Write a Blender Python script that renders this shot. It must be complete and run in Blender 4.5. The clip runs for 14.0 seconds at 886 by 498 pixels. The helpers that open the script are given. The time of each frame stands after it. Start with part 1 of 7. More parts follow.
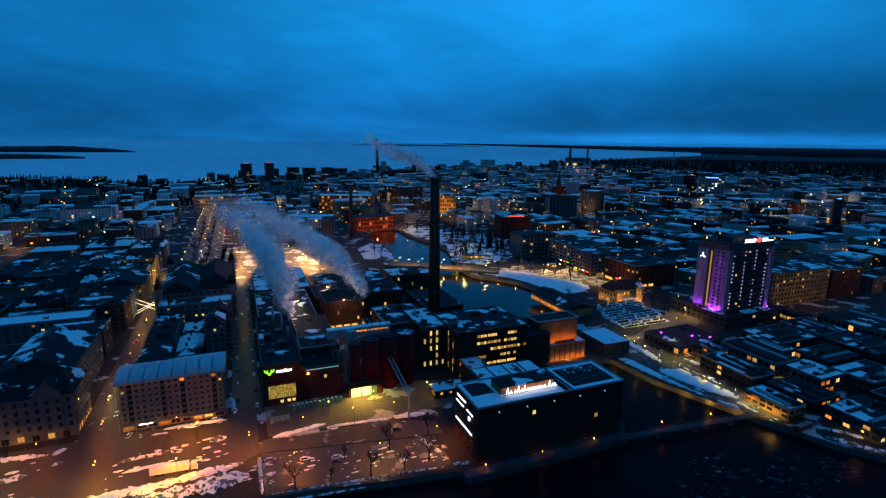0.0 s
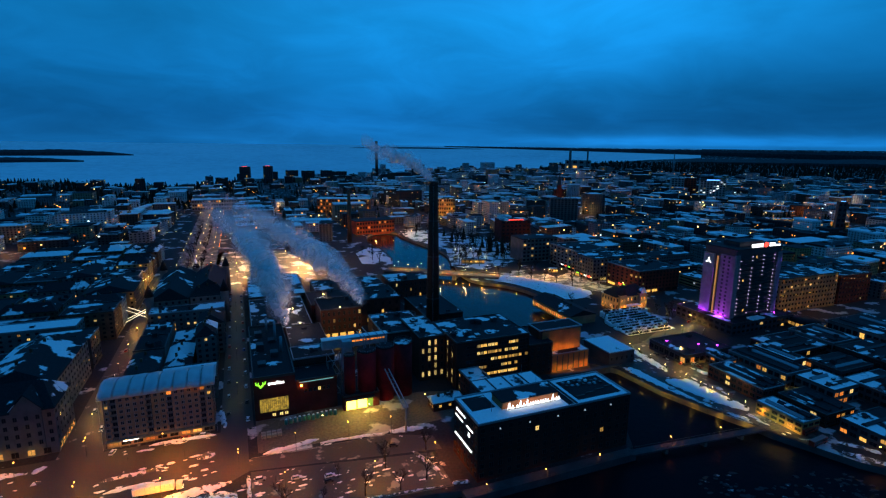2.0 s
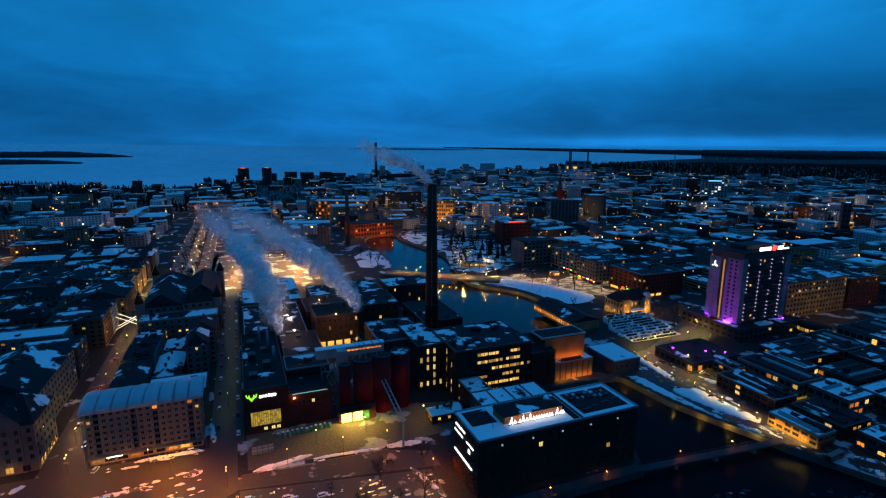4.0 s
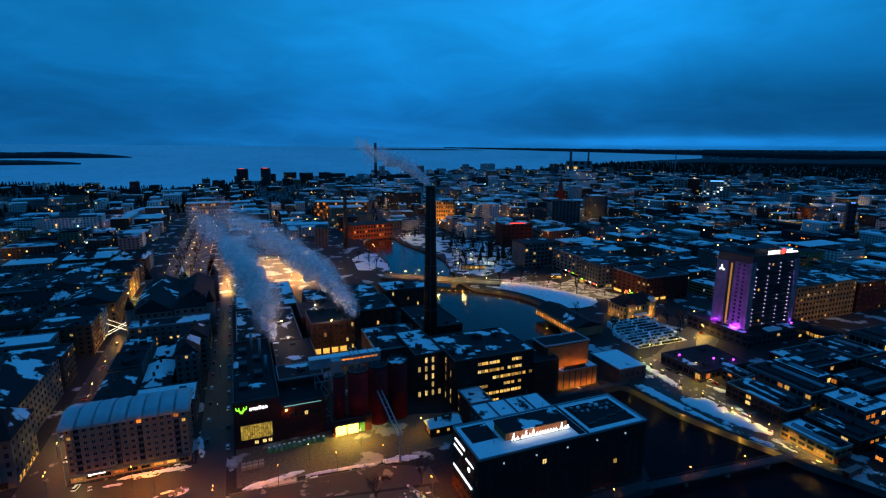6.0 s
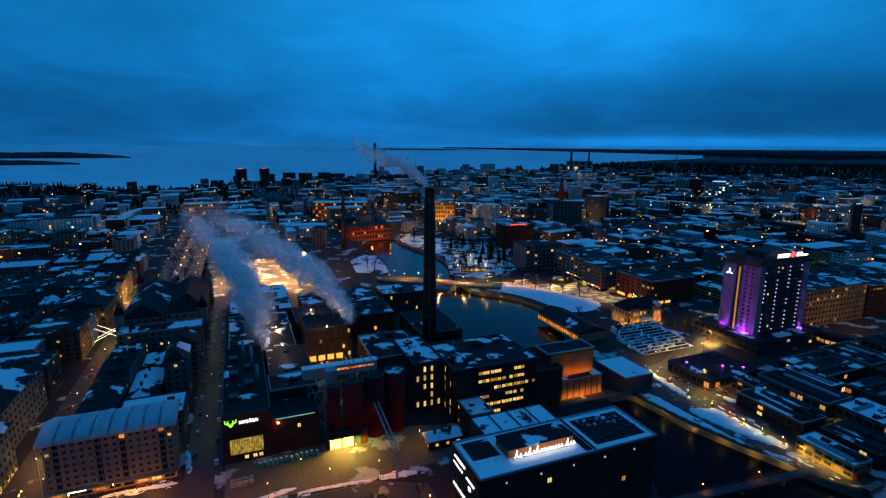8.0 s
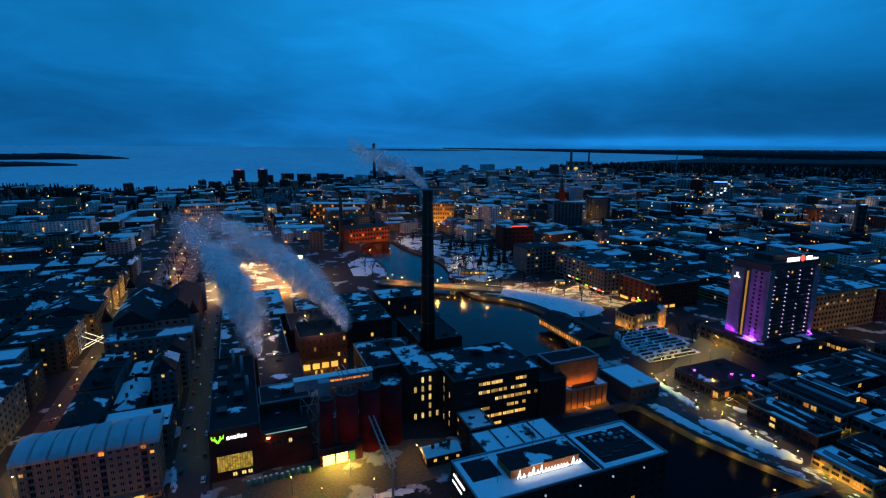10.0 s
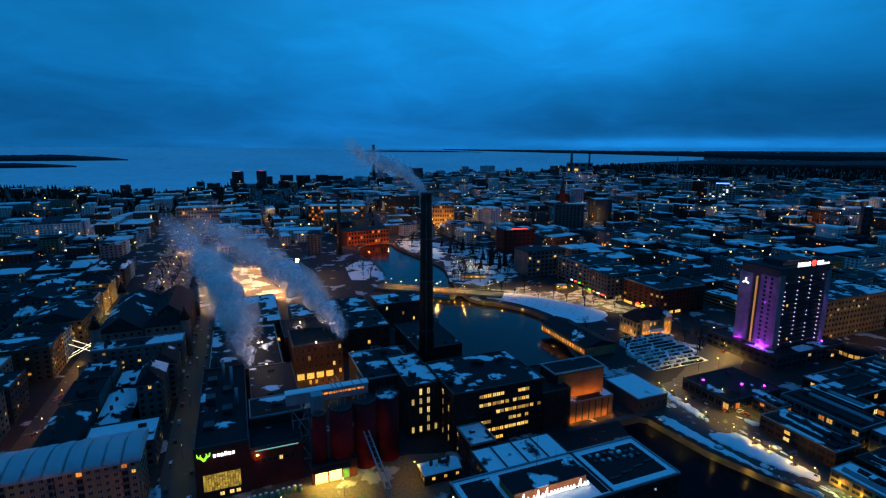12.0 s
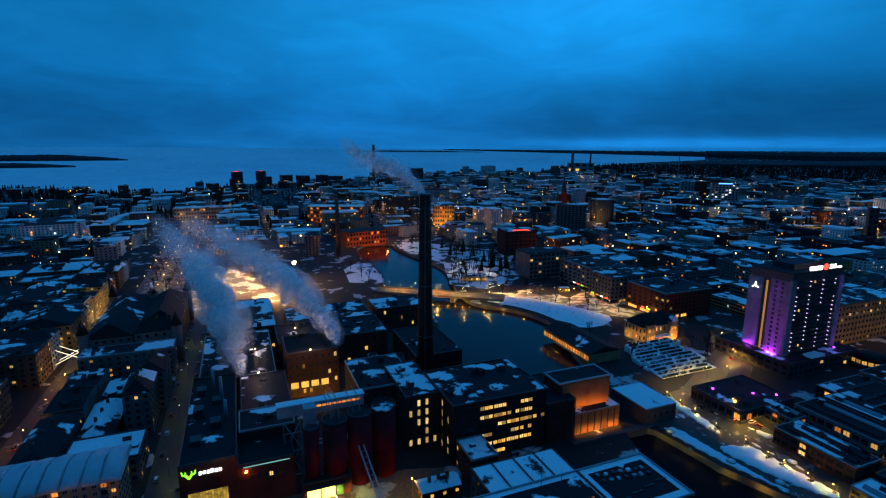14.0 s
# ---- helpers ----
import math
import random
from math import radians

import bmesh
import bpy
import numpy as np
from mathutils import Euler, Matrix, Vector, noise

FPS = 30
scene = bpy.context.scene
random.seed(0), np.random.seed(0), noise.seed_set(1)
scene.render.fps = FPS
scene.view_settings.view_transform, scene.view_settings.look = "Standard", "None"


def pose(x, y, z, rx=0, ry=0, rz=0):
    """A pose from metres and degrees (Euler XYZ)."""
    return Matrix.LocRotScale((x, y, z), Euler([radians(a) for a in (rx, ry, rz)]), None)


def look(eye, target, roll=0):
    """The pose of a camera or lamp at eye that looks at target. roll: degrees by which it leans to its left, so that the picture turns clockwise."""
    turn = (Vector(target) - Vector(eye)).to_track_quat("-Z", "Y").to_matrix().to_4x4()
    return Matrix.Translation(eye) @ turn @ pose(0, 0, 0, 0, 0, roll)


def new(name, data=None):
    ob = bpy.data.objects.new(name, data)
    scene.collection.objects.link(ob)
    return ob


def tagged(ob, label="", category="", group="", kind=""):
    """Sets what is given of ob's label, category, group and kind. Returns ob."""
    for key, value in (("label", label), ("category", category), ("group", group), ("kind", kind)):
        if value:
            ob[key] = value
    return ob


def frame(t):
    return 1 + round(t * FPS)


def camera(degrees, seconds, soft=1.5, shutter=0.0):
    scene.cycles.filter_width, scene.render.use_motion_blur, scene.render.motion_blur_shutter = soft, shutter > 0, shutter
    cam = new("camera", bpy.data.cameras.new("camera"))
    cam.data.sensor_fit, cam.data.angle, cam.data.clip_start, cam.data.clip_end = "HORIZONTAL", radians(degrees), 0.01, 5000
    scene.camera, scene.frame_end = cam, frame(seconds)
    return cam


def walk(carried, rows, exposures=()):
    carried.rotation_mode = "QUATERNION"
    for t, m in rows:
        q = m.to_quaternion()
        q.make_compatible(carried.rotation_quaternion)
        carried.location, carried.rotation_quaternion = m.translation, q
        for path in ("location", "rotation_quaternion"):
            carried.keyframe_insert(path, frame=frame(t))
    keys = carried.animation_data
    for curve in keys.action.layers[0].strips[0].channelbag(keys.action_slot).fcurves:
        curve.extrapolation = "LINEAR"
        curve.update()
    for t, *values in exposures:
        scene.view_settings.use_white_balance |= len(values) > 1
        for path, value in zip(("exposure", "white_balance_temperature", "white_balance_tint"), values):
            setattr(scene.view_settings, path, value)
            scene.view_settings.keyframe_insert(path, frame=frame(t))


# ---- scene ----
cam = camera(81.7, 14.0, 1.2)
PATH = [
    (0, (-2.662, 6.165, 135.472), (-2.61, 8.123, 135.068), 0.7),
    (0.5, (-2.305, 8.779, 135.493), (-2.254, 10.738, 135.091), 0.7),
    (1, (-2.03, 11.364, 135.518), (-1.979, 13.323, 135.118), 0.6),
    (1.5, (-1.823, 13.953, 135.551), (-1.771, 15.913, 135.154), 0.6),
    (2, (-1.626, 16.594, 135.588), (-1.574, 18.554, 135.194), 0.6),
    (2.5, (-1.41, 19.277, 135.627), (-1.359, 21.237, 135.233), 0.5),
    (3, (-1.169, 21.973, 135.682), (-1.117, 23.934, 135.29), 0.5),
    (5.5, (0.138, 35.623, 136.3), (0.189, 37.584, 135.91), 0.4),
    (6, (0.375, 38.355, 136.339), (0.426, 40.316, 135.949), 0.4),
    (6.5, (0.557, 41.102, 136.364), (0.607, 43.063, 135.974), 0.4),
    (7, (0.698, 43.936, 136.382), (0.749, 45.897, 135.992), 0.4),
    (7.5, (0.84, 46.721, 136.408), (0.89, 48.682, 136.018), 0.4),
    (8, (1.018, 49.492, 136.444), (1.069, 51.453, 136.054), 0.4),
    (10.5, (2.136, 63.59, 136.595), (2.188, 65.552, 136.209), 0.3),
    (11, (2.353, 66.393, 136.607), (2.404, 68.355, 136.223), 0.3),
    (11.5, (2.544, 69.189, 136.629), (2.596, 71.151, 136.245), 0.3),
    (12, (2.751, 71.988, 136.636), (2.803, 73.95, 136.253), 0.3),
    (12.5, (2.974, 74.792, 136.62), (3.026, 76.754, 136.237), 0.3),
    (13, (3.182, 77.539, 136.603), (3.233, 79.501, 136.219), 0.3),
    (13.5, (3.397, 80.267, 136.592), (3.448, 82.229, 136.208), 0.3),
    (14, (3.617, 83.002, 136.566), (3.667, 84.964, 136.183), 0.3),
]
walk(cam, [(t, look(eye, target, roll)) for t, eye, target, roll in PATH])

# ---- world: a cloudy dusk sky, no sun left ----
def sky_world():
    w = bpy.data.worlds.new("dusk_sky")
    scene.world = w
    w.use_nodes = True
    nt = w.node_tree
    nt.nodes.clear()
    N, L = nt.nodes.new, nt.links.new
    out, bg = N("ShaderNodeOutputWorld"), N("ShaderNodeBackground")
    tc, sep = N("ShaderNodeTexCoord"), N("ShaderNodeSeparateXYZ")
    L(tc.outputs["Generated"], sep.inputs[0])

    def math_node(op, a, b=None, c=None):
        n = N("ShaderNodeMath")
        n.operation = op
        for k, v in enumerate((a, b, c)):
            if v is None:
                continue
            if hasattr(v, "is_linked"):
                L(v, n.inputs[k])
            else:
                n.inputs[k].default_value = v
        return n.outputs[0]

    def span(v, a, b, lo, hi):
        n = N("ShaderNodeMapRange")
        n.interpolation_type = "SMOOTHSTEP"
        for k, q in ((1, a), (2, b), (3, lo), (4, hi)):
            n.inputs[k].default_value = q
        L(v, n.inputs[0])
        return n.outputs[0]

    def cloud(scale, detail, rough, warp):
        n = N("ShaderNodeTexNoise")
        for k, q in (("Scale", scale), ("Detail", detail), ("Roughness", rough), ("Distortion", warp)):
            n.inputs[k].default_value = q
        L(div.outputs[0], n.inputs["Vector"])
        return n.outputs[0]

    # height over the horizon
    ramp = N("ShaderNodeValToRGB")
    ramp.color_ramp.elements[0].position, ramp.color_ramp.elements[0].color = 0.0, (0.007, 0.165, 0.50, 1)
    ramp.color_ramp.elements[1].position, ramp.color_ramp.elements[1].color = 1.0, (0.022, 0.245, 0.68, 1)
    for p, c in ((0.05, (0.005, 0.155, 0.48)), (0.11, (0.005, 0.195, 0.57)), (0.22, (0.006, 0.24, 0.65)), (0.45, (0.016, 0.25, 0.70))):
        e = ramp.color_ramp.elements.new(p)
        e.color = (*c, 1)
    L(sep.outputs["Z"], ramp.inputs[0])
    # clouds: direction divided by its height, as on a flat layer
    up = math_node("ADD", math_node("MAXIMUM", sep.outputs["Z"], 0.0), 0.2)
    div, comb = N("ShaderNodeVectorMath"), N("ShaderNodeCombineXYZ")
    div.operation = "DIVIDE"
    for i in range(3):
        L(up, comb.inputs[i])
    L(tc.outputs["Generated"], div.inputs[0]); L(comb.outputs[0], div.inputs[1])
    fine = span(cloud(1.5, 7, 0.58, 0.7), 0.3, 0.72, 0.89, 1.12)
    broad = span(cloud(0.5, 4, 0.5, 0.5), 0.32, 0.68, 0.86, 1.15)
    light = math_node("MULTIPLY", fine, broad)
    # dimmer in the west, a thin brighter veil in the north-east, a dark bank low in the east
    x, z = sep.outputs["X"], sep.outputs["Z"]
    light = math_node("MULTIPLY", light, span(x, -0.6, -0.05, 0.7, 1.06))
    light = math_node("MULTIPLY", light, span(x, 0.25, 0.7, 1.0, 0.74))
    veil = math_node("MULTIPLY", math_node("MULTIPLY", span(x, 0.0, 0.24, 0.0, 1.0), span(x, 0.3, 0.7, 1.0, 0.15)), math_node("MULTIPLY", span(z, 0.1, 0.17, 0.0, 1.0), span(z, 0.2, 0.5, 1.0, 0.0)))
    light = math_node("MULTIPLY", light, math_node("MULTIPLY_ADD", veil, 0.22, 1.0))
    bank = math_node("MULTIPLY", span(x, -0.05, 0.3, 0.0, 1.0), math_node("MULTIPLY", span(z, 0.012, 0.035, 0.0, 1.0), span(z, 0.07, 0.15, 1.0, 0.0)))
    light = math_node("MULTIPLY", light, math_node("MULTIPLY_ADD", bank, -0.27, 1.0))
    gap = math_node("MULTIPLY", span(x, 0.1, 0.4, 0.0, 1.0), math_node("MULTIPLY", span(z, 0.002, 0.008, 0.0, 1.0), span(z, 0.012, 0.026, 1.0, 0.0)))
    light = math_node("MULTIPLY", light, math_node("MULTIPLY_ADD", gap, 0.5, 1.0))
    # the afterglow lies ahead, in the north; the sky behind is already dark
    light = math_node("MULTIPLY", light, span(sep.outputs["Y"], -0.6, 0.45, 0.48, 1.0))
    sc = N("ShaderNodeVectorMath"); sc.operation = "SCALE"
    L(ramp.outputs[0], sc.inputs[0]); L(light, sc.inputs["Scale"])
    L(sc.outputs[0], bg.inputs["Color"])
    bg.inputs["Strength"].default_value = 1.0
    L(bg.outputs[0], out.inputs[0])
sky_world()


# ---- materials ----
def node_mat(name, rough=0.85, metal=0.0):
    m = bpy.data.materials.new(name)
    m.use_nodes = True
    nt = m.node_tree
    b = nt.nodes["Principled BSDF"]
    b.inputs["Roughness"].default_value, b.inputs["Metallic"].default_value = rough, metal
    if rough > 0.7:
        b.inputs["Specular IOR Level"].default_value = 0.12
    return m, nt, b


def noise_node(nt, scale, detail=4, rough=0.6, coord="Object"):
    tc, n = nt.nodes.new("ShaderNodeTexCoord"), nt.nodes.new("ShaderNodeTexNoise")
    n.inputs["Scale"].default_value, n.inputs["Detail"].default_value, n.inputs["Roughness"].default_value = scale, detail, rough
    nt.links.new(tc.outputs[coord], n.inputs["Vector"])
    return n


def ramp_node(nt, stops):
    r = nt.nodes.new("ShaderNodeValToRGB")
    while len(r.color_ramp.elements) < len(stops):
        r.color_ramp.elements.new(0.5)
    for e, (p, c) in zip(r.color_ramp.elements, stops):
        e.position, e.color = p, (*c, 1)
    return r


def mix_rgb(nt, fac, a, b, kind="MIX"):
    m = nt.nodes.new("ShaderNodeMix")
    m.data_type, m.blend_type = "RGBA", kind
    for i, v in ((0, fac), (6, a), (7, b)):
        if hasattr(v, "is_linked"):
            nt.links.new(v, m.inputs[i])
        else:
            m.inputs[i].default_value = v if i == 0 else (*v, 1)
    return m.outputs[2]


def dull(m, level):
    m.node_tree.nodes["Principled BSDF"].inputs["Specular IOR Level"].default_value = level
    return m


def bump_node(nt, b, height, strength=0.3, dist=0.05):
    bp = nt.nodes.new("ShaderNodeBump")
    bp.inputs["Strength"].default_value, bp.inputs["Distance"].default_value = strength, dist
    nt.links.new(height, bp.inputs["Height"])
    nt.links.new(bp.outputs[0], b.inputs["Normal"])


MATS = {}


def wall_mat(name, color, rough=0.85, stain=0.35, grain=3.0):
    """Plaster, brick or concrete: fine grain, broad stains, each building a little different."""
    if name in MATS:
        return MATS[name]
    m, nt, b = node_mat(name, rough)
    n1, n2 = noise_node(nt, grain, 5), noise_node(nt, 0.12, 3)
    d = tuple(c * (1 - stain) for c in color)
    c1 = ramp_node(nt, ((0.35, d), (0.65, color)))
    nt.links.new(n2.outputs[0], c1.inputs[0])
    c2 = mix_rgb(nt, n1.outputs[0], tuple(c * 0.7 for c in (1, 1, 1)), (1.25, 1.25, 1.25))
    c3 = mix_rgb(nt, 1.0, c1.outputs[0], c2, "MULTIPLY")
    oi = nt.nodes.new("ShaderNodeObjectInfo")
    r = ramp_node(nt, ((0, (0.75, 0.75, 0.78)), (1, (1.2, 1.18, 1.12))))
    nt.links.new(oi.outputs["Random"], r.inputs[0])
    nt.links.new(mix_rgb(nt, 1.0, c3, r.outputs[0], "MULTIPLY"), b.inputs["Base Color"])
    bump_node(nt, b, n1.outputs[0], 0.25)
    MATS[name] = m
    return m


def snow_mix_mat(name, base, cover, scale=0.15, snow=(0.85, 0.87, 0.9), rough=0.8, coord="Object", sharp=0.018):
    """A surface partly under snow; cover 0..1 is how much is white."""
    if name in MATS:
        return MATS[name]
    m, nt, b = node_mat(name, rough)
    n1, n2 = noise_node(nt, scale, 6, 0.55, coord), noise_node(nt, scale * 16, 5, 0.65, coord)
    oi = nt.nodes.new("ShaderNodeObjectInfo")
    sh = nt.nodes.new("ShaderNodeMath"); sh.operation = "MULTIPLY_ADD"; sh.inputs[1].default_value = 0.2
    nt.links.new(oi.outputs["Random"], sh.inputs[0]); nt.links.new(n1.outputs[0], sh.inputs[2])
    t = 0.6 + (0.5 - cover) * 0.4
    f = ramp_node(nt, ((t - sharp, (0, 0, 0)), (t + sharp, (1, 1, 1))))
    nt.links.new(sh.outputs[0], f.inputs[0])
    g = ramp_node(nt, ((0.3, tuple(c * 0.6 for c in base)), (0.7, tuple(c * 1.3 for c in base))))
    nt.links.new(n2.outputs[0], g.inputs[0])
    s = ramp_node(nt, ((0.3, tuple(c * 0.86 for c in snow)), (0.7, snow)))
    nt.links.new(n2.outputs[0], s.inputs[0])
    nt.links.new(mix_rgb(nt, f.outputs[0], g.outputs[0], s.outputs[0]), b.inputs["Base Color"])
    bump_node(nt, b, n2.outputs[0], 0.3, 0.08)
    MATS[name] = m
    return m


def plain_mat(name, color, rough=0.6, metal=0.0, var=0.25):
    if name in MATS:
        return MATS[name]
    m, nt, b = node_mat(name, rough, metal)
    n = noise_node(nt, 2.0, 4)
    r = ramp_node(nt, ((0.3, tuple(c * (1 - var) for c in color)), (0.7, color)))
    nt.links.new(n.outputs[0], r.inputs[0])
    nt.links.new(r.outputs[0], b.inputs["Base Color"])
    MATS[name] = m
    return m


def glow_mat(name, color, strength, vary=0.0):
    if name in MATS:
        return MATS[name]
    m, nt, b = node_mat(name, 0.5)
    b.inputs["Base Color"].default_value = (0.05, 0.05, 0.05, 1)
    b.inputs["Emission Color"].default_value = (*color, 1)
    b.inputs["Emission Strength"].default_value = strength
    if vary:
        oi = nt.nodes.new("ShaderNodeObjectInfo")
        mr = nt.nodes.new("ShaderNodeMapRange")
        mr.inputs[3].default_value, mr.inputs[4].default_value = strength * (1 - vary), strength * (1 + vary)
        n = noise_node(nt, 1.3, 2)
        mu = nt.nodes.new("ShaderNodeMath"); mu.operation = "MULTIPLY"
        nt.links.new(oi.outputs["Random"], mr.inputs[0])
        nt.links.new(mr.outputs[0], mu.inputs[0]); nt.links.new(n.outputs[0], mu.inputs[1])
        nt.links.new(mu.outputs[0], b.inputs["Emission Strength"])
    MATS[name] = m
    return m


def glass_mat():
    m, nt, b = node_mat("window_glass", 0.12)
    b.inputs["Base Color"].default_value = (0.012, 0.014, 0.018, 1)
    b.inputs["IOR"].default_value = 1.35
    return m


BRICK_RED = wall_mat("brick_red", (0.11, 0.028, 0.022), grain=5)
BRICK_DARK = wall_mat("brick_dark", (0.085, 0.032, 0.027), grain=5)
BRICK_BROWN = wall_mat("brick_brown", (0.13, 0.075, 0.05), grain=5)
PLASTER_GREY = wall_mat("plaster_grey", (0.15, 0.15, 0.15))
PLASTER_LIGHT = wall_mat("plaster_light", (0.38, 0.37, 0.36))
PLASTER_OCHRE = wall_mat("plaster_ochre", (0.36, 0.25, 0.12))
CONCRETE_DARK = wall_mat("concrete_dark", (0.07, 0.072, 0.08))
STONE = wall_mat("stone_grey", (0.15, 0.145, 0.14))
GLASS = glass_mat()
ROOF_DARK = snow_mix_mat("roof_dark", (0.016, 0.017, 0.02), 0.2, 0.07)
ROOF_HALF = snow_mix_mat("roof_half_snow", (0.018, 0.019, 0.022), 0.36, 0.055)
ROOF_DRIFT = snow_mix_mat("roof_drift", (0.018, 0.019, 0.022), 0.62, 0.07)
ROOF_SNOW = snow_mix_mat("roof_snow", (0.03, 0.03, 0.034), 0.88, 0.06)
ROOF_BARE = snow_mix_mat("roof_felt", (0.016, 0.017, 0.02), 0.06, 0.12)
SNOW = snow_mix_mat("snow", (0.35, 0.35, 0.36), 0.9, 0.3)
METAL_DARK = plain_mat("metal_dark", (0.05, 0.052, 0.056), 0.5, 0.6)
METAL_GREY = plain_mat("metal_grey", (0.25, 0.27, 0.3), 0.45, 0.3)
LIT_WARM = glow_mat("lit_warm", (1.0, 0.52, 0.1), 1.5, 0.7)
LIT_PALE = glow_mat("lit_pale", (1.0, 0.64, 0.2), 1.5, 0.7)
LIT_COOL = glow_mat("lit_cool", (0.75, 0.9, 1.0), 1.6, 0.5)
LIT_ORANGE = glow_mat("lit_orange", (1.0, 0.30, 0.04), 1.6, 0.5)
LAMP_WARM = glow_mat("lamp_warm", (1.0, 0.55, 0.16), 22.0)
LAMP_ORANGE = glow_mat("lamp_orange", (1.0, 0.36, 0.06), 20.0)
SIGN_WHITE = glow_mat("sign_white", (0.92, 0.97, 1.0), 2.6)
SIGN_RED = glow_mat("sign_red", (1.0, 0.05, 0.03), 3.0)
SIGN_GREEN = glow_mat("sign_green", (0.25, 1.0, 0.03), 2.0)
SIGN_BLUE = glow_mat("sign_blue", (0.08, 0.3, 1.0), 3.0)
PURPLE = glow_mat("lamp_purple", (0.55, 0.04, 1.0), 9.0)


# ---- mesh helpers ----
CITY = radians(20.5)
CU, SU = math.cos(CITY), math.sin(CITY)


def C(u, v):
    """City grid to world: u along the cross streets, v along the long streets."""
    return (u * CU - v * SU, u * SU + v * CU)


def box_bm(bm, x0, y0, z0, x1, y1, z1, mi=0, taper=0.0):
    vs = []
    for z, k in ((z0, 0.0), (z1, taper)):
        vs += [bm.verts.new(p) for p in ((x0 + k, y0 + k, z), (x1 - k, y0 + k, z), (x1 - k, y1 - k, z), (x0 + k, y1 - k, z))]
    for f in ((3, 2, 1, 0), (4, 5, 6, 7), (0, 1, 5, 4), (1, 2, 6, 5), (2, 3, 7, 6), (3, 0, 4, 7)):
        bm.faces.new([vs[i] for i in f]).material_index = mi
    return bm


def cyl_bm(bm, x, y, z0, z1, r0, r1=None, n=24, mi=0):
    r1 = r0 if r1 is None else r1
    a = [bm.verts.new((x + r0 * math.cos(2 * math.pi * i / n), y + r0 * math.sin(2 * math.pi * i / n), z0)) for i in range(n)]
    b = [bm.verts.new((x + r1 * math.cos(2 * math.pi * i / n), y + r1 * math.sin(2 * math.pi * i / n), z1)) for i in range(n)]
    for i in range(n):
        f = bm.faces.new((a[i], a[(i + 1) % n], b[(i + 1) % n], b[i]))
        f.material_index, f.smooth = mi, n > 8
    bm.faces.new(a[::-1]).material_index = mi
    bm.faces.new(b).material_index = mi
    return bm


def tube_bm(bm, a, b, r, n=6, mi=0):
    a, b = Vector(a), Vector(b)
    q = (b - a).to_track_quat("Z", "Y")
    ring = [[bm.verts.new(p + q @ Vector((r * math.cos(2 * math.pi * i / n), r * math.sin(2 * math.pi * i / n), 0))) for i in range(n)] for p in (a, b)]
    for i in range(n):
        bm.faces.new((ring[0][i], ring[0][(i + 1) % n], ring[1][(i + 1) % n], ring[1][i])).material_index = mi
    bm.faces.new(ring[0][::-1]).material_index = mi
    bm.faces.new(ring[1]).material_index = mi


def mesh_of(name, bm, mats):
    me = bpy.data.meshes.new(name)
    bm.to_mesh(me)
    bm.free()
    for m in (mats if isinstance(mats, (list, tuple)) else [mats]):
        me.materials.append(m)
    return me


def part(name, bm, mats, parent=None, label="", m=None):
    """Links a bmesh, or ready mesh data, as one object under a thing or part."""
    ob = new(name, bm if isinstance(bm, bpy.types.Mesh) else mesh_of(name, bm, mats))
    ob.parent = parent
    if m is not None:
        ob.matrix_basis = m
    if label:
        ob["label"] = label
    return ob


def thing(name, label, category, m, group="", kind=""):
    ob = new(name)
    ob.matrix_basis = m
    ob.empty_display_size = 0.5
    return tagged(ob, label, category, group, kind)


def box(name, x0, y0, z0, x1, y1, z1, mat, parent, label="", taper=0.0):
    return part(name, box_bm(bmesh.new(), x0, y0, z0, x1, y1, z1, 0, taper), mat, parent, label)


# far country is drawn in towards the eye, keeping its angles
EYE = Vector((0.0, 45.0, 136.0))
NEAR, FAR = 1800.0, 4750.0


def far_place(x, y, z=0.0):
    """Where a place of the flat, endless country stands, and the factor by which its things shrink."""
    d = math.hypot(x - EYE.x, y - EYE.y)
    if d <= NEAR:
        return Vector((x, y, z)), 1.0
    r = NEAR + (FAR - NEAR) * (1 - NEAR / d)
    k = r / d
    return Vector((EYE.x + (x - EYE.x) * k, EYE.y + (y - EYE.y) * k, EYE.z + (z - EYE.z) * k)), k


# ---- the ground, the river and the lake ----
WATER_Z = -3.2
UPPER = [(12, 372), (12, 440), (8, 500), (-30, 548), (-42, 566), (-45, 600), (-47, 630), (-58, 668), (-83, 719), (-96, 760), (-97, 812), (-56, 832), (-45, 787), (-14, 730), (16, 680), (26, 620), (30, 560), (43, 524), (72, 513), (97, 487), (106, 450), (101, 416), (104, 388), (108, 352), (66, 346), (50, 336)]
LOWER = [(-300, 150), (-160, 158), (-64, 184), (-18, 193), (15, 200), (93, 229), (100, 270), (100, 322), (116, 313), (131, 284), (146, 265), (160, 249), (166, 240), (190, 216), (216, 200), (270, 170), (360, 130), (360, -700), (-300, -700)]


def smooth(pts, n=1):
    """Rounds a bank's corners."""
    for _ in range(n):
        out = []
        for i, p in enumerate(pts):
            q = pts[(i + 1) % len(pts)]
            out += [(p[0] * 0.75 + q[0] * 0.25, p[1] * 0.75 + q[1] * 0.25), (p[0] * 0.25 + q[0] * 0.75, p[1] * 0.25 + q[1] * 0.75)]
        pts = out
    return pts


UPPER = smooth(UPPER, 2)
GROUND = snow_mix_mat("ground_city", (0.022, 0.022, 0.024), 0.16, 0.05, (0.4, 0.41, 0.43), coord="Object")


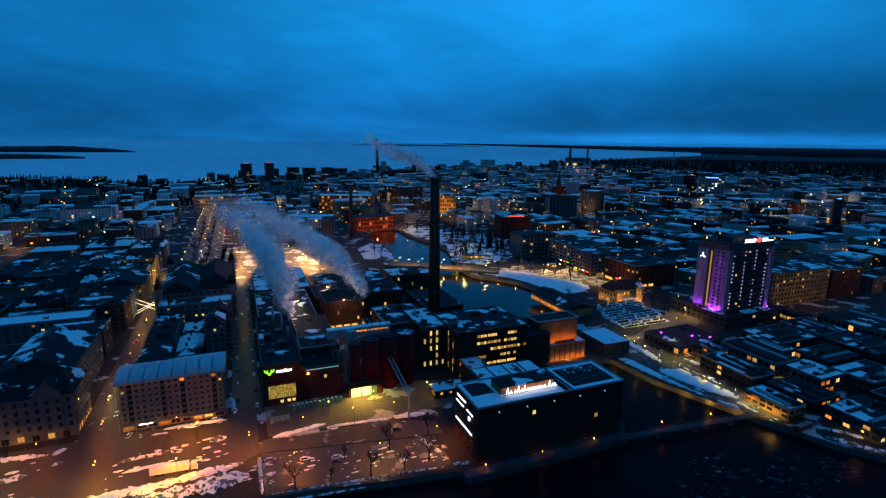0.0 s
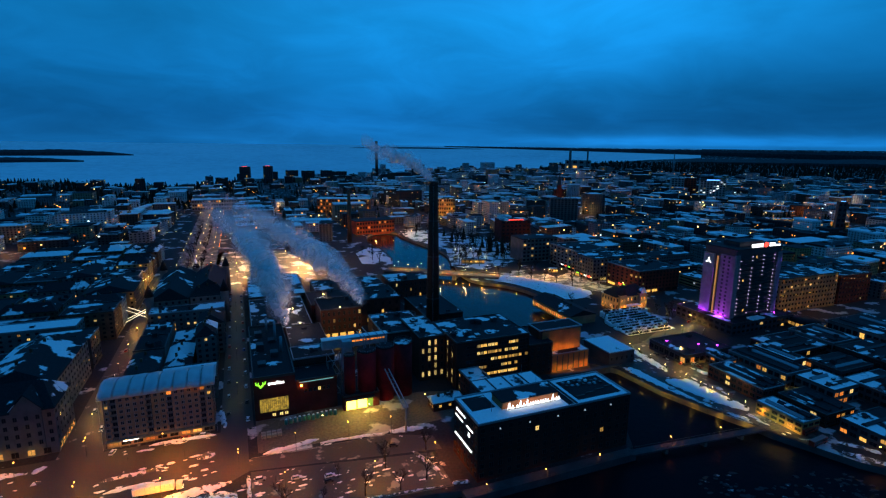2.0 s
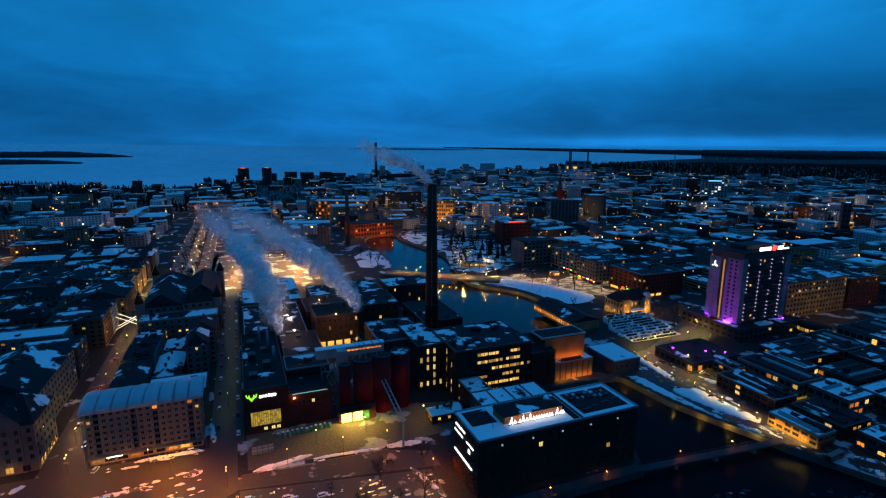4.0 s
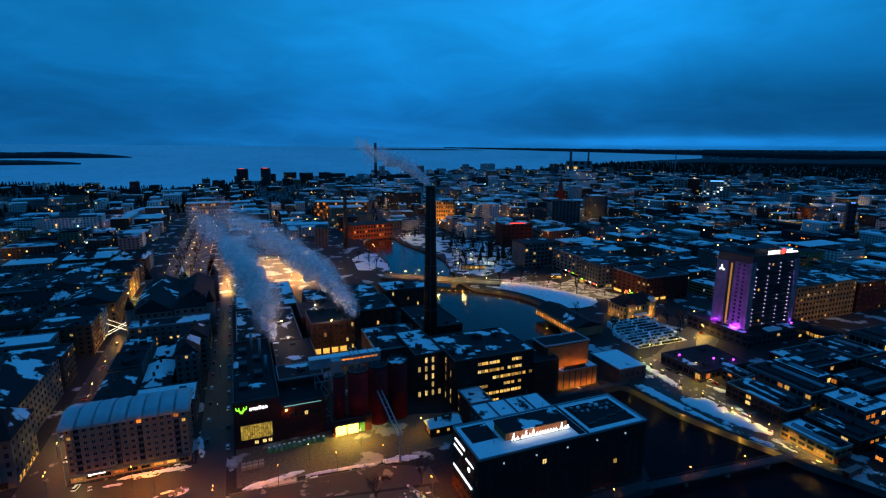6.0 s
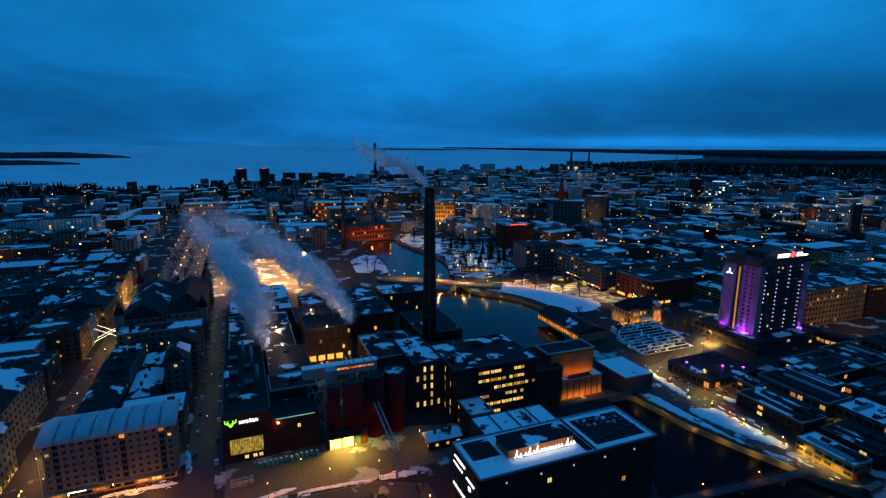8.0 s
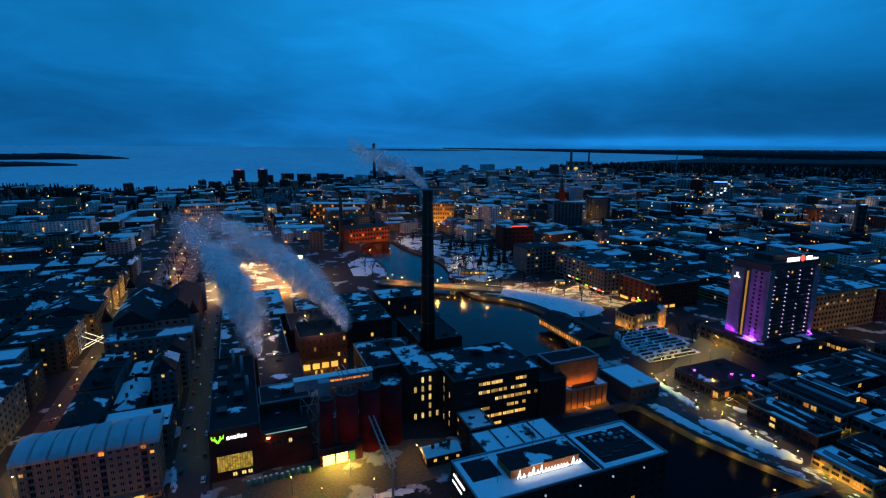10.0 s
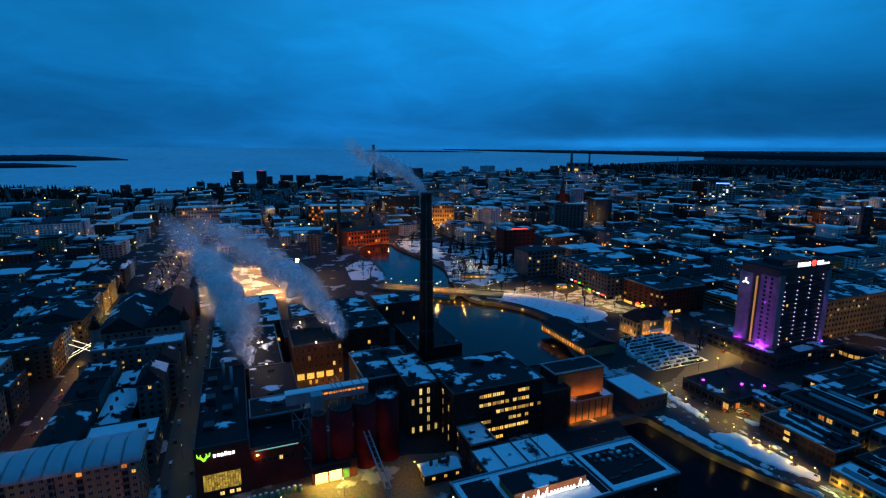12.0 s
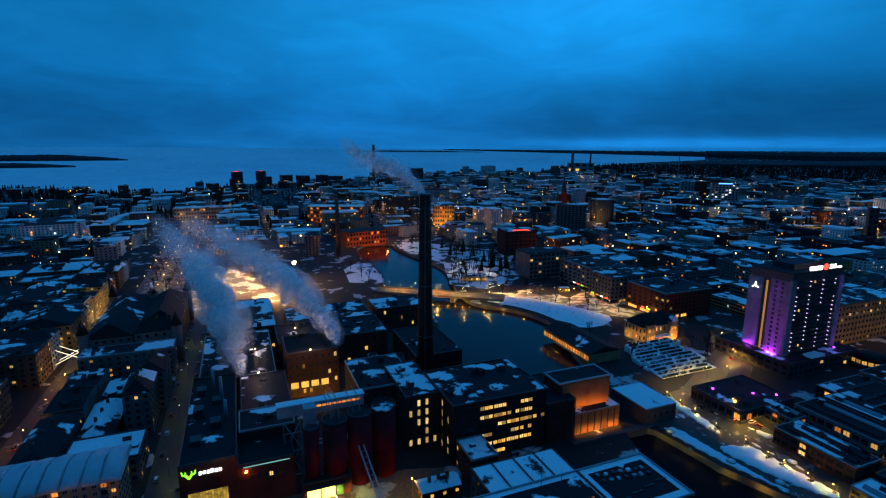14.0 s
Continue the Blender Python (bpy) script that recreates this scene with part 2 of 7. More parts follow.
def ground():
    bm = bmesh.new()
    n = 96
    ring = [bm.verts.new((EYE.x + NEAR * math.cos(2 * math.pi * i / n), EYE.y + NEAR * math.sin(2 * math.pi * i / n), 0)) for i in range(n)]
    edges = [bm.edges.new((ring[i], ring[(i + 1) % n])) for i in range(n)]
    for loop in (UPPER, LOWER):
        vs = [bm.verts.new((x, y, 0)) for x, y in loop]
        edges += [bm.edges.new((vs[i], vs[(i + 1) % len(vs)])) for i in range(len(vs))]
    bmesh.ops.triangle_fill(bm, use_beauty=True, edges=edges, normal=(0, 0, 1))
    last = ring
    for d in (2000, 2300, 2700, 3200, 4000, 5500, 8000, 13000, 30000, 200000):
        nxt = []
        for i in range(n):
            p, k = far_place(EYE.x + d * math.cos(2 * math.pi * i / n), EYE.y + d * math.sin(2 * math.pi * i / n))
            nxt.append(bm.verts.new(p))
        for i in range(n):
            bm.faces.new((last[i], nxt[i], nxt[(i + 1) % n], last[(i + 1) % n]))
        last = nxt
    bmesh.ops.recalc_face_normals(bm, faces=bm.faces)
    if sum(f.normal.z for f in bm.faces) < 0:
        bmesh.ops.reverse_faces(bm, faces=bm.faces)
    tagged(part("ground", bm, GROUND), "dark city ground with patches of trodden snow", "ground", kind="structure")


ground()


def water_mat():
    m, nt, b = node_mat("river_water", 0.12)
    b.inputs["Base Color"].default_value = (0.003, 0.005, 0.009, 1)
    b.inputs["Specular IOR Level"].default_value = 0.06
    n = noise_node(nt, 0.25, 5, 0.6)
    bump_node(nt, b, n.outputs[0], 0.35, 0.5)
    return m


WATER = water_mat()
RAPIDS = dull(water_mat(), 0.008)
RAPIDS.node_tree.nodes["Principled BSDF"].inputs["Roughness"].default_value = 0.3


def water(loop, label, mat):
    bm = bmesh.new()
    f = bm.faces.new([bm.verts.new((x, y, WATER_Z)) for x, y in loop])
    bmesh.ops.triangulate(bm, faces=[f])
    bmesh.ops.recalc_face_normals(bm, faces=bm.faces)
    if bm.faces[:][0].normal.z < 0:
        bmesh.ops.reverse_faces(bm, faces=bm.faces)
    tagged(part("water", bm, mat), label, "river", kind="structure")
    bm = bmesh.new()
    n = len(loop)
    cx, cy = sum(p[0] for p in loop) / n, sum(p[1] for p in loop) / n
    lo = [bm.verts.new((x, y, WATER_Z - 1)) for x, y in loop]
    hi = [bm.verts.new((x, y, 0.0)) for x, y in loop]
    for i in range(n):
        bm.faces.new((lo[i], lo[(i + 1) % n], hi[(i + 1) % n], hi[i]))
    tagged(part("embankment", bm, STONE), "grey stone embankment wall along the river", "embankment", kind="structure")


water(UPPER, "dark still pool of the river between stone banks", WATER)
water(LOWER, "black river water below the footbridge", RAPIDS)


def sheet(name, pts, z, mat, label, category, sub=0):
    """A flat area laid on the ground."""
    bm = bmesh.new()
    f = bm.faces.new([bm.verts.new((x, y, z)) for x, y in pts])
    if f.normal.z < 0 or sum((pts[i][0] * pts[(i + 1) % len(pts)][1] - pts[(i + 1) % len(pts)][0] * pts[i][1]) for i in range(len(pts))) < 0:
        f.normal_flip()
    bmesh.ops.triangulate(bm, faces=[f])
    return tagged(part(name, bm, mat), label, category, kind="structure")


# frozen lake
ICE = snow_mix_mat("lake_ice", (0.6, 0.63, 0.68), 0.8, 0.0016, (0.86, 0.88, 0.92), 0.75, sharp=0.25)
ICE.node_tree.links.remove(ICE.node_tree.nodes["Principled BSDF"].inputs["Normal"].links[0])
SHORE = [(-9000, 1500), (-2300, 1650), (-1500, 1800), (-1180, 1790), (-980, 1640), (-781, 1660), (-720, 1850), (-700, 2060), (-420, 2150), (-150, 2500), (114, 2770), (400, 3000), (700, 3300), (1000, 4100), (1600, 4700), (2500, 5900), (3500, 6900), (3900, 7400)]


def lake():
    bm = bmesh.new()
    rows = []
    for x, y in SHORE:
        row = []
        a = math.atan2(x - EYE.x, y - EYE.y)
        d0 = math.hypot(x - EYE.x, y - EYE.y)
        for i in range(13):
            d = 1 / (1 / d0 + (1 / 400000 - 1 / d0) * i / 12)
            p, k = far_place(EYE.x + d * math.sin(a), EYE.y + d * math.cos(a), 0)
            row.append(bm.verts.new((p.x, p.y, p.z + 2.5)))
        rows.append(row)
    for a, b in zip(rows, rows[1:]):
        for i in range(12):
            f = bm.faces.new((a[i], b[i], b[i + 1], a[i + 1]))
            f.smooth = True
    bmesh.ops.recalc_face_normals(bm, faces=bm.faces)
    if sum(f.normal.z for f in bm.faces) < 0:
        bmesh.ops.reverse_faces(bm, faces=bm.faces)
    tagged(part("frozen_lake", bm, ICE), "wide frozen lake under pale snow", "lake", kind="structure")


lake()

# distance haze is put into this lighter, bluish-grey base colour
FOREST = wall_mat("forest_haze", (0.05, 0.058, 0.066), 0.95, 0.5, 0.05)


def ridge(a0, a1, d0, d1, h, label, wave=0.35, ends=True, depth=0.12):
    """A long wooded hill or island on the horizon: angles in degrees from straight ahead, true distances at both ends and height."""
    bm = bmesh.new()
    n = max(24, int((a1 - a0) * 8))
    prof = []
    for i in range(n + 1):
        f = i / n
        a = radians(a0 + (a1 - a0) * f)
        d = 1 / ((1 - f) / d0 + f / d1)
        env = min(1, 3 * f, 3 * (1 - f)) ** 0.7 if ends else 1.0
        hh = h * env * (0.85 + wave * noise.noise((a * 18, 0.3, h * 0.01)) + 0.1 * noise.noise((a * 160, 0.7, 0))) + 0.02 * h
        row = []
        for dd, z in ((d, -2), (d * 1.005, hh * 0.6), (d * (1 + depth * 0.5), hh), (d * (1 + depth), -2)):
            p, s = far_place(EYE.x + dd * math.sin(a), EYE.y + dd * math.cos(a), z)
            row.append(bm.verts.new((p.x, p.y, p.z + 2.6)))
        prof.append(row)
    for a, b in zip(prof, prof[1:]):
        for k in range(3):
            bm.faces.new((a[k], b[k], b[k + 1], a[k + 1]))
    bmesh.ops.recalc_face_normals(bm, faces=bm.faces)
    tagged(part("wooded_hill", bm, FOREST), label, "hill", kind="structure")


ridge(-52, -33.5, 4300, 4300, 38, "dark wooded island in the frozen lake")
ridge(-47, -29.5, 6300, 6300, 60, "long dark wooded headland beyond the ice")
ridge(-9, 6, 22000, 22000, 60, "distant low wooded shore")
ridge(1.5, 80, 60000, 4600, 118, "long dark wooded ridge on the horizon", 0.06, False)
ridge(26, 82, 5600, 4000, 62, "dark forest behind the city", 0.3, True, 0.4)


# ---- buildings ----
WIN_MESH = {}


def window_mesh(w, h, mat, frame_mat=None):
    """A framed window that stands on the plane y = 0 and looks to -y: frame, cross bar and pane."""
    key = (round(w, 2), round(h, 2), mat.name)
    if key not in WIN_MESH:
        bm, t = bmesh.new(), 0.1
        xs, zs = (-w / 2 - t, -w / 2, -0.05, 0.05, w / 2, w / 2 + t), (-t, 0, h, h + t)
        v = [[bm.verts.new((x, -0.1, z)) for z in zs] for x in xs]
        panes = []
        for i in range(5):
            for k in range(3):
                f = bm.faces.new((v[i][k], v[i + 1][k], v[i + 1][k + 1], v[i][k + 1]))
                f.material_index = 1
                if k == 1 and i in (1, 3):
                    panes.append(f)
        edge = [e for e in bm.edges if e.is_boundary]
        for g in bmesh.ops.extrude_edge_only(bm, edges=edge)["geom"]:
            if isinstance(g, bmesh.types.BMVert):
                g.co.y = 0.02
            elif isinstance(g, bmesh.types.BMFace):
                g.material_index = 1
        bmesh.ops.inset_individual(bm, faces=panes, thickness=0.02, depth=-0.06)
        for f in panes:
            f.material_index = 0
        WIN_MESH[key] = mesh_of("window", bm, [mat, frame_mat or METAL_DARK])
    return WIN_MESH[key]


def facade(root, width, m, z0, z1, floors, bays, win, lit, rng, dark=True, glow=None, grid=None):
    """Windows on one wall: m is the wall's pose in the building, x along it, -y outwards."""
    fh, bw = (z1 - z0) / floors, width / bays
    ww, wh = bw * win[0], fh * win[1]
    for r in range(floors):
        for c in range(bays):
            on = rng.random() < lit
            if not on and not dark:
                continue
            if not on and grid is not None:
                x, z = bw * (c + 0.5), z0 + fh * (r + (1 - win[1]) / 2)
                q = [grid.verts.new(m @ Vector(p)) for p in ((x - ww / 2, -0.05, z), (x + ww / 2, -0.05, z), (x + ww / 2, -0.05, z + wh), (x - ww / 2, -0.05, z + wh))]
                grid.faces.new(q)
                continue
            g = rng.choice(glow or (LIT_WARM, LIT_WARM, LIT_PALE)) if on else GLASS
            part("window", window_mesh(ww, wh, g), None, root, m=m @ pose(bw * (c + 0.5), 0, z0 + fh * (r + (1 - win[1]) / 2)))


def walls_of(w, d):
    """The four walls' poses: front, right, back, left."""
    return ((w, pose(0, 0, 0)), (d, pose(w, 0, 0, 0, 0, 90)), (w, pose(w, d, 0, 0, 0, 180)), (d, pose(0, d, 0, 0, 0, 270)))


def flat_roof(root, w, d, h, roof, wall, rng, units=3, parapet=0.7):
    bm = bmesh.new()
    t = 0.35
    for x0, y0, x1, y1 in ((-0.1, -0.1, w + 0.1, t), (-0.1, d - t, w + 0.1, d + 0.1), (-0.1, t, t, d - t), (w - t, t, w + 0.1, d - t)):
        box_bm(bm, x0, y0, h - 0.15, x1, y1, h + parapet)
    part("parapet", bm, METAL_DARK if rng.random() < 0.6 else METAL_GREY, root)
    part("roof", box_bm(bmesh.new(), t, t, h - 0.1, w - t, d - t, h + 0.12), roof, root)
    for _ in range(units):
        a, b, c = rng.uniform(1.2, 4.0), rng.uniform(1.2, 4.0), rng.uniform(0.8, 2.6)
        if w < a + 3 or d < b + 3:
            continue
        x, y = rng.uniform(1, w - a - 1), rng.uniform(1, d - b - 1)
        u = box_bm(bmesh.new(), x, y, h + 0.1, x + a, y + b, h + c, 0)
        box_bm(u, x - 0.15, y - 0.15, h + c, x + a + 0.15, y + b + 0.15, h + c + 0.18, 1)
        part("roof_unit", u, [METAL_DARK if rng.random() < 0.5 else CONCRETE_DARK, roof], root)


def pitched_roof(root, w, d, h, rise, roof, wall, hip=0.0, over=0.5, across=False):
    bm = bmesh.new()
    if across:
        a = ((-over, -over), (w + over, -over), (w + over, d + over), (-over, d + over))
        r = ((w / 2, -over + hip), (w / 2, d + over - hip))
    else:
        a = ((-over, -over), (w + over, -over), (w + over, d + over), (-over, d + over))
        r = ((-over + hip, d / 2), (w + over - hip, d / 2))
    v = [bm.verts.new((x, y, h)) for x, y in a] + [bm.verts.new((x, y, h + rise)) for x, y in r]
    b = [bm.verts.new((x, y, h - 0.3)) for x, y in a]
    if across:
        fs = ((v[0], v[1], v[4]), (v[1], v[2], v[5], v[4]), (v[2], v[3], v[5]), (v[3], v[0], v[4], v[5]))
    else:
        fs = ((v[0], v[1], v[5], v[4]), (v[1], v[2], v[5]), (v[2], v[3], v[4], v[5]), (v[3], v[0], v[4]))
    for f in fs:
        bm.faces.new(f)
    for i in range(4):
        bm.faces.new((b[i], b[(i + 1) % 4], v[(i + 1) % 4], v[i]))
    bm.faces.new(b[::-1])
    part("roof", bm, roof, root)


def building(name, label, u0, v0, u1, v1, h, wall, roof=None, floors=4, bays=8, side=None, win=(0.45, 0.5), lit=0.12, units=3, seed=0, kind="flat", rise=4.0, hip=0.0,
             faces="frl", ang=None, base=0.0, z0=0.0, ground_lit=0.0, category="building", group="", world=False, across=False, dark=True, glow=None, parapet=0.7, joined=False):
    """A building on the city grid: walls, windows, roof. The root's x runs along the front."""
    rng = random.Random(seed or int(abs(u0 * 31 + v0 * 17)))
    w, d = u1 - u0, v1 - v0
    x, y = (u0, v0) if world else C(u0, v0)
    root = thing(name, label, category, pose(x, y, z0, 0, 0, 20.5 if ang is None else ang), group)
    box("wall", 0, 0, base, w, d, h, wall, root)
    bs = side or max(2, round(bays * d / w))
    grid = bmesh.new() if joined else None
    for code, (length, m) in zip("frbl", walls_of(w, d)):
        if code in faces:
            n = bays if code in "fb" else bs
            z1 = h - 0.6
            if ground_lit:
                facade(root, length, m, 0.4, 3.8, 1, max(2, n // 2), (0.72, 0.7), ground_lit, rng, True, glow, grid)
                facade(root, length, m, 4.2, z1, floors - 1, n, win, lit, rng, dark, glow, grid)
            else:
                facade(root, length, m, 0.8, z1, floors, n, win, lit, rng, dark, glow, grid)
    if joined:
        tagged(part("window_grid", grid, GLASS, root), kind="stuff")
    if kind == "flat":
        flat_roof(root, w, d, h, roof or ROOF_HALF, wall, rng, units, parapet)
    elif kind == "pitched":
        pitched_roof(root, w, d, h, rise, roof or ROOF_HALF, wall, hip, across=across)
        for k in range(3):
            cx, cy = (w * (0.42 + 0.05 * k), d * (0.25 + 0.25 * k)) if across else (w * (0.25 + 0.25 * k), d * (0.42 + 0.05 * k))
            box("chimney", cx - 0.6, cy - 0.5, h + rise * 0.4, cx + 0.6, cy + 0.5, h + rise + 1.6, BRICK_BROWN, root)
    return root


# ---- lamps ----
def point_light(x, y, z, watts, color, parent=None, radius=0.4):
    li = bpy.data.lights.new("bulb", "POINT")
    li.energy, li.color, li.shadow_soft_size = watts, color, radius
    ob = new("bulb", li)
    ob.location, ob.parent = (x, y, z), parent
    return ob


def down_light(x, y, z, watts, color, parent=None, cone=164):
    """A street lantern's light: it shines downwards only."""
    li = bpy.data.lights.new("bulb", "SPOT")
    li.energy, li.color, li.shadow_soft_size, li.spot_size, li.spot_blend = watts, color, 0.35, radians(cone), 0.25
    ob = new("bulb", li)
    ob.location, ob.parent = (x, y, z), parent
    return ob


def area_light(m, sx, sy, watts, color, parent=None):
    li = bpy.data.lights.new("floodlight", "AREA")
    li.shape, li.size, li.size_y, li.energy, li.color = "RECTANGLE", sx, sy, watts, color
    ob = new("floodlight", li)
    ob.matrix_basis, ob.parent = m, parent
    return ob


SODIUM = (1.0, 0.22, 0.008)
LAMP_MESH = {}


def street_lamp(x, y, h=8.0, arms=1, watts=0.0, color=SODIUM, mat=None, ang=20.5, z=0.0, head=0.32, label="dark steel street lamp with a glowing orange head"):
    root = thing("street_lamp", label, "street lamp", pose(x, y, z, 0, 0, ang), "street lamps")
    mat = mat or LAMP_ORANGE
    key = (h, arms, mat.name, head)
    if key not in LAMP_MESH:
        bm = cyl_bm(bmesh.new(), 0, 0, 0, h, 0.11, 0.06, 6)
        heads = []
        for s in ((1,), (1, -1))[arms - 1]:
            tube_bm(bm, (0, 0, h - 0.1), (0, 1.2 * s, h + 0.15), 0.05, 5)
            heads.append(box_bm(bmesh.new(), -head / 2, 1.2 * s - head, h + 0.02, head / 2, 1.2 * s + head, h + 0.32, 0, 0.05))
        LAMP_MESH[key] = (mesh_of("pole", bm, METAL_DARK), [mesh_of("lamp_head", b, mat) for b in heads])
    pole, heads = LAMP_MESH[key]
    part("pole", pole, None, root)
    for hd in heads:
        part("lamp_head", hd, None, root)
    if watts:
        down_light(0, 0, h - 0.3, watts, color, root)
    return root


# ---- roads, parking and yard at the river ----
ASPHALT = snow_mix_mat("asphalt_wet", (0.042, 0.038, 0.036), 0.12, 0.13, (0.2, 0.19, 0.18), 0.6)
ASPHALT_DRY = snow_mix_mat("asphalt_slush", (0.045, 0.042, 0.04), 0.16, 0.15, (0.18, 0.175, 0.17), 0.6)
dull(ASPHALT, 0.2)
dull(ASPHALT_DRY, 0.2)
YARD = snow_mix_mat("yard_gravel", (0.09, 0.078, 0.06), 0.2, 0.05, (0.3, 0.29, 0.27), 0.8)
TRODDEN = snow_mix_mat("snow_trodden", (0.035, 0.035, 0.037), 0.5, 0.06, (0.72, 0.74, 0.78))


def usheet(name, pts, z, mat, label, category):
    return sheet(name, [C(*p) for p in pts], z, mat, label, category)


usheet("road", [(-260, 206), (-30, 205), (2, 226), (2, 262), (-60, 264), (-260, 268)], 0.03, ASPHALT, "wide wet asphalt crossing lit orange by street lamps", "road")
usheet("road", [(2, 226), (84, 212), (84, 224), (66, 231.5), (2, 234.5)], 0.035, ASPHALT, "narrow wet street beside the car park", "road")
usheet("car_park", [(2.5, 195), (79, 187), (79, 211), (2.5, 225)], 0.04, ASPHALT_DRY, "slushy asphalt car park with faint bays", "car park")
usheet("road", [(-76, 264), (-58, 264), (-58, 560), (-76, 560)], 0.03, ASPHALT, "street between old town blocks", "road")
usheet("road", [(-10, 262), (5, 262), (4, 545), (-8, 545)], 0.03, ASPHALT_DRY, "dim street with parked cars along the factory", "road")
usheet("yard", [(6, 238), (66, 235), (100, 236), (112, 262), (92, 268), (46, 268), (6, 267)], 0.04, YARD, "gravelly factory yard under yellow lamps", "yard")
sheet("road", [(133, 349), (150, 357), (170, 340), (172, 317), (180, 290), (183, 262), (186, 235), (166, 243), (161, 251), (148, 266), (133, 286), (118, 316)], 0.03, ASPHALT_DRY, "quay road with snow heaps and parked cars", "road")
sheet("road", [(150, 357), (215, 430), (262, 470), (268, 455), (225, 410), (180, 340)], 0.028, ASPHALT_DRY, "lamp-lit street running past the hotel", "road")
sheet("pavement", [(55, 562), (76, 530), (118, 514), (162, 488), (200, 470), (208, 484), (172, 512), (176, 560), (196, 640), (176, 645), (150, 560), (135, 545), (95, 560)], 0.03, snow_mix_mat("plaza_slush", (0.12, 0.11, 0.1), 0.3, 0.12, (0.4, 0.4, 0.41)), "slushy plaza under warm street lamps", "plaza")
sheet("lawn", smooth([(50, 533), (76, 520), (102, 491), (111, 462), (136, 460), (157, 484), (142, 503), (116, 527), (90, 546), (66, 549)], 1), 0.5, SNOW, "snow-covered lawn on the river bank", "lawn")
sheet("park", [(24, 590), (60, 575), (120, 640), (130, 760), (40, 800), (-30, 850), (-50, 836), (-38, 780), (20, 690)], 0.05, TRODDEN, "snowy park with paths by the river", "park")
sheet("park", [(-46, 600), (-50, 634), (-66, 680), (-84, 700), (-96, 660), (-80, 600)], 0.05, TRODDEN, "snowy bank with a lit promenade", "park")
usheet("square", [(-76, 545), (76, 538), (84, 690), (-15, 720), (-20, 610), (-76, 600)], 0.03, snow_mix_mat("square_snow", (0.08, 0.075, 0.07), 0.6, 0.05, (0.6, 0.6, 0.6)), "wide snowy town square under orange lamps", "square")
usheet("road", [(-64, 556), (-22, 556), (-22, 1160), (-64, 1160)], 0.035, ASPHALT_DRY, "broad tree-lined avenue with rows of lamps", "road")


def rough_strip(bm, pts, width, height, rng, n=11, step=1.0):
    """A lumpy heap along a line."""
    line = []
    for a, b in zip(pts, pts[1:]):
        a, b = Vector(a), Vector(b)
        k = max(1, int((b - a).length / step))
        line += [a.lerp(b, i / k) for i in range(k)]
    line.append(Vector(pts[-1]))
    rows = []
    for i, p in enumerate(line):
        q = line[min(i + 1, len(line) - 1)] - line[max(i - 1, 0)]
        nrm = Vector((-q.y, q.x)).normalized()
        f = i / max(1, len(line) - 1)
        env = min(1, 6 * f + 0.05, 6 * (1 - f) + 0.05)
        w = width * (0.7 + 0.55 * noise.noise((p.x * 0.35, p.y * 0.35, 2.0)) + 0.22 * rng.random()) * (0.4 + 0.6 * env) / 2
        row = []
        for k in range(n):
            s = k / (n - 1) * 2 - 1
            z = height * env * max(0.0, 1 - abs(s) ** 2.2) * (0.5 + 0.9 * rng.random())
            c = p + nrm * (s * w + 0.15 * width * (rng.random() - 0.5))
            row.append(bm.verts.new((c.x, c.y, z if 0 < k < n - 1 else -0.05)))
        rows.append(row)
    for a, b in zip(rows, rows[1:]):
        for k in range(n - 1):
            f = bm.faces.new((a[k], b[k], b[k + 1], a[k + 1]))
            f.smooth = True
    bmesh.ops.recalc_face_normals(bm, faces=bm.faces)


HEAP = snow_mix_mat("snow_heap", (0.12, 0.11, 0.1), 0.72, 0.45, (0.84, 0.85, 0.88))


def snow_bank(pts, width, height, seed, city=True, label="ploughed bank of grey-white snow at the kerb"):
    bm = bmesh.new()
    rough_strip(bm, [C(*p) for p in pts] if city else pts, width, height, random.Random(seed))
    ob = part("snow_bank", bm, HEAP)
    ob.location.z = 0.05
    tagged(ob, label, "snow bank", "snow banks", "stuff")


for i, (p, w, h) in enumerate((
        ([(-72, 216), (-40, 216.5), (-5, 221)], 6.0, 1.2), ([(-52, 205), (-30, 209), (-3, 212)], 11, 1.6), ([(-52, 231), (-34, 232)], 2.0, 0.7),
        ([(-55, 240), (-30, 241)], 2.2, 0.9), ([(-19, 243), (-12, 245)], 5.0, 1.2), ([(-118, 262), (-100, 259), (-84, 257)], 3.6, 1.0),
        ([(-100, 240), (-88, 243)], 4.0, 1.2), ([(-82, 256), (-78, 260)], 3.0, 0.8), ([(-80, 247), (-77, 249)], 2.5, 0.8), ([(-130, 236), (-104, 238)], 2.0, 0.6),
        ([(1.5, 223), (1.5, 197)], 1.8, 0.9), ([(8, 236.5), (22, 238), (33, 240)], 2.6, 1.0), ([(33, 236.5), (62, 234)], 1.8, 0.7),
        ([(66, 234), (82, 232)], 4.0, 1.0), ([(71, 215), (76, 200), (78, 192)], 2.2, 1.0), ([(79, 188), (86, 186)], 2.4, 0.9),
        ([(5, 195.5), (40, 191.5), (76, 187.5)], 1.0, 0.4), ([(4, 190), (40, 186.5)], 1.2, 0.4), ([(-40, 262), (-12, 261)], 2.4, 0.9), ([(-8, 266), (-10, 285)], 3.0, 0.9))):
    snow_bank(p, w, h, 40 + i)
QUAY_SNOW = snow_mix_mat("quay_drift", (0.3, 0.3, 0.31), 0.93, 0.4, (0.84, 0.86, 0.89))


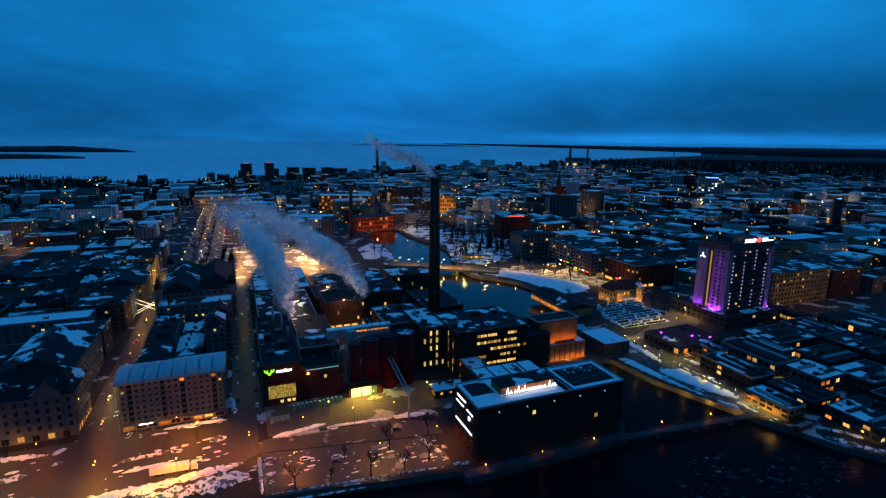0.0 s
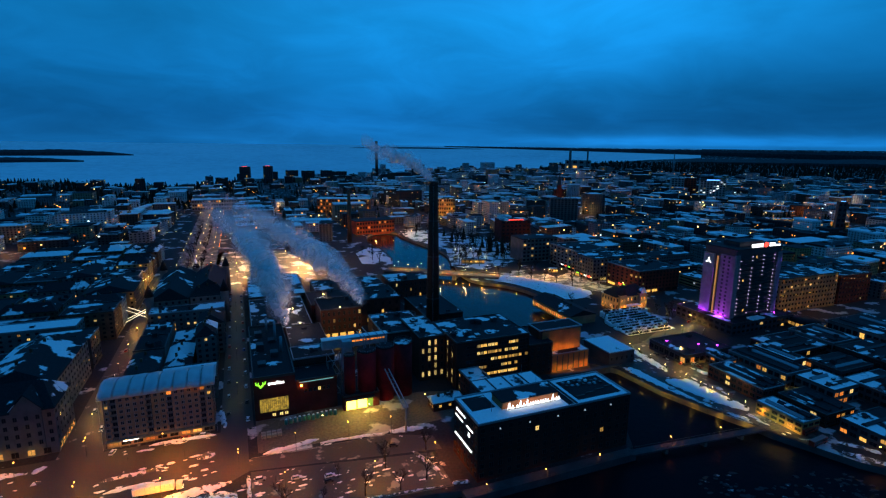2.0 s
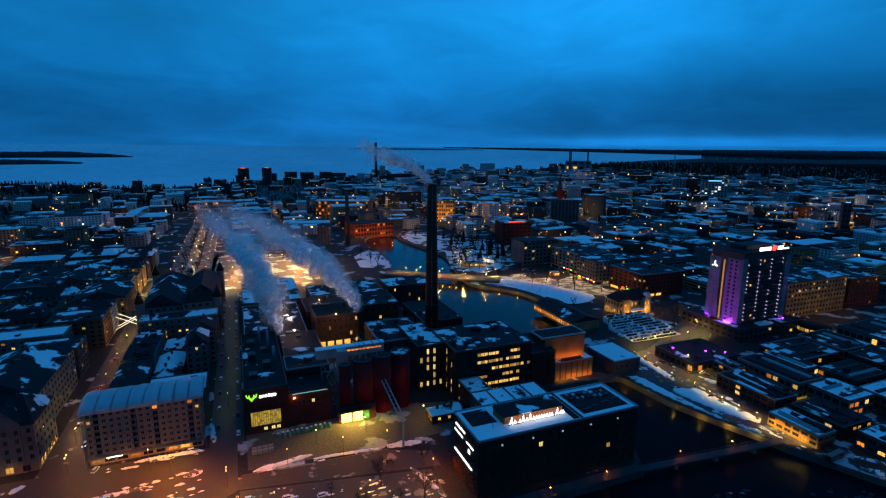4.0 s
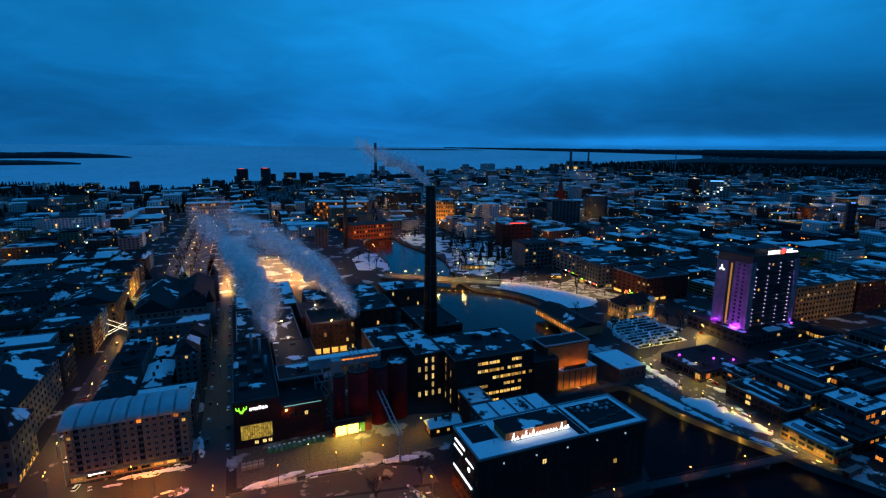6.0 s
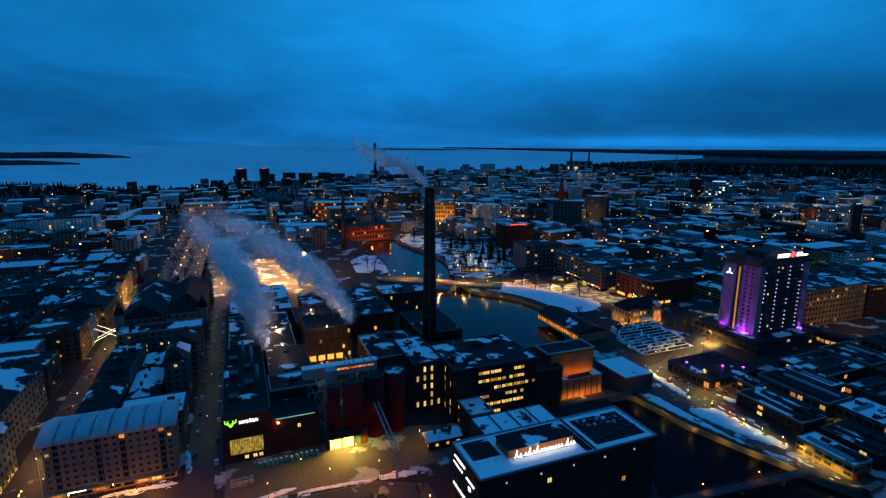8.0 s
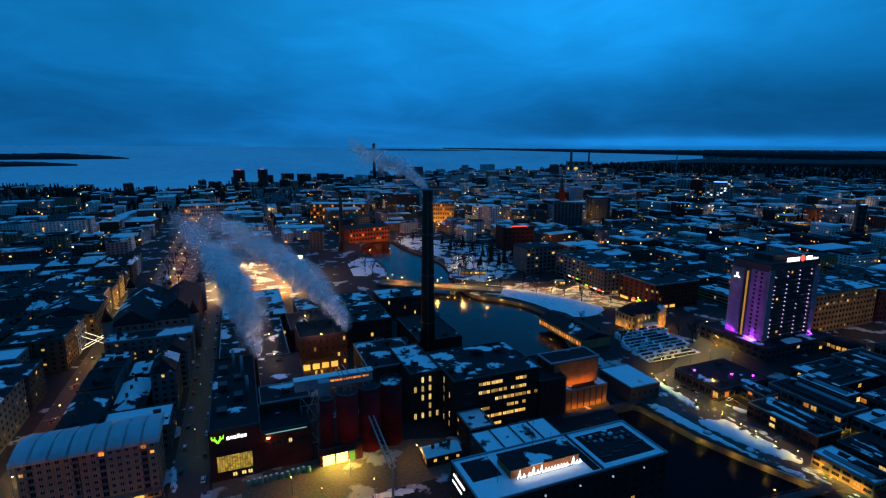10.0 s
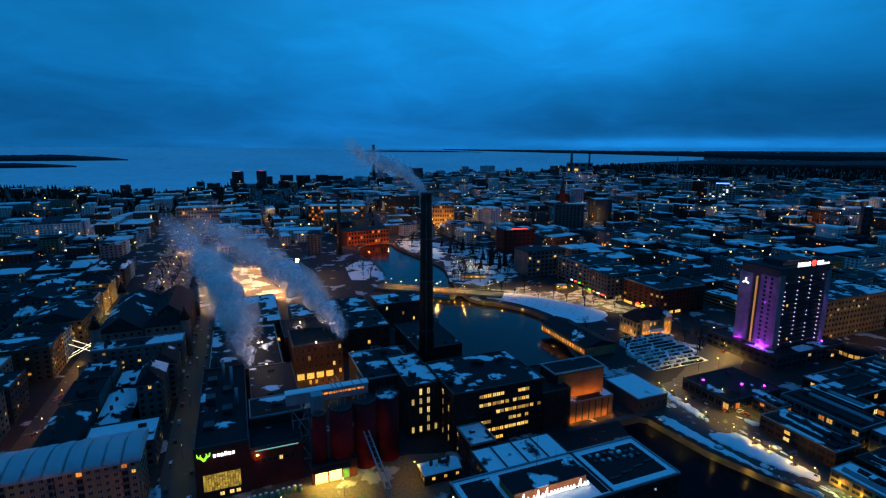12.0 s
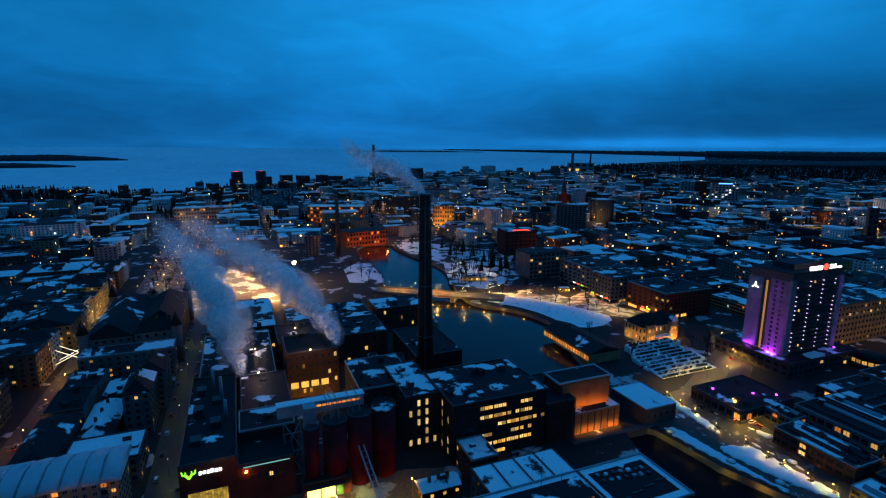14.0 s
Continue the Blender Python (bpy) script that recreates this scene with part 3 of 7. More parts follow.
def snow_island(pts, height, seed, label):
    """A raised bed or verge under deep snow, with scalloped edges; the plan is given anticlockwise or clockwise."""
    rng = random.Random(seed)
    pts = smooth(pts, 1)
    line = []
    for (x0, y0), (x1, y1) in zip(pts, pts[1:] + pts[:1]):
        n = max(1, int(math.hypot(x1 - x0, y1 - y0) / 0.7))
        line += [(x0 + (x1 - x0) * k / n, y0 + (y1 - y0) * k / n) for k in range(n)]
    n = len(line)
    cx, cy = sum(p[0] for p in line) / n, sum(p[1] for p in line) / n
    bm, rings = bmesh.new(), []
    turn = 1 if sum(line[i][0] * line[(i + 1) % n][1] - line[(i + 1) % n][0] * line[i][1] for i in range(n)) > 0 else -1
    for inset, z in ((0.0, 0.0), (0.12, height * 0.7), (0.55, height), (1.3, height * 1.15)):
        ring = []
        for i, (x, y) in enumerate(line):
            (ax, ay), (bx, by) = line[i - 2], line[(i + 2) % n]
            d = math.hypot(bx - ax, by - ay) or 1
            nx, ny = -turn * (by - ay) / d, turn * (bx - ax) / d
            q = inset + 1.0 * abs(math.sin(i * 0.36 + seed)) + 0.3 * noise.noise((x * 0.8, y * 0.8, seed))
            ring.append(bm.verts.new((x + nx * q, y + ny * q, z + (0.12 * noise.noise((x, y, 3.0)) if z else 0.0))))
        rings.append(ring)
    for a, b in zip(rings, rings[1:]):
        for i in range(n):
            bm.faces.new((a[i], a[(i + 1) % n], b[(i + 1) % n], b[i])).smooth = True
    f = bm.faces.new(rings[-1])
    bmesh.ops.triangulate(bm, faces=[f])
    bmesh.ops.recalc_face_normals(bm, faces=bm.faces)
    ob = part("snow_bed", bm, QUAY_SNOW)
    ob.location.z = 0.05
    tagged(ob, label, "snow bed", "snow beds on the quay")


snow_island([(131.5, 347.5), (135, 338), (138, 327), (143.5, 308.5), (147.5, 309.5), (148, 314), (145, 328), (142, 338.5), (139, 349)], 0.6, 3, "long planted bed buried under white snow beside the road")
snow_island([(136.5, 296), (144, 284), (150.5, 274.5), (158, 266), (167, 259.5), (170.5, 264), (165.5, 273.5), (161.5, 282.5), (158.5, 289.5), (154, 300.5), (148.5, 298), (143, 300)], 0.6, 4, "wide snow-covered bed between path and quay road")
snow_island([(152, 260), (160, 250.5), (164, 252), (158, 259)], 0.5, 5, "small snow-covered bed at the end of the quay")
snow_island([(118, 314.5), (132.5, 287), (147, 267.5), (151, 263.5), (141, 285), (134.5, 299), (127, 317)], 0.3, 6, "deep white snow along the quay promenade")
snow_island([(163, 309), (168, 303), (172, 306), (166, 313)], 0.7, 8, "snow-covered bed by the pavilion")
snow_island([(171, 262), (174, 254), (178, 256), (175, 264)], 0.7, 9, "ploughed snow beside the market wall")
# kerbs and the embankment edge
for a, b in (((2, 194), (79, 186)), ((66, 232), (3, 235.2)), ((-58, 265.5), (-13, 265.5))):
    (x0, y0), (x1, y1) = C(*a), C(*b)
    L = math.hypot(x1 - x0, y1 - y0)
    ob = tagged(part("kerb", box_bm(bmesh.new(), 0, 0, 0, L, 0.3, 0.16), STONE), "grey granite kerb beside the road", "kerb", kind="structure")
    ob.matrix_basis = pose(x0, y0, 0, 0, 0, math.degrees(math.atan2(y1 - y0, x1 - x0)))

# the first four are added to brighten the stone house and apartment fronts
FRONT = ((-104, 258, 1), (-128, 258, 1), (-47, 253, 1), (-33, 254, 1), (-64, 262, 2), (-86, 251, 1), (-60, 228, 2), (-24, 246, 1), (-2, 229, 2), (-92, 225, 1), (-30, 219, 1), (22, 233.5, 1), (46, 234, 1), (66, 232, 1), (15, 206, 1), (50, 200, 1), (78, 204, 1), (-110, 248, 1), (-40, 203, 1))
for i, (u, v, arms) in enumerate(FRONT):
    x, y = C(u, v)
    street_lamp(x, y, 8.5, arms, (5500 if v > 250 else 16000 if u < -80 else 24000) if u < 0 else 4200 if v > 225 else 15000, SODIUM if i % 3 else (1.0, 0.3, 0.015))
for u, v in ((90, 250), (60, 250), (36, 247)):
    x, y = C(u, v)
    street_lamp(x, y, 7, 1, 2400, (1.0, 0.52, 0.03), LAMP_WARM, label="yard lamp with a warm yellow head")
QUAY = ((137.6, 347), (140.7, 337.8), (143.9, 327.8), (147.3, 313.4), (153.2, 298.5), (157, 288.5), (160.1, 281.8), (164.1, 272.9), (169, 265.2), (178, 250), (165, 330), (148, 358), (215, 429), (204, 394), (172, 370), (186, 372), (205, 398), (228, 420), (246, 444))
for i, (x, y) in enumerate(QUAY):
    street_lamp(x, y, 2.6 if i < 9 else 7, 1, 2100 if i < 9 else 12000, (1.0, 0.58, 0.1), LAMP_WARM, head=0.22, label="quay lamp with a warm white head")
PLAZA = ((62, 560), (100, 562), (126, 542), (160, 507), (168, 530), (165, 560), (140, 545), (185, 488), (182, 620), (70, 556), (10, 553), (-25, 562), (35, 548), (120, 620), (165, 610))
for x, y in PLAZA:
    street_lamp(x, y, 8, 1, 26000, (1.0, 0.5, 0.1), LAMP_WARM, label="plaza lamp with a warm yellow head")
SQUARE = ((-55, 562), (-36, 575), (76, 580), (0, 560), (30, 552), (60, 556), (0, 600), (36, 596), (66, 600), (20, 640), (55, 650), (5, 680), (40, 684))
for i, (u, v) in enumerate(SQUARE):
    x, y = C(u, v)
    street_lamp(x, y, 9, 2, 60000 if i < 9 else 56000, (1.0, 0.48, 0.14), LAMP_WARM, label="square lamp with two warm heads")
for k in range(13):
    for u in (-60, -43, -26):
        x, y = C(u, 575 + k * 42)
        street_lamp(x, y, 8, 1, 26000 if k % 2 == 0 and u == -43 else 0, (1.0, 0.42, 0.1), LAMP_ORANGE if k % 2 else LAMP_WARM, head=0.55)
for v in (288, 318, 350, 382, 415, 450, 490, 530):
    x, y = C(-67, v)
    street_lamp(x, y, 7, 1, 3200, (1.0, 0.32, 0.03), LAMP_WARM)
for v in (300, 350, 405, 460):
    x, y = C(-2, v)
    street_lamp(x, y, 7, 1, 1100, (0.9, 0.75, 0.15), LAMP_WARM, head=0.2, label="dim greenish street lamp by the factory wall")
for x, y in ((200, 217), (212, 208), (232, 197)):
    street_lamp(x, y, 6, 1, 1500, (1.0, 0.4, 0.06), LAMP_ORANGE)
snow_bank([(188, 224), (200, 214), (216, 206)], 3.5, 0.8, 130, False)
snow_bank([(192, 232), (206, 222)], 3.0, 0.7, 131, False)
for x, y in ((22, 197), (48, 206.5), (74, 216.5), (112, 230.5), (140, 238)):
    street_lamp(x, y, 3.2, 1, 420, (1.0, 0.26, 0.05), LAMP_ORANGE, head=0.25, z=0.15, label="low path lamp with a small orange head")


# ---- loose snow clumps and slush left on the roads ----
def slush(name, spots, count, seed, label, turn, size=(0.25, 1.3)):
    rng = random.Random(seed)
    bm = bmesh.new()
    ca, sa = math.cos(radians(turn)), math.sin(radians(turn))
    for _ in range(count):
        x0, y0, x1, y1 = rng.choice(spots)
        x, y = rng.uniform(x0, x1), rng.uniform(y0, y1)
        if turn == 20.5:
            x, y = C(x, y)
        n, r, stretch = rng.randint(5, 8), rng.uniform(*size), rng.uniform(1.0, 3.2)
        hi, lo = [], []
        for i in range(n):
            t, q = 6.283 * i / n, r * rng.uniform(0.5, 1.2)
            a, b = q * stretch * math.cos(t), q * math.sin(t)
            lo.append(bm.verts.new((x + a * ca - b * sa, y + a * sa + b * ca, 0.04)))
            hi.append(bm.verts.new((x + 0.7 * (a * ca - b * sa), y + 0.7 * (a * sa + b * ca), 0.07 + r * rng.uniform(0.08, 0.3))))
        bm.faces.new(hi)
        for i in range(n):
            bm.faces.new((lo[i], lo[(i + 1) % n], hi[(i + 1) % n], hi[i]))
    bmesh.ops.recalc_face_normals(bm, faces=bm.faces)
    tagged(part(name, bm, HEAP), label, "slush", kind="stuff")


slush("road_slush", ((-130, 240, -84, 262), (-75, 214, 0, 222), (-60, 228, -10, 234), (-60, 203, -2, 214), (-56, 238, -12, 246), (-50, 258, -12, 263), (-120, 225, -80, 232)), 110, 7, "grey-white slush and clumps of snow on the road", 20.5)
slush("car_park_slush", ((4, 196, 6, 222), (12, 196, 26, 222), (30, 195, 42, 216), (46, 195, 60, 212), (64, 192, 78, 212), (4, 233, 66, 239), (66, 228, 86, 236)), 90, 8, "streaks of trodden snow across the car park", 20.5, (0.15, 0.8))
slush("quay_slush", ((135, 300, 172, 330), (150, 260, 182, 300), (130, 325, 168, 352), (165, 238, 186, 262)), 60, 9, "clumps of snow about the quay road", 120, (0.2, 1.1))


# ---- the riverside office block with the rooftop sign ----
def office_block():
    r = building("office_block", "dark brick riverside office block with snow on its flat roof", 88.5, 184.5, 165.5, 209, 25.5, BRICK_DARK, ROOF_SNOW, 6, 18, 7, (0.4, 0.5), 0.01, 0, 11, faces="flr")
    w, d, h = 77, 24.5, 25.5
    # raised bays on the roof and the orange lift house
    box("roof_bay", 48, 0.5, h + 0.1, 48.5, d - 0.5, h + 0.9, METAL_DARK, r)
    box("plant_house", 15, 8, h, 43, 17.5, h + 3.4, wall_mat("sign_orange", (0.62, 0.17, 0.04), 0.6), r, "orange-painted rooftop plant house")
    part("plant_roof", box_bm(bmesh.new(), 14.6, 7.6, h + 3.4, 43.4, 17.9, h + 3.75), ROOF_DARK, r)
    rng = random.Random(3)
    part("roof_field", box_bm(bmesh.new(), 51, 3.5, h + 0.1, 74.5, 21.5, h + 0.22), ROOF_BARE, r, "dark bare roof felt")
    part("roof_field", box_bm(bmesh.new(), 2.5, 11, h + 0.1, 13.5, 22.5, h + 0.22), ROOF_BARE, r, "dark bare roof felt")
    part("roof_field", box_bm(bmesh.new(), 44.5, 1.5, h + 0.1, 47.5, 17, h + 0.22), ROOF_BARE, r, "dark bare roof felt")
    for i in range(14):
        x, y = 53 + (i % 7) * 2.9, 15.5 + (i // 7) * 3.2 - 0.35 * (i % 7)
        box("roof_unit", x, y, h + 0.2, x + rng.uniform(0.9, 1.7), y + rng.uniform(0.9, 1.6), h + rng.uniform(0.6, 1.1), (METAL_DARK, METAL_GREY, SNOW)[i % 3], r)
    for x in (52, 58, 64, 70):
        box("roof_duct", x, 6 + 0.2 * (x - 52), h + 0.2, x + 4.5, 6.5 + 0.2 * (x - 52), h + 0.6, METAL_DARK, r)
    for x, y in ((31, 20), (10, 8), (39, 20)):
        part("mast", cyl_bm(bmesh.new(), x, y, h, h + (13 if x == 31 else 6), 0.12, 0.06, 6), METAL_GREY, r)
    # the sign: bars of light in place of its lettering
    sign = thing("rooftop_sign", "glowing white rooftop sign in flowing script", "sign", r.matrix_basis @ pose(16.5, 6.4, h + 0.15))
    box("sign_frame", 0, 0.25, 0, 25, 0.4, 0.35, METAL_DARK, sign)
    for x in (1, 8, 16, 24):
        part("post", cyl_bm(bmesh.new(), x, 0.5, 0, 2.8, 0.08, 0.08, 6), METAL_DARK, sign)
    x = 0.4
    for i in range(17):
        tall = i in (0, 3, 5, 14)
        wd = 1.9 if tall else 1.15
        bm = bmesh.new()
        z0, z1 = 0.5, 3.5 if tall else 2.0
        tube_bm(bm, (x, 0, z0), (x + wd * 0.45, 0, z1), 0.17)
        tube_bm(bm, (x + wd * 0.45, 0, z1), (x + wd * 0.6, 0, z0), 0.17)
        tube_bm(bm, (x + wd * 0.6, 0, z0), (x + wd, 0, z0 + 0.5), 0.17)
        part("sign_bar", bm, SIGN_WHITE, sign)
        x += wd + 0.12 + (0.9 if i in (1, 13) else 0)
    # lamps that wash the roof in front of the sign
    area_light(r.matrix_basis @ pose(29, 5.2, h + 2.6, 35, 0, 0), 24, 0.4, 90, (1.0, 0.85, 0.6))
    # side wall signs facing the yard
    side = thing("wall_sign", "glowing white bars of writing on the side wall", "sign", r.matrix_basis @ pose(-0.15, d, 0, 0, 0, 270))
    for x0, x1, z0, z1 in ((3, 12, 22.2, 22.9), (2, 10, 19.3, 19.8), (13.5, 20, 19.6, 20.1), (15.5, 17, 16.2, 17.6), (2, 19, 10.2, 10.9)):
        box("sign_bar", x0, -0.2, z0, x1, 0.1, z1, SIGN_WHITE, side)
    for x in (10, 24, 38, 52, 66):
        b = part("wall_lamp", cyl_bm(bmesh.new(), 0, 0, 0, 0.5, 0.4, 0.3, 8), glow_mat("bulb_dim", (0.6, 0.8, 1.0), 0.5), r, m=pose(x, -0.2, 22.3))
    # glass annexe with pale roofs behind
    a = building("rear_annexe", "lower glass-roofed annexe behind the office block", 106, 212, 141, 230, 21, CONCRETE_DARK, ROOF_SNOW, 5, 8, 4, (0.5, 0.5), 0.03, 0, 21, faces="l", parapet=0.3)
    for x in (8, 17, 26):
        box("roof_rib", x, 0, 21.1, x + 0.4, 18, 21.7, METAL_DARK, a)


office_block()


def footbridge():
    a, b = Vector((90, 224)), Vector((172, 246))
    L = (b - a).length
    r = thing("footbridge", "long low footbridge with railings across the river", "bridge", pose(a.x, a.y, 0.2, 0, 0, math.degrees(math.atan2(b.y - a.y, b.x - a.x))))
    box("deck", 0, -2, -0.6, L, 2, 0, CONCRETE_DARK, r)
    for s in (-2, 1.92):
        box("railing", 0, s, 1.0, L, s + 0.08, 1.1, METAL_DARK, r)
        for i in range(28):
            box("post", i * L / 28, s, 0, i * L / 28 + 0.08, s + 0.08, 1.0, METAL_DARK, r)
    for x in (18, 40, 62):
        box("pier", x, -1.2, -4.5, x + 1.6, 1.2, -0.6, STONE, r)
    p = thing("riverside_path", "riverside path with a low wall below the office block", "path", pose(12, 198, 0, 0, 0, 20.5), kind="structure")
    box("deck", 0, -4.5, -4.2, 84, 0.5, 0.15, CONCRETE_DARK, p)
    box("railing", 0, -4.4, 1.05, 84, -4.3, 1.15, METAL_DARK, p)
    for i in range(0, 84, 3):
        box("post", i, -4.4, 0.15, i + 0.08, -4.32, 1.05, METAL_DARK, p)


footbridge()


# ---- the factory: halls, silos, gallery, chimney, steam ----
SILO_RED = wall_mat("silo_red", (0.22, 0.014, 0.02), 0.8, 0.4, 1.0)


def factory():
    r = building("factory_hall", "dark red brick factory hall with a large lit grid window", 6, 267, 26, 345, 22, BRICK_RED, ROOF_DARK, 4, 4, 14, (0.4, 0.3), 0.0, 0, 12, faces="l", parapet=1.2)
    # the large lit window of small panes
    win = part("grid_window", box_bm(bmesh.new(), 2.4, -0.1, 3.9, 16.4, 0.1, 11.2), METAL_DARK, r, "large window of small panes lit from within")
    pane = mesh_of("pane", box_bm(bmesh.new(), 0, -0.06, 0, 0.86, 0.0, 0.82), [glow_mat("hall_light", (0.95, 0.6, 0.07), 0.75, 0.6)])
    for i in range(14):
        for k in range(8):
            part("pane", pane, None, win, m=pose(2.55 + i * 0.98, -0.1, 4.05 + k * 0.89))
    for x in (9, 12.5, 15):
        part("window", window_mesh(1.6, 1.6, LIT_PALE), None, r, m=pose(x, 0, 1.2))
    sign = thing("factory_sign", "glowing green antler-shaped sign beside white bars", "sign", r.matrix_basis @ pose(1.2, -0.25, 17.6))
    for s in (1, -1):
        for a, b, rr in (((2.2, 0), (2.2 + 1.1 * s, 1.5), 0.42), ((2.2 + 1.1 * s, 1.5), (2.2 + 2.1 * s, 1.7), 0.3), ((2.2 + 2.1 * s, 1.7), (2.2 + 2.3 * s, 2.9), 0.25), ((2.2 + 1.1 * s, 1.5), (2.2 + 1.0 * s, 2.7), 0.22)):
            bm = bmesh.new()
            tube_bm(bm, (a[0], 0, a[1]), (b[0], 0, b[1]), rr)
            part("antler_bar", bm, SIGN_GREEN, sign, "green glowing bar")
    for i in range(6):
        box("sign_bar", 5.6 + i * 1.35, -0.1, 0.6 + 0.15 * (i % 2), 6.6 + i * 1.35, 0.1, 1.9 + 0.4 * (i == 3), SIGN_WHITE, sign)
    for i in range(5):
        box("roof_unit", 3 + (i % 2) * 7, 14 + i * 11, 22, 7 + (i % 2) * 7, 19 + i * 11, 24 + i % 3, METAL_DARK, r)
    for x, y, z in ((14, 50, 34), (10, 65, 32), (16, 32, 31)):
        part("flue", cyl_bm(bmesh.new(), x, y, 22, z, 0.7, 0.7, 12), METAL_GREY, r)
    r2 = building("factory_wing", "lower dark red factory wing with small windows", 26, 268, 47, 284, 17.5, BRICK_RED, ROOF_DARK, 3, 6, 4, (0.4, 0.3), 0.0, 0, 121, faces="")
    for i in range(6):
        part("window", window_mesh(1.3, 1.8, LIT_PALE if i in (3,) else GLASS), None, r2, m=pose(5 + i * 2.3, 0, 11))
    box("eave_light", 2, -0.4, 16.6, 19, -0.1, 16.9, glow_mat("strip_teal", (0.3, 0.8, 0.8), 0.5), r2)
    box("wall_lamp", 2.4, -0.5, 14.6, 3.4, 0, 15.2, LAMP_ORANGE, r2)
    point_light(2.9, -1.2, 14.6, 250, SODIUM, r2)
    r3 = building("factory_block", "dark factory block with flat roof behind the wing", 27, 285, 49, 303, 22, BRICK_DARK, ROOF_DARK, 3, 5, 5, (0.3, 0.3), 0.0, 2, 122, faces="f")
    # silos
    for u, v, rad, hh in ((53.5, 266.5, 2.9, 28.5), (62.8, 267.5, 4.9, 29.5), (73.3, 269, 4.9, 29.8), (84, 270.5, 5.0, 30.2)):
        x, y = C(u, v)
        s = thing("silo", "tall dark red round silo with a snow-dusted cap", "silo", pose(x, y, 0), "silos of the factory")
        part("shell", cyl_bm(bmesh.new(), 0, 0, 0, hh, rad, rad, 40), SILO_RED, s)
        part("cap", cyl_bm(bmesh.new(), 0, 0, hh, hh + 0.5, rad + 0.15, rad - 0.3, 40), ROOF_HALF, s)
        bm = bmesh.new()
        n = 24
        for i in range(n):
            a0, a1 = 2 * math.pi * i / n, 2 * math.pi * (i + 1) / n
            tube_bm(bm, (rad * math.cos(a0), rad * math.sin(a0), hh + 1.3), (rad * math.cos(a1), rad * math.sin(a1), hh + 1.3), 0.04, 4)
            tube_bm(bm, (rad * math.cos(a0), rad * math.sin(a0), hh + 0.2), (rad * math.cos(a0), rad * math.sin(a0), hh + 1.3), 0.03, 4)
        part("guard_rail", bm, METAL_GREY, s)
    x, y = C(62.8, 267.5)
    # pipes over the silos
    p = thing("filling_pipes", "grey filling pipes bending down to the silo caps", "pipes", pose(x, y, 30, 0, 0, 20.5))
    for i, (dx, dy) in enumerate(((-1, 1), (0.2, 2), (2.0, 0.5), (8, 2), (11, 2.5))):
        bm = bmesh.new()
        tube_bm(bm, (dx, dy, 0), (dx, dy + 0.5, 5 + i % 3), 0.22, 8)
        tube_bm(bm, (dx, dy + 0.5, 5 + i % 3), (dx - 1.5, 12, 6 + i % 3), 0.22, 8)
        part("pipe", bm, METAL_GREY, p)
    # gatehouse below the silos, brightly lit
    g = building("loading_bay", "brightly lit loading bay below the silos", 49, 261.5, 68, 266, 7.5, BRICK_RED, ROOF_DARK, 1, 3, 1, (0.3, 0.3), 0, 0, 123, faces="")
    for i, x in enumerate((1.5, 7.2)):
        box("gate", x, -0.1, 0.2, x + 5.0, 0.1, 5.6, glow_mat("bay_light", (1.0, 0.62, 0.1), 5.0), g, "open gate filled with light")
    box("gate_door", 12.8, -0.1, 0.2, 15.5, 0.1, 5.2, plain_mat("door_green", (0.1, 0.35, 0.12)), g, "green painted gate")
    box("canopy", 0.5, -2.0, 6.0, 16, 0.1, 6.3, METAL_DARK, g)
    down_light(6, -3.0, 5.5, 16000, (1.0, 0.66, 0.1), g)
    down_light(13, -5.0, 5.5, 5000, (1.0, 0.75, 0.12), g)
    # low sheds and the yard's building
    sh = building("yard_shed", "low dark shed with snow on its pitched roof", 92, 244, 108, 252, 5, BRICK_DARK, ROOF_SNOW, 1, 6, 3, (0.5, 0.4), 0.6, 0, 124, kind="pitched", rise=2)
    # gallery bridge
    gx, gy = C(42, 281)
    ga = thing("gallery_bridge", "grey-blue enclosed conveyor gallery with a strip of lit windows", "gallery", pose(gx, gy, 0, 0, 0, 20.5))
    box("gallery", 0, 0, 27, 36, 4, 32, wall_mat("gallery_metal", (0.32, 0.36, 0.4), 0.5), ga)
    part("roof", box_bm(bmesh.new(), -0.3, -0.3, 32, 36.3, 4.3, 32.3), ROOF_SNOW, ga)
    for i in range(10):
        box("window", 14 + i * 2.1, -0.08, 29.6, 15.6 + i * 2.1, 0.05, 30.5, LIT_ORANGE, ga)
    box("tower", 10, -5, 15, 15, 0, 32, wall_mat("gallery_metal", (0.32, 0.36, 0.4), 0.5), ga)
    for a, b in (((2, 0, 0), (2, 0, 25)), ((9, 0, 0), (9, 0, 25)), ((2, -4, 0), (2, -4, 22)), ((9, -4, 0), (9, -4, 22)), ((2, 0, 25), (9, -4, 14)), ((2, -4, 14), (9, 0, 25)), ((2, 0, 14), (9, -4, 3)), ((2, -4, 3), (9, 0, 14)), ((2, -4, 22), (9, -4, 22)), ((2, -4, 14), (9, -4, 14)), ((2, -4, 3), (9, -4, 3))):
        bm = bmesh.new()
        tube_bm(bm, a, b, 0.2)
        part("trestle_beam", bm, METAL_GREY, ga)
    # inclined conveyor to the yard
    cv = thing("conveyor", "inclined steel conveyor on a single leg over the yard", "conveyor", pose(*C(73, 231), 0, 0, 0, 20.5))
    for s in (-1.0, 1.0):
        bm = bmesh.new()
        tube_bm(bm, (s, 0, 13), (s - 1, 30, 20), 0.35)
        part("beam", bm, METAL_GREY, cv)
    bm = bmesh.new()
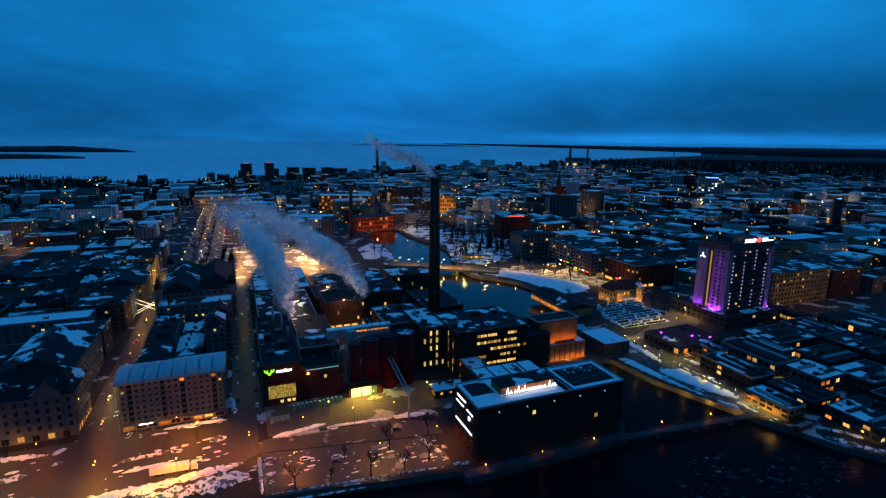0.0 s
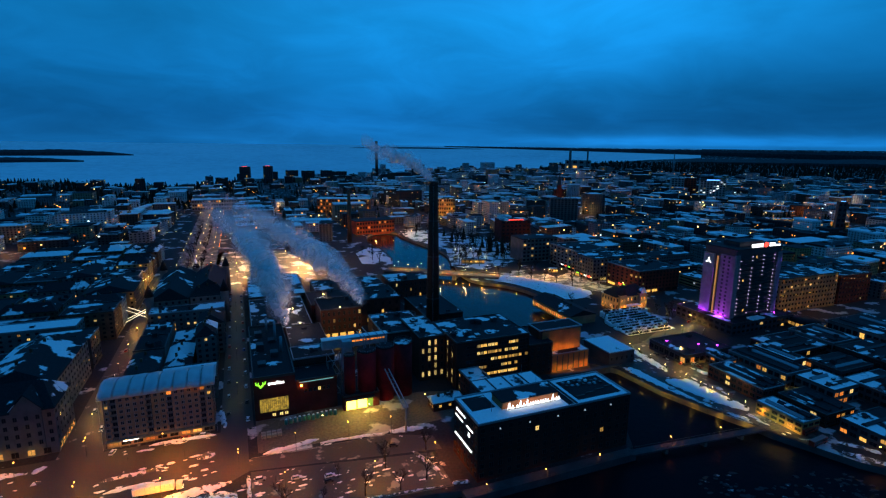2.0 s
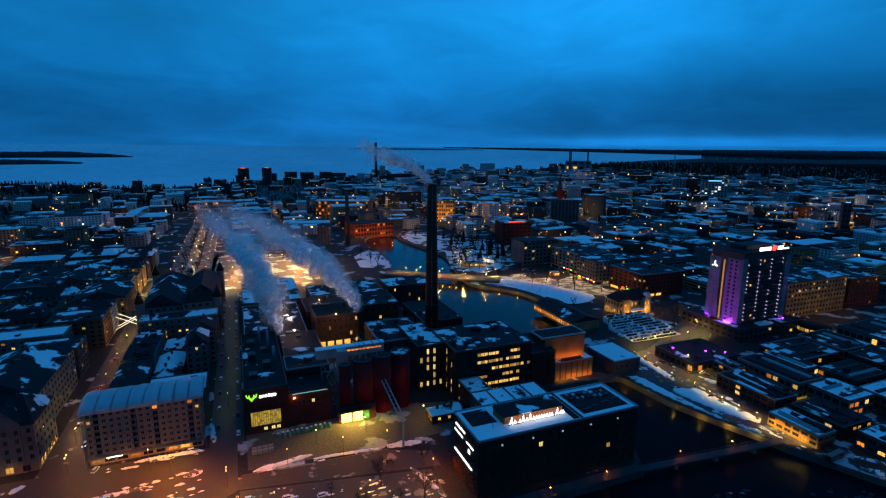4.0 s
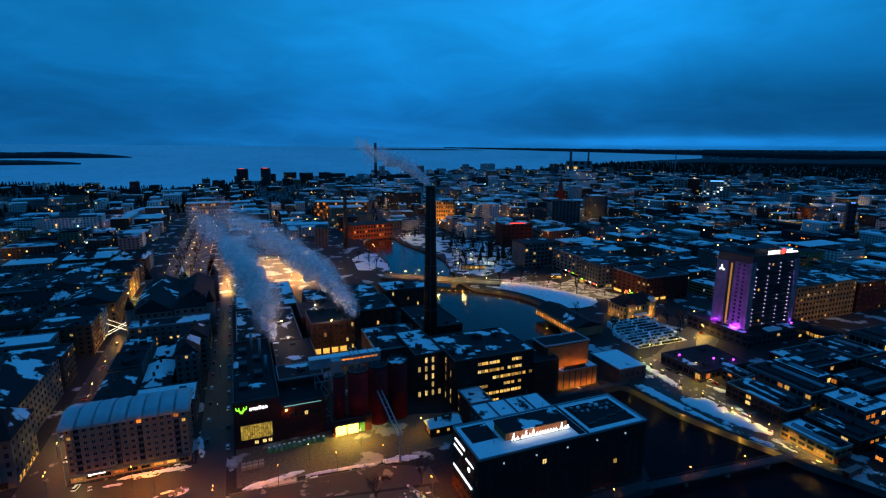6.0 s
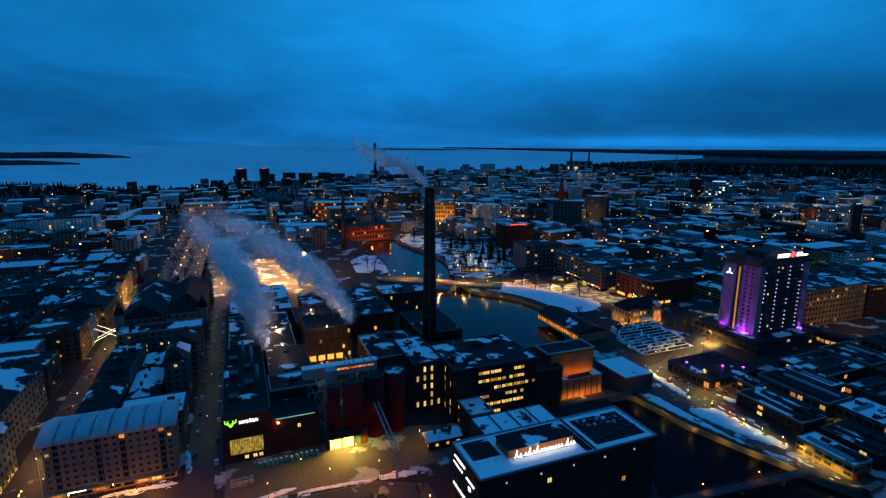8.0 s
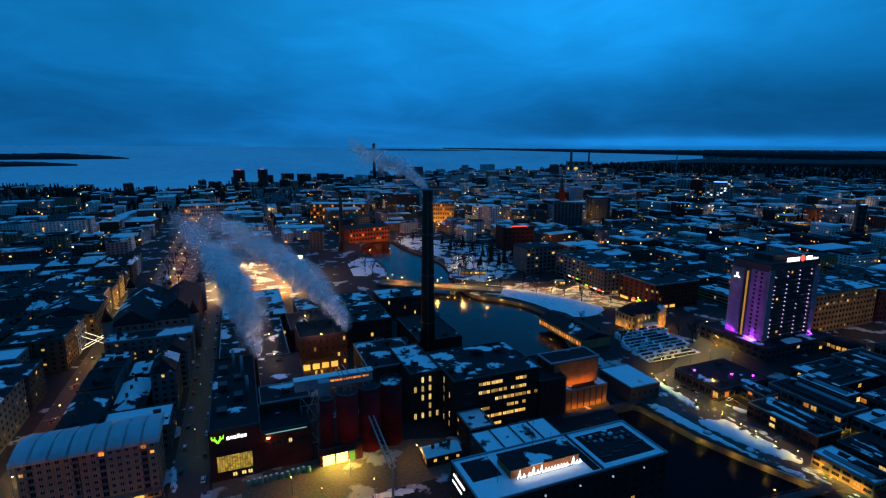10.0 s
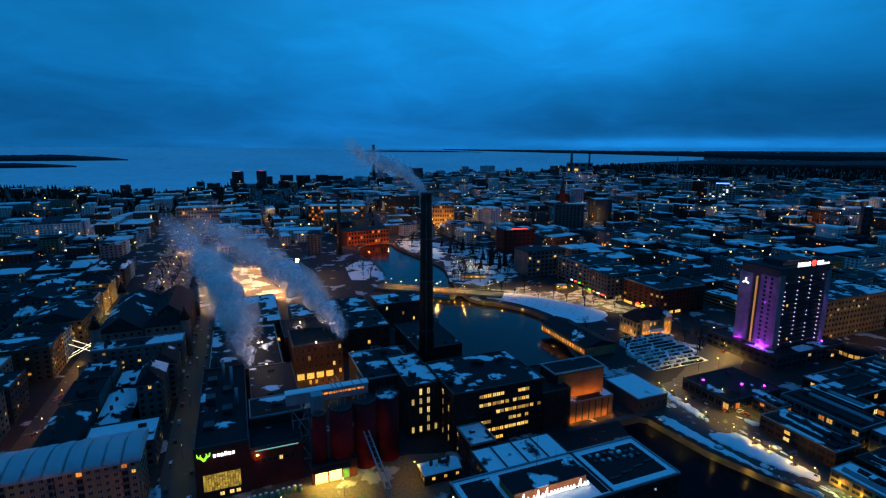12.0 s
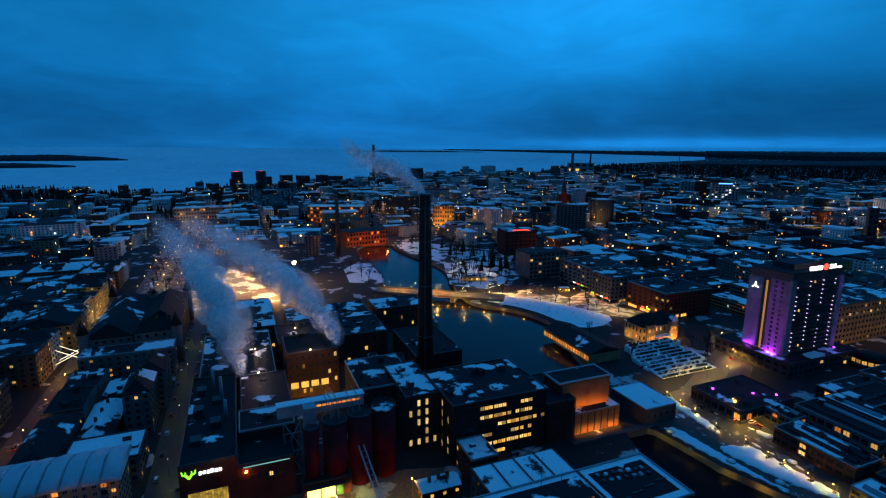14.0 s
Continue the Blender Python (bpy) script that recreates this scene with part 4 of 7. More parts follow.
    for i in range(10):
        y = i * 3
        tube_bm(bm, (-1 - i * 0.1, y, 13 + i * 0.7), (1 - i * 0.1, y, 13 + i * 0.7), 0.12)
    part("ladder", bm, METAL_GREY, cv)
    part("leg", box_bm(bmesh.new(), -0.4, -0.4, 0, 0.4, 0.4, 13), METAL_GREY, cv)
    # tanks, skips and pallets in the yard
    rng = random.Random(5)
    green = plain_mat("container_green", (0.03, 0.22, 0.16), 0.5)
    for i in range(12):
        x, y = C(20 + i * 2.2, 259 + 0.12 * i + rng.uniform(-0.5, 0.5))
        b = thing("storage_tank", "upright green plastic storage tank in the yard", "tank", pose(x, y, 0), "green tanks")
        part("drum", cyl_bm(bmesh.new(), 0, 0, 0, 2.6, 0.9, 0.85, 14), green, b)
        part("lid", cyl_bm(bmesh.new(), 0, 0, 2.6, 2.8, 0.6, 0.4, 12), SNOW, b)
    for i in range(8):
        x, y = C(9 + (i % 4) * 2.4, 250 + (i // 4) * 2.6)
        b = thing("pallet_stack", "stack of pale pallets with snow on top", "pallets", pose(x, y, 0, 0, 0, 18 + rng.uniform(-6, 6)), "pallet stacks")
        for k in range(5):
            box("pallet", -1, -0.8, k * 0.3, 1, 0.8, k * 0.3 + 0.16, plain_mat("pallet_wood", (0.3, 0.26, 0.2)), b)
    # brick plant house behind, lit by floodlights, and other plant roofs
    b1 = building("brick_plant", "brick plant house with a floodlit yellow front", 52, 352, 80, 380, 26, BRICK_DARK, ROOF_DARK, 5, 8, 6, (0.35, 0.5), 0.1, 3, 131, faces="f")
    # added glowing panels give the lower front its bright yellow light
    for i in range(4):
        box("open_bay", 1.5 + i * 5.5, -0.15, 5.5, 5.5 + i * 5.5, 0.1, 9.0, glow_mat("panel_amber", (1.0, 0.55, 0.1), 1.6, 0.5), b1, "amber glowing panel in place of the brightly lit lower front")
    for u in (55, 66, 76):
        x, y = C(u, 346)
        point_light(x, y, 3.5, 1800, (1.0, 0.6, 0.08))
    building("dark_mill", "large dark mill with a flat roof", 80, 298, 108, 334, 25, BRICK_DARK, ROOF_DARK, 4, 6, 8, (0.3, 0.4), 0.0, 5, 132, faces="f")
    building("dark_hall", "long dark riverside hall by the chimney", 126, 350, 156, 400, 14, BRICK_DARK, ROOF_DARK, 2, 6, 8, (0.3, 0.4), 0.0, 4, 133, faces="f")
    building("riverside_mill", "dark brick mill above the pool", 125, 440, 165, 468, 17, BRICK_DARK, ROOF_HALF, 3, 9, 4, (0.3, 0.5), 0.08, 3, 134, faces="fr")
    building("plant_block", "dark plant block between the halls", 28, 300, 50, 345, 20, BRICK_DARK, ROOF_DARK, 3, 6, 8, (0.3, 0.4), 0.04, 5, 135, faces="fr", joined=True)
    building("plant_block", "dark plant block with pipes on its roof", 50, 385, 118, 420, 20, BRICK_DARK, ROOF_DARK, 3, 12, 6, (0.3, 0.4), 0.05, 9, 136, faces="f", joined=True)
    building("plant_block", "dark plant block with a dark roof beside the dim street", 8, 350, 46, 420, 18, BRICK_BROWN, ROOF_DARK, 3, 8, 10, (0.3, 0.4), 0.05, 7, 137, faces="fl", joined=True)
    building("plant_block", "grey plant block with a dark flat roof", 60, 425, 120, 470, 16, PLASTER_GREY, ROOF_DARK, 3, 10, 8, (0.3, 0.4), 0.08, 6, 138, faces="fr", joined=True)
    building("plant_block", "old plant block near the square", 8, 430, 52, 500, 17, BRICK_BROWN, ROOF_HALF, 3, 8, 10, (0.3, 0.4), 0.1, 6, 139, faces="fl", joined=True)
    for u, v in ((92, 340), (98, 345), (112, 340)):
        x, y = C(u, v)
        t = thing("process_tank", "dark steel process tank beside the mill", "tank", pose(x, y, 0), "process tanks")
        part("shell", cyl_bm(bmesh.new(), 0, 0, 0, 22, 3, 3, 24), METAL_DARK, t)
        part("cap", cyl_bm(bmesh.new(), 0, 0, 22, 23, 3, 1, 24), ROOF_HALF, t)
    ch = thing("factory_chimney", "tall dark round brick factory chimney", "chimney", pose(0.8, 366, 0))
    bm = bmesh.new()
    cyl_bm(bm, 0, 0, 0, 112, 5.0, 3.0, 40)
    part("shaft", bm, wall_mat("chimney_brick", (0.05, 0.028, 0.022), 0.9, 0.4, 1.5), ch)
    for z in (30, 60, 85, 104):
        rr = 5.0 - 2.0 * z / 112 + 0.12
        part("band", cyl_bm(bmesh.new(), 0, 0, z, z + 0.7, rr, rr, 40), METAL_DARK, ch)
    part("rim", cyl_bm(bmesh.new(), 0, 0, 111, 112.4, 3.4, 3.4, 40), METAL_DARK, ch)
    bm = bmesh.new()
    for i in range(110):
        rr = 5.0 - 2.0 * i / 112 + 0.25
        tube_bm(bm, (-0.25, -rr, i), (0.25, -rr, i), 0.03, 4)
    for s in (-0.25, 0.25):
        tube_bm(bm, (s, -5.25, 0), (s, -3.3, 111), 0.04, 4)
    part("ladder", bm, METAL_GREY, ch)


factory()


# ---- offices and theatre by the dam ----
def mid_offices():
    r = building("brick_office", "dark brick office with bands of lit windows", 113, 263, 160, 301, 27.5, BRICK_DARK, ROOF_DRIFT, 6, 9, 7, (0.78, 0.42), 0.0, 7, 13, faces="")
    rng = random.Random(8)
    fh = 4.4
    lit = {(5, 1), (5, 2), (4, 1), (4, 3), (4, 4), (3, 2), (3, 3), (3, 4), (3, 5), (2, 1), (2, 3), (2, 4), (1, 2), (1, 4), (1, 3), (4, 2), (0, 1), (0, 2), (5, 4), (1, 1)}
    for rr in range(6):
        for c in range(6):
            for k in range(3):
                g = rng.choice((LIT_PALE, LIT_WARM, LIT_WARM)) if (rr, c) in lit and rng.random() < 0.85 else GLASS
                part("window", window_mesh(1.8, 1.7, g), None, r, m=pose(7 + c * 6.8 + k * 2.1, 0, 1.3 + rr * fh))
    for c in range(2):
        for rr in range(5):
            part("window", window_mesh(1.0, 3.0, LIT_PALE if rng.random() < 0.5 else GLASS), None, r, m=pose(0, 6 + c * 7, 2 + rr * 5, 0, 0, 270))
    w = building("mill_wing", "dark brick mill wing with tall lit stair windows", 97, 280, 113, 318, 26.5, BRICK_DARK, ROOF_DRIFT, 5, 4, 7, (0.3, 0.6), 0.0, 3, 14, faces="")
    for rr in range(5):
        for c, on in ((0, 0.5), (1, 0.7), (2, 0.9), (3, 0.3)):
            part("window", window_mesh(1.3, 3.0, LIT_PALE if rng.random() < on else GLASS), None, w, m=pose(2.2 + c * 3.9, 0, 2.5 + rr * 4.8))
    building("yard_house", "small dark brick house by the yard", 114, 246, 126, 262, 12, BRICK_DARK, ROOF_HALF, 3, 4, 5, (0.35, 0.45), 0.25, 1, 141, faces="fl")


mid_offices()


def theatre():
    tb = wall_mat("theatre_brick", (0.34, 0.16, 0.07), 0.8)
    r = building("theatre", "theatre with a floodlit orange upper wall and glowing piers below", 176, 263.5, 204, 290, 11, tb, ROOF_DARK, 2, 5, 5, (0.2, 0.3), 0, 0, 15, faces="", parapet=0.3)
    box("stage_house", -5.5, 5, 11, 25, 18, 25.5, BRICK_DARK, r, "dark brick stage house")
    box("front_wall", -3.5, 4.55, 11.5, 24.6, 4.95, 24.6, tb, r, "orange-lit front of the stage house")
    bm = bmesh.new()
    for x0, y0, x1, y1 in ((-5.8, 4.4, 25.3, 5.3), (-5.8, 17.4, 25.3, 18.3), (-5.8, 5.3, -5.0, 17.4), (24.5, 5.3, 25.3, 17.4)):
        box_bm(bm, x0, y0, 25.3, x1, y1, 26.1)
    part("parapet", bm, METAL_GREY, r)
    part("stage_roof", box_bm(bmesh.new(), -5, 5.3, 25.4, 24.5, 17.4, 25.7), ROOF_DARK, r)
    area_light(r.matrix_basis @ pose(10.5, 2.6, 11.6, 180 - 32, 0, 0), 26, 0.4, 1200, (1.0, 0.36, 0.03))
    for i in range(7):
        x = 2 + i * 4
        box("pier", x - 1.4, -0.35, 0.3, x - 0.9, 0.05, 10.2, METAL_DARK, r)
        point_light(x + 0.8, -1.3, 1.0, 300, (1.0, 0.4, 0.05), r, 0.25)
    t = building("terrace_block", "dark theatre annexe down to the water", 160, 262, 176, 292, 20, BRICK_DARK, ROOF_DARK, 4, 4, 6, (0.3, 0.4), 0.05, 1, 151, faces="f")
    p = building("power_station", "low power station with a pale flat roof over the dam", 216, 258, 236, 284, 8.5, CONCRETE_DARK, ROOF_SNOW, 1, 5, 5, (0.3, 0.3), 0.1, 0, 152, faces="f", parapet=0.3)
    (x0, y0), (x1, y1) = C(172, 258), C(222, 257)
    d = tagged(part("dam_wall", box_bm(bmesh.new(), 0, -1.5, -5, 52, 1.5, 0.6), CONCRETE_DARK), "concrete dam wall with a walkway", "dam", kind="structure")
    d.matrix_basis = pose(x0, y0, 0, 0, 0, math.degrees(math.atan2(y1 - y0, x1 - x0)))


theatre()


# ---- apartment block under the sheeted roof ----
def apartments():
    r = building("apartment_block", "brown seven-storey apartment block under a pale sheeted roof", -57, 266, -12.5, 284, 24.5, wall_mat("render_beige", (0.34, 0.22, 0.15)), ROOF_SNOW, 8, 16, 6, (0.42, 0.45), 0.05, 0, 16, kind="none", faces="rl")
    w, d, h = 44.5, 18, 24.5
    rng = random.Random(4)
    for rr in range(7):
        for c in range(16):
            z = 4.6 + rr * 2.8
            if c in (1, 6, 9, 14):
                b = box("balcony", (c + 0.05) * w / 16, -1.3, z - 0.2, (c + 0.95) * w / 16, 0, z - 0.05, CONCRETE_DARK, r)
                box("rail", (c + 0.05) * w / 16, -1.32, z - 0.05, (c + 0.95) * w / 16, -1.26, z + 0.95, PLASTER_GREY, b)
                part("window", window_mesh(1.8, 1.9, LIT_ORANGE if rng.random() < 0.06 else GLASS), None, r, m=pose((c + 0.5) * w / 16, 0, z))
            else:
                part("window", window_mesh(1.25, 1.3, LIT_WARM if rng.random() < 0.04 else GLASS, METAL_GREY), None, r, m=pose((c + 0.5) * w / 16, 0, z + 0.5))
    box("shop_band", 0, -2.6, 3.5, w, 0, 4.1, PLASTER_GREY, r)
    for i in range(9):
        g = (LIT_WARM, GLASS, GLASS, LIT_ORANGE, GLASS, GLASS, LIT_WARM, LIT_WARM, GLASS)[i]
        part("shop_window", window_mesh(3.6, 2.4, g), None, r, m=pose(2.6 + i * 4.9, 0, 0.7))
    box("shop_sign", 7, -2.75, 3.55, 13, -2.62, 4.0, SIGN_WHITE, r)
    down_light(4, -3.2, 3.3, 900, (1.0, 0.7, 0.25), r)
    down_light(36, -3.2, 3.3, 900, (1.0, 0.6, 0.2), r)
    # the sheeted weather roof: arched bays over a scaffold
    cover = thing("weather_roof", "pale scalloped plastic weather roof over a scaffold", "weather roof", r.matrix_basis @ pose(0, 0, h))
    sheet_m = plain_mat("plastic_sheet", (0.78, 0.8, 0.83), 0.75, 0, 0.1)
    nb = 8
    for i in range(nb):
        bm = bmesh.new()
        x0, x1 = -1.5 + i * (w + 3) / nb, -1.5 + (i + 1) * (w + 3) / nb
        rows = []
        for a in range(9):
            f = a / 8
            x = x0 + (x1 - x0) * f
            bulge = 0.32 * math.sin(math.pi * f) + 0.12 * math.sin(7 * f + i)
            row = []
            for k, (y, z) in enumerate(((-1.8, -0.4), (-1.7, 1.2), (d * 0.22, 2.6), (d * 0.5, 3.5), (d * 0.8, 2.7), (d + 1.6, 1.0), (d + 1.7, -0.4))):
                row.append(bm.verts.new((x, y, z + bulge * (0.3 if k in (0, 6) else 1))))
            rows.append(row)
        for a, b in zip(rows, rows[1:]):
            for k in range(6):
                bm.faces.new((a[k], b[k], b[k + 1], a[k + 1])).smooth = True
        if i in (0, nb - 1):
            e = rows[0] if i == 0 else rows[-1]
            bm.faces.new(e)
        bmesh.ops.solidify(bm, geom=bm.faces[:], thickness=0.06)
        part("roof_sheet", bm, sheet_m, cover)
    for i in range(15):
        bm = bmesh.new()
        x = -1.2 + i * (w + 2.4) / 14
        tube_bm(bm, (x, -1.5, -24.4), (x, -1.5, 0.6), 0.06, 5)
        part("scaffold_pole", bm, METAL_GREY, cover)


apartments()


# ---- hotel tower, washed in purple ----
def hotel():
    conc = wall_mat("hotel_concrete", (0.24, 0.23, 0.25), 0.8)
    dark = wall_mat("hotel_dark", (0.05, 0.05, 0.058), 0.6)
    x, y = C(345.5, 279)
    r = thing("hotel_tower", "dark hotel tower with pale slabs washed in purple light", "hotel", pose(x, y, 0, 0, 0, 20.5))
    w, d, h = 49, 28, 62
    box("core", 1, 1, 0, w - 1, d - 1, h - 1, dark, r)
    # pale vertical slabs
    box("slab", -0.4, 18.5, 9, 3.0, d, 56, conc, r, "pale concrete slab in purple light")
    box("slab", -0.4, 1.0, 9, 3.0, 13.0, 57, conc, r, "pale concrete slab in purple light")
    box("slab", -0.4, -0.5, 9, 4.0, 0.95, 58, conc, r)
    box("slab", w - 5, -0.5, 9, w + 0.3, 1.2, 58, conc, r)
    box("slab", w - 0.9, 1.2, 9, w + 0.3, d, 58, conc, r)
    box("light_strip", -0.2, 15.2, 9, 0.4, 16.2, 55, glow_mat("strip_amber", (1.0, 0.5, 0.08), 0.35), r, "amber strip of stair windows")
    box("top_storey", 0.3, 0.3, 57.5, w - 0.3, d - 0.3, h, dark, r)
    part("roof", box_bm(bmesh.new(), 0, 0, h, w, d, h + 0.5), ROOF_DARK, r)
    box("plant_room", 12, 8, h + 0.5, 38, 22, h + 4, CONCRETE_DARK, r)
    rng = random.Random(77)
    fh = 2.95
    for f in range(16):
        z = 10.3 + f * fh
        for k in range(2):
            part("window", window_mesh(1.5, 1.6, GLASS), None, r, m=pose(-0.4, 5.2 + k * 4.2, z, 0, 0, 270))
        for c in range(10):
            b = box("balcony", 5 + c * 3.95, -0.9, z - 0.25, 8.7 + c * 3.95, 1.0, z - 0.1, CONCRETE_DARK, r)
            if c in (0, 3, 6, 9) and rng.random() < 0.85:
                box("balcony_lamp", 5.4 + c * 3.95, -0.5, z + 1.5, 5.8 + c * 3.95, 0.1, z + 1.9, glow_mat("lamp_lilac", (0.8, 0.65, 1.0), 1.6), b)
            elif rng.random() < 0.03:
                part("window", window_mesh(1.6, 1.7, LIT_WARM), None, r, m=pose(7 + c * 3.95, 0.9, z))
    # roof sign: two bars and a red disc
    s = thing("roof_sign", "glowing white roof sign with a red disc", "sign", r.matrix_basis @ pose(16, 0.6, h + 0.6))
    for i in range(5):
        box("sign_bar", i * 2.5, 0, 0.3, i * 2.5 + 1.9, 0.3, 3.0, SIGN_WHITE, s)
    bm = bmesh.new()
    tube_bm(bm, (15.5, 0, 1.9), (15.5, 0.4, 1.9), 2.1, 20)
    part("disc", bm, SIGN_RED, s, "red glowing disc")
    for z0, x1 in ((0.4, 31), (2.0, 25)):
        box("sign_bar", 19, 0, z0, x1, 0.3, z0 + 1.1, SIGN_WHITE, s)
    box("frame", -1, 0.35, 0, 32, 0.5, 0.3, METAL_DARK, s)
    e = thing("wall_emblem", "white glowing three-pointed emblem on the slab", "sign", r.matrix_basis @ pose(-0.7, 23, 50))
    bm = bmesh.new()
    for a in (90, 210, 330):
        ca, sa = math.cos(radians(a)), math.sin(radians(a))
        tube_bm(bm, (0, 0.3 * ca, 0.3 * sa), (0, 2.4 * ca, 2.4 * sa), 0.45)
    part("emblem", bm, SIGN_WHITE, e)
    # uplighters at the foot of the slabs
    for yy, p in ((5.0, 1600), (7.3, 4200), (9.6, 1600), (25, 900), (22, 1200)):
        point_light(-2.2, yy, 10.2, p, (0.5, 0.04, 1.0), r, 0.3)
    for xx in (w - 2.5,):
        point_light(xx, -2.4, 10.2, 1400, (0.4, 0.06, 1.0), r, 0.3)
        # added lights without fixtures, in the air before the right slab
        for zz in (22, 36, 50):
            point_light(xx, -4, zz, 260, (0.35, 0.08, 1.0), r, 0.3)
    # added column of unseen lights that carries the purple up the side
    for zz in (20, 30, 40, 50):
        point_light(-3.6, 7.3, zz, 560, (0.5, 0.04, 1.0), r, 0.3)
        point_light(-6, 20, zz, 300, (0.35, 0.1, 1.0), r, 0.3)
    for i, (ux, uy) in enumerate(((-2.2, 7.3), (w - 2.5, -2.4))):
        box("uplighter", ux - 0.4, uy - 0.4, 9.2, ux + 0.4, uy + 0.4, 9.7, PURPLE, r)
    # podium
    building("hotel_podium", "dark glass hotel podium", 336, 268, 402, 320, 9.2, CONCRETE_DARK, ROOF_DARK, 2, 14, 10, (0.6, 0.5), 0.06, 5, 181, faces="fl", joined=True)


hotel()


def villa():
    ochre = wall_mat("villa_plaster", (0.5, 0.34, 0.16), 0.8)
    r = building("villa", "floodlit ornate villa with steep snowy gables", 296, 347, 330, 365, 12, ochre, ROOF_DARK, 2, 9, 5, (0.32, 0.5), 0.45, 0, 19, kind="pitched", rise=7, hip=6, faces="flr")
    for x0, x1 in ((3, 10), (24, 31)):
        b = box("gable", x0, -2, 0, x1, 6, 13.5, ochre, r, "projecting gabled bay")
        bm = bmesh.new()
        v = [bm.verts.new(p) for p in ((x0 - 0.4, -2.4, 13.5), (x1 + 0.4, -2.4, 13.5), (x1 + 0.4, 9, 13.5), (x0 - 0.4, 9, 13.5), ((x0 + x1) / 2, -2.4, 19), ((x0 + x1) / 2, 9, 17.4))]
        for f in ((0, 1, 4), (1, 2, 5, 4), (2, 3, 5), (3, 0, 4, 5), (3, 2, 1, 0)):
            bm.faces.new([v[i] for i in f])
        part("gable_roof", bm, ROOF_HALF, r)
        for k in range(2):
            for rr in range(2):
                part("window", window_mesh(1.3, 2.6, LIT_WARM), None, r, m=pose(x0 + 2 + k * 3, -2, 2 + rr * 5.4))
    box("terrace", 10, -4, 0, 24, 0, 4, ochre, r)
    part("terrace_roof", box_bm(bmesh.new(), 9.7, -4.3, 4, 24.3, 0, 4.4), ROOF_SNOW, r)
    for xx in (2, 8, 14, 20, 26, 32):
        point_light(xx, -4.6, 0.8, 1700, (1.0, 0.42, 0.06), r, 0.3)
    for yy in (3, 13):
        point_light(-2.5, yy, 1.2, 900, (1.0, 0.5, 0.1), r, 0.3)
    # formal terraces under snow
    t = thing("garden_terraces", "stepped garden terraces edged with snow-covered hedges", "terraces", pose(*C(262, 296), 0, 0, 0, 20.5))
    rng = random.Random(9)
    hedge = snow_mix_mat("hedge_snow", (0.02, 0.025, 0.018), 0.3, 0.5, (0.55, 0.57, 0.6))
    for i in range(11):
        x0, x1 = 2 + rng.uniform(0, 6) + i * 0.6, 52 - rng.uniform(0, 12) + i * 0.5
        z = 0.3 + i * 0.42
        box("terrace", x0 - 1, i * 4.0, 0, x1 + 1, i * 4.0 + 3.9, z, SNOW, t)
        n = rng.randint(2, 4)
        for k in range(n):
            a = x0 + (x1 - x0) * k / n
            b = a + (x1 - x0) / n - rng.uniform(1.5, 4)
            box("hedge", a, i * 4.0 + 0.2, z, b, i * 4.0 + 1.7, z + 1.1, hedge, t, taper=0.15)


villa()


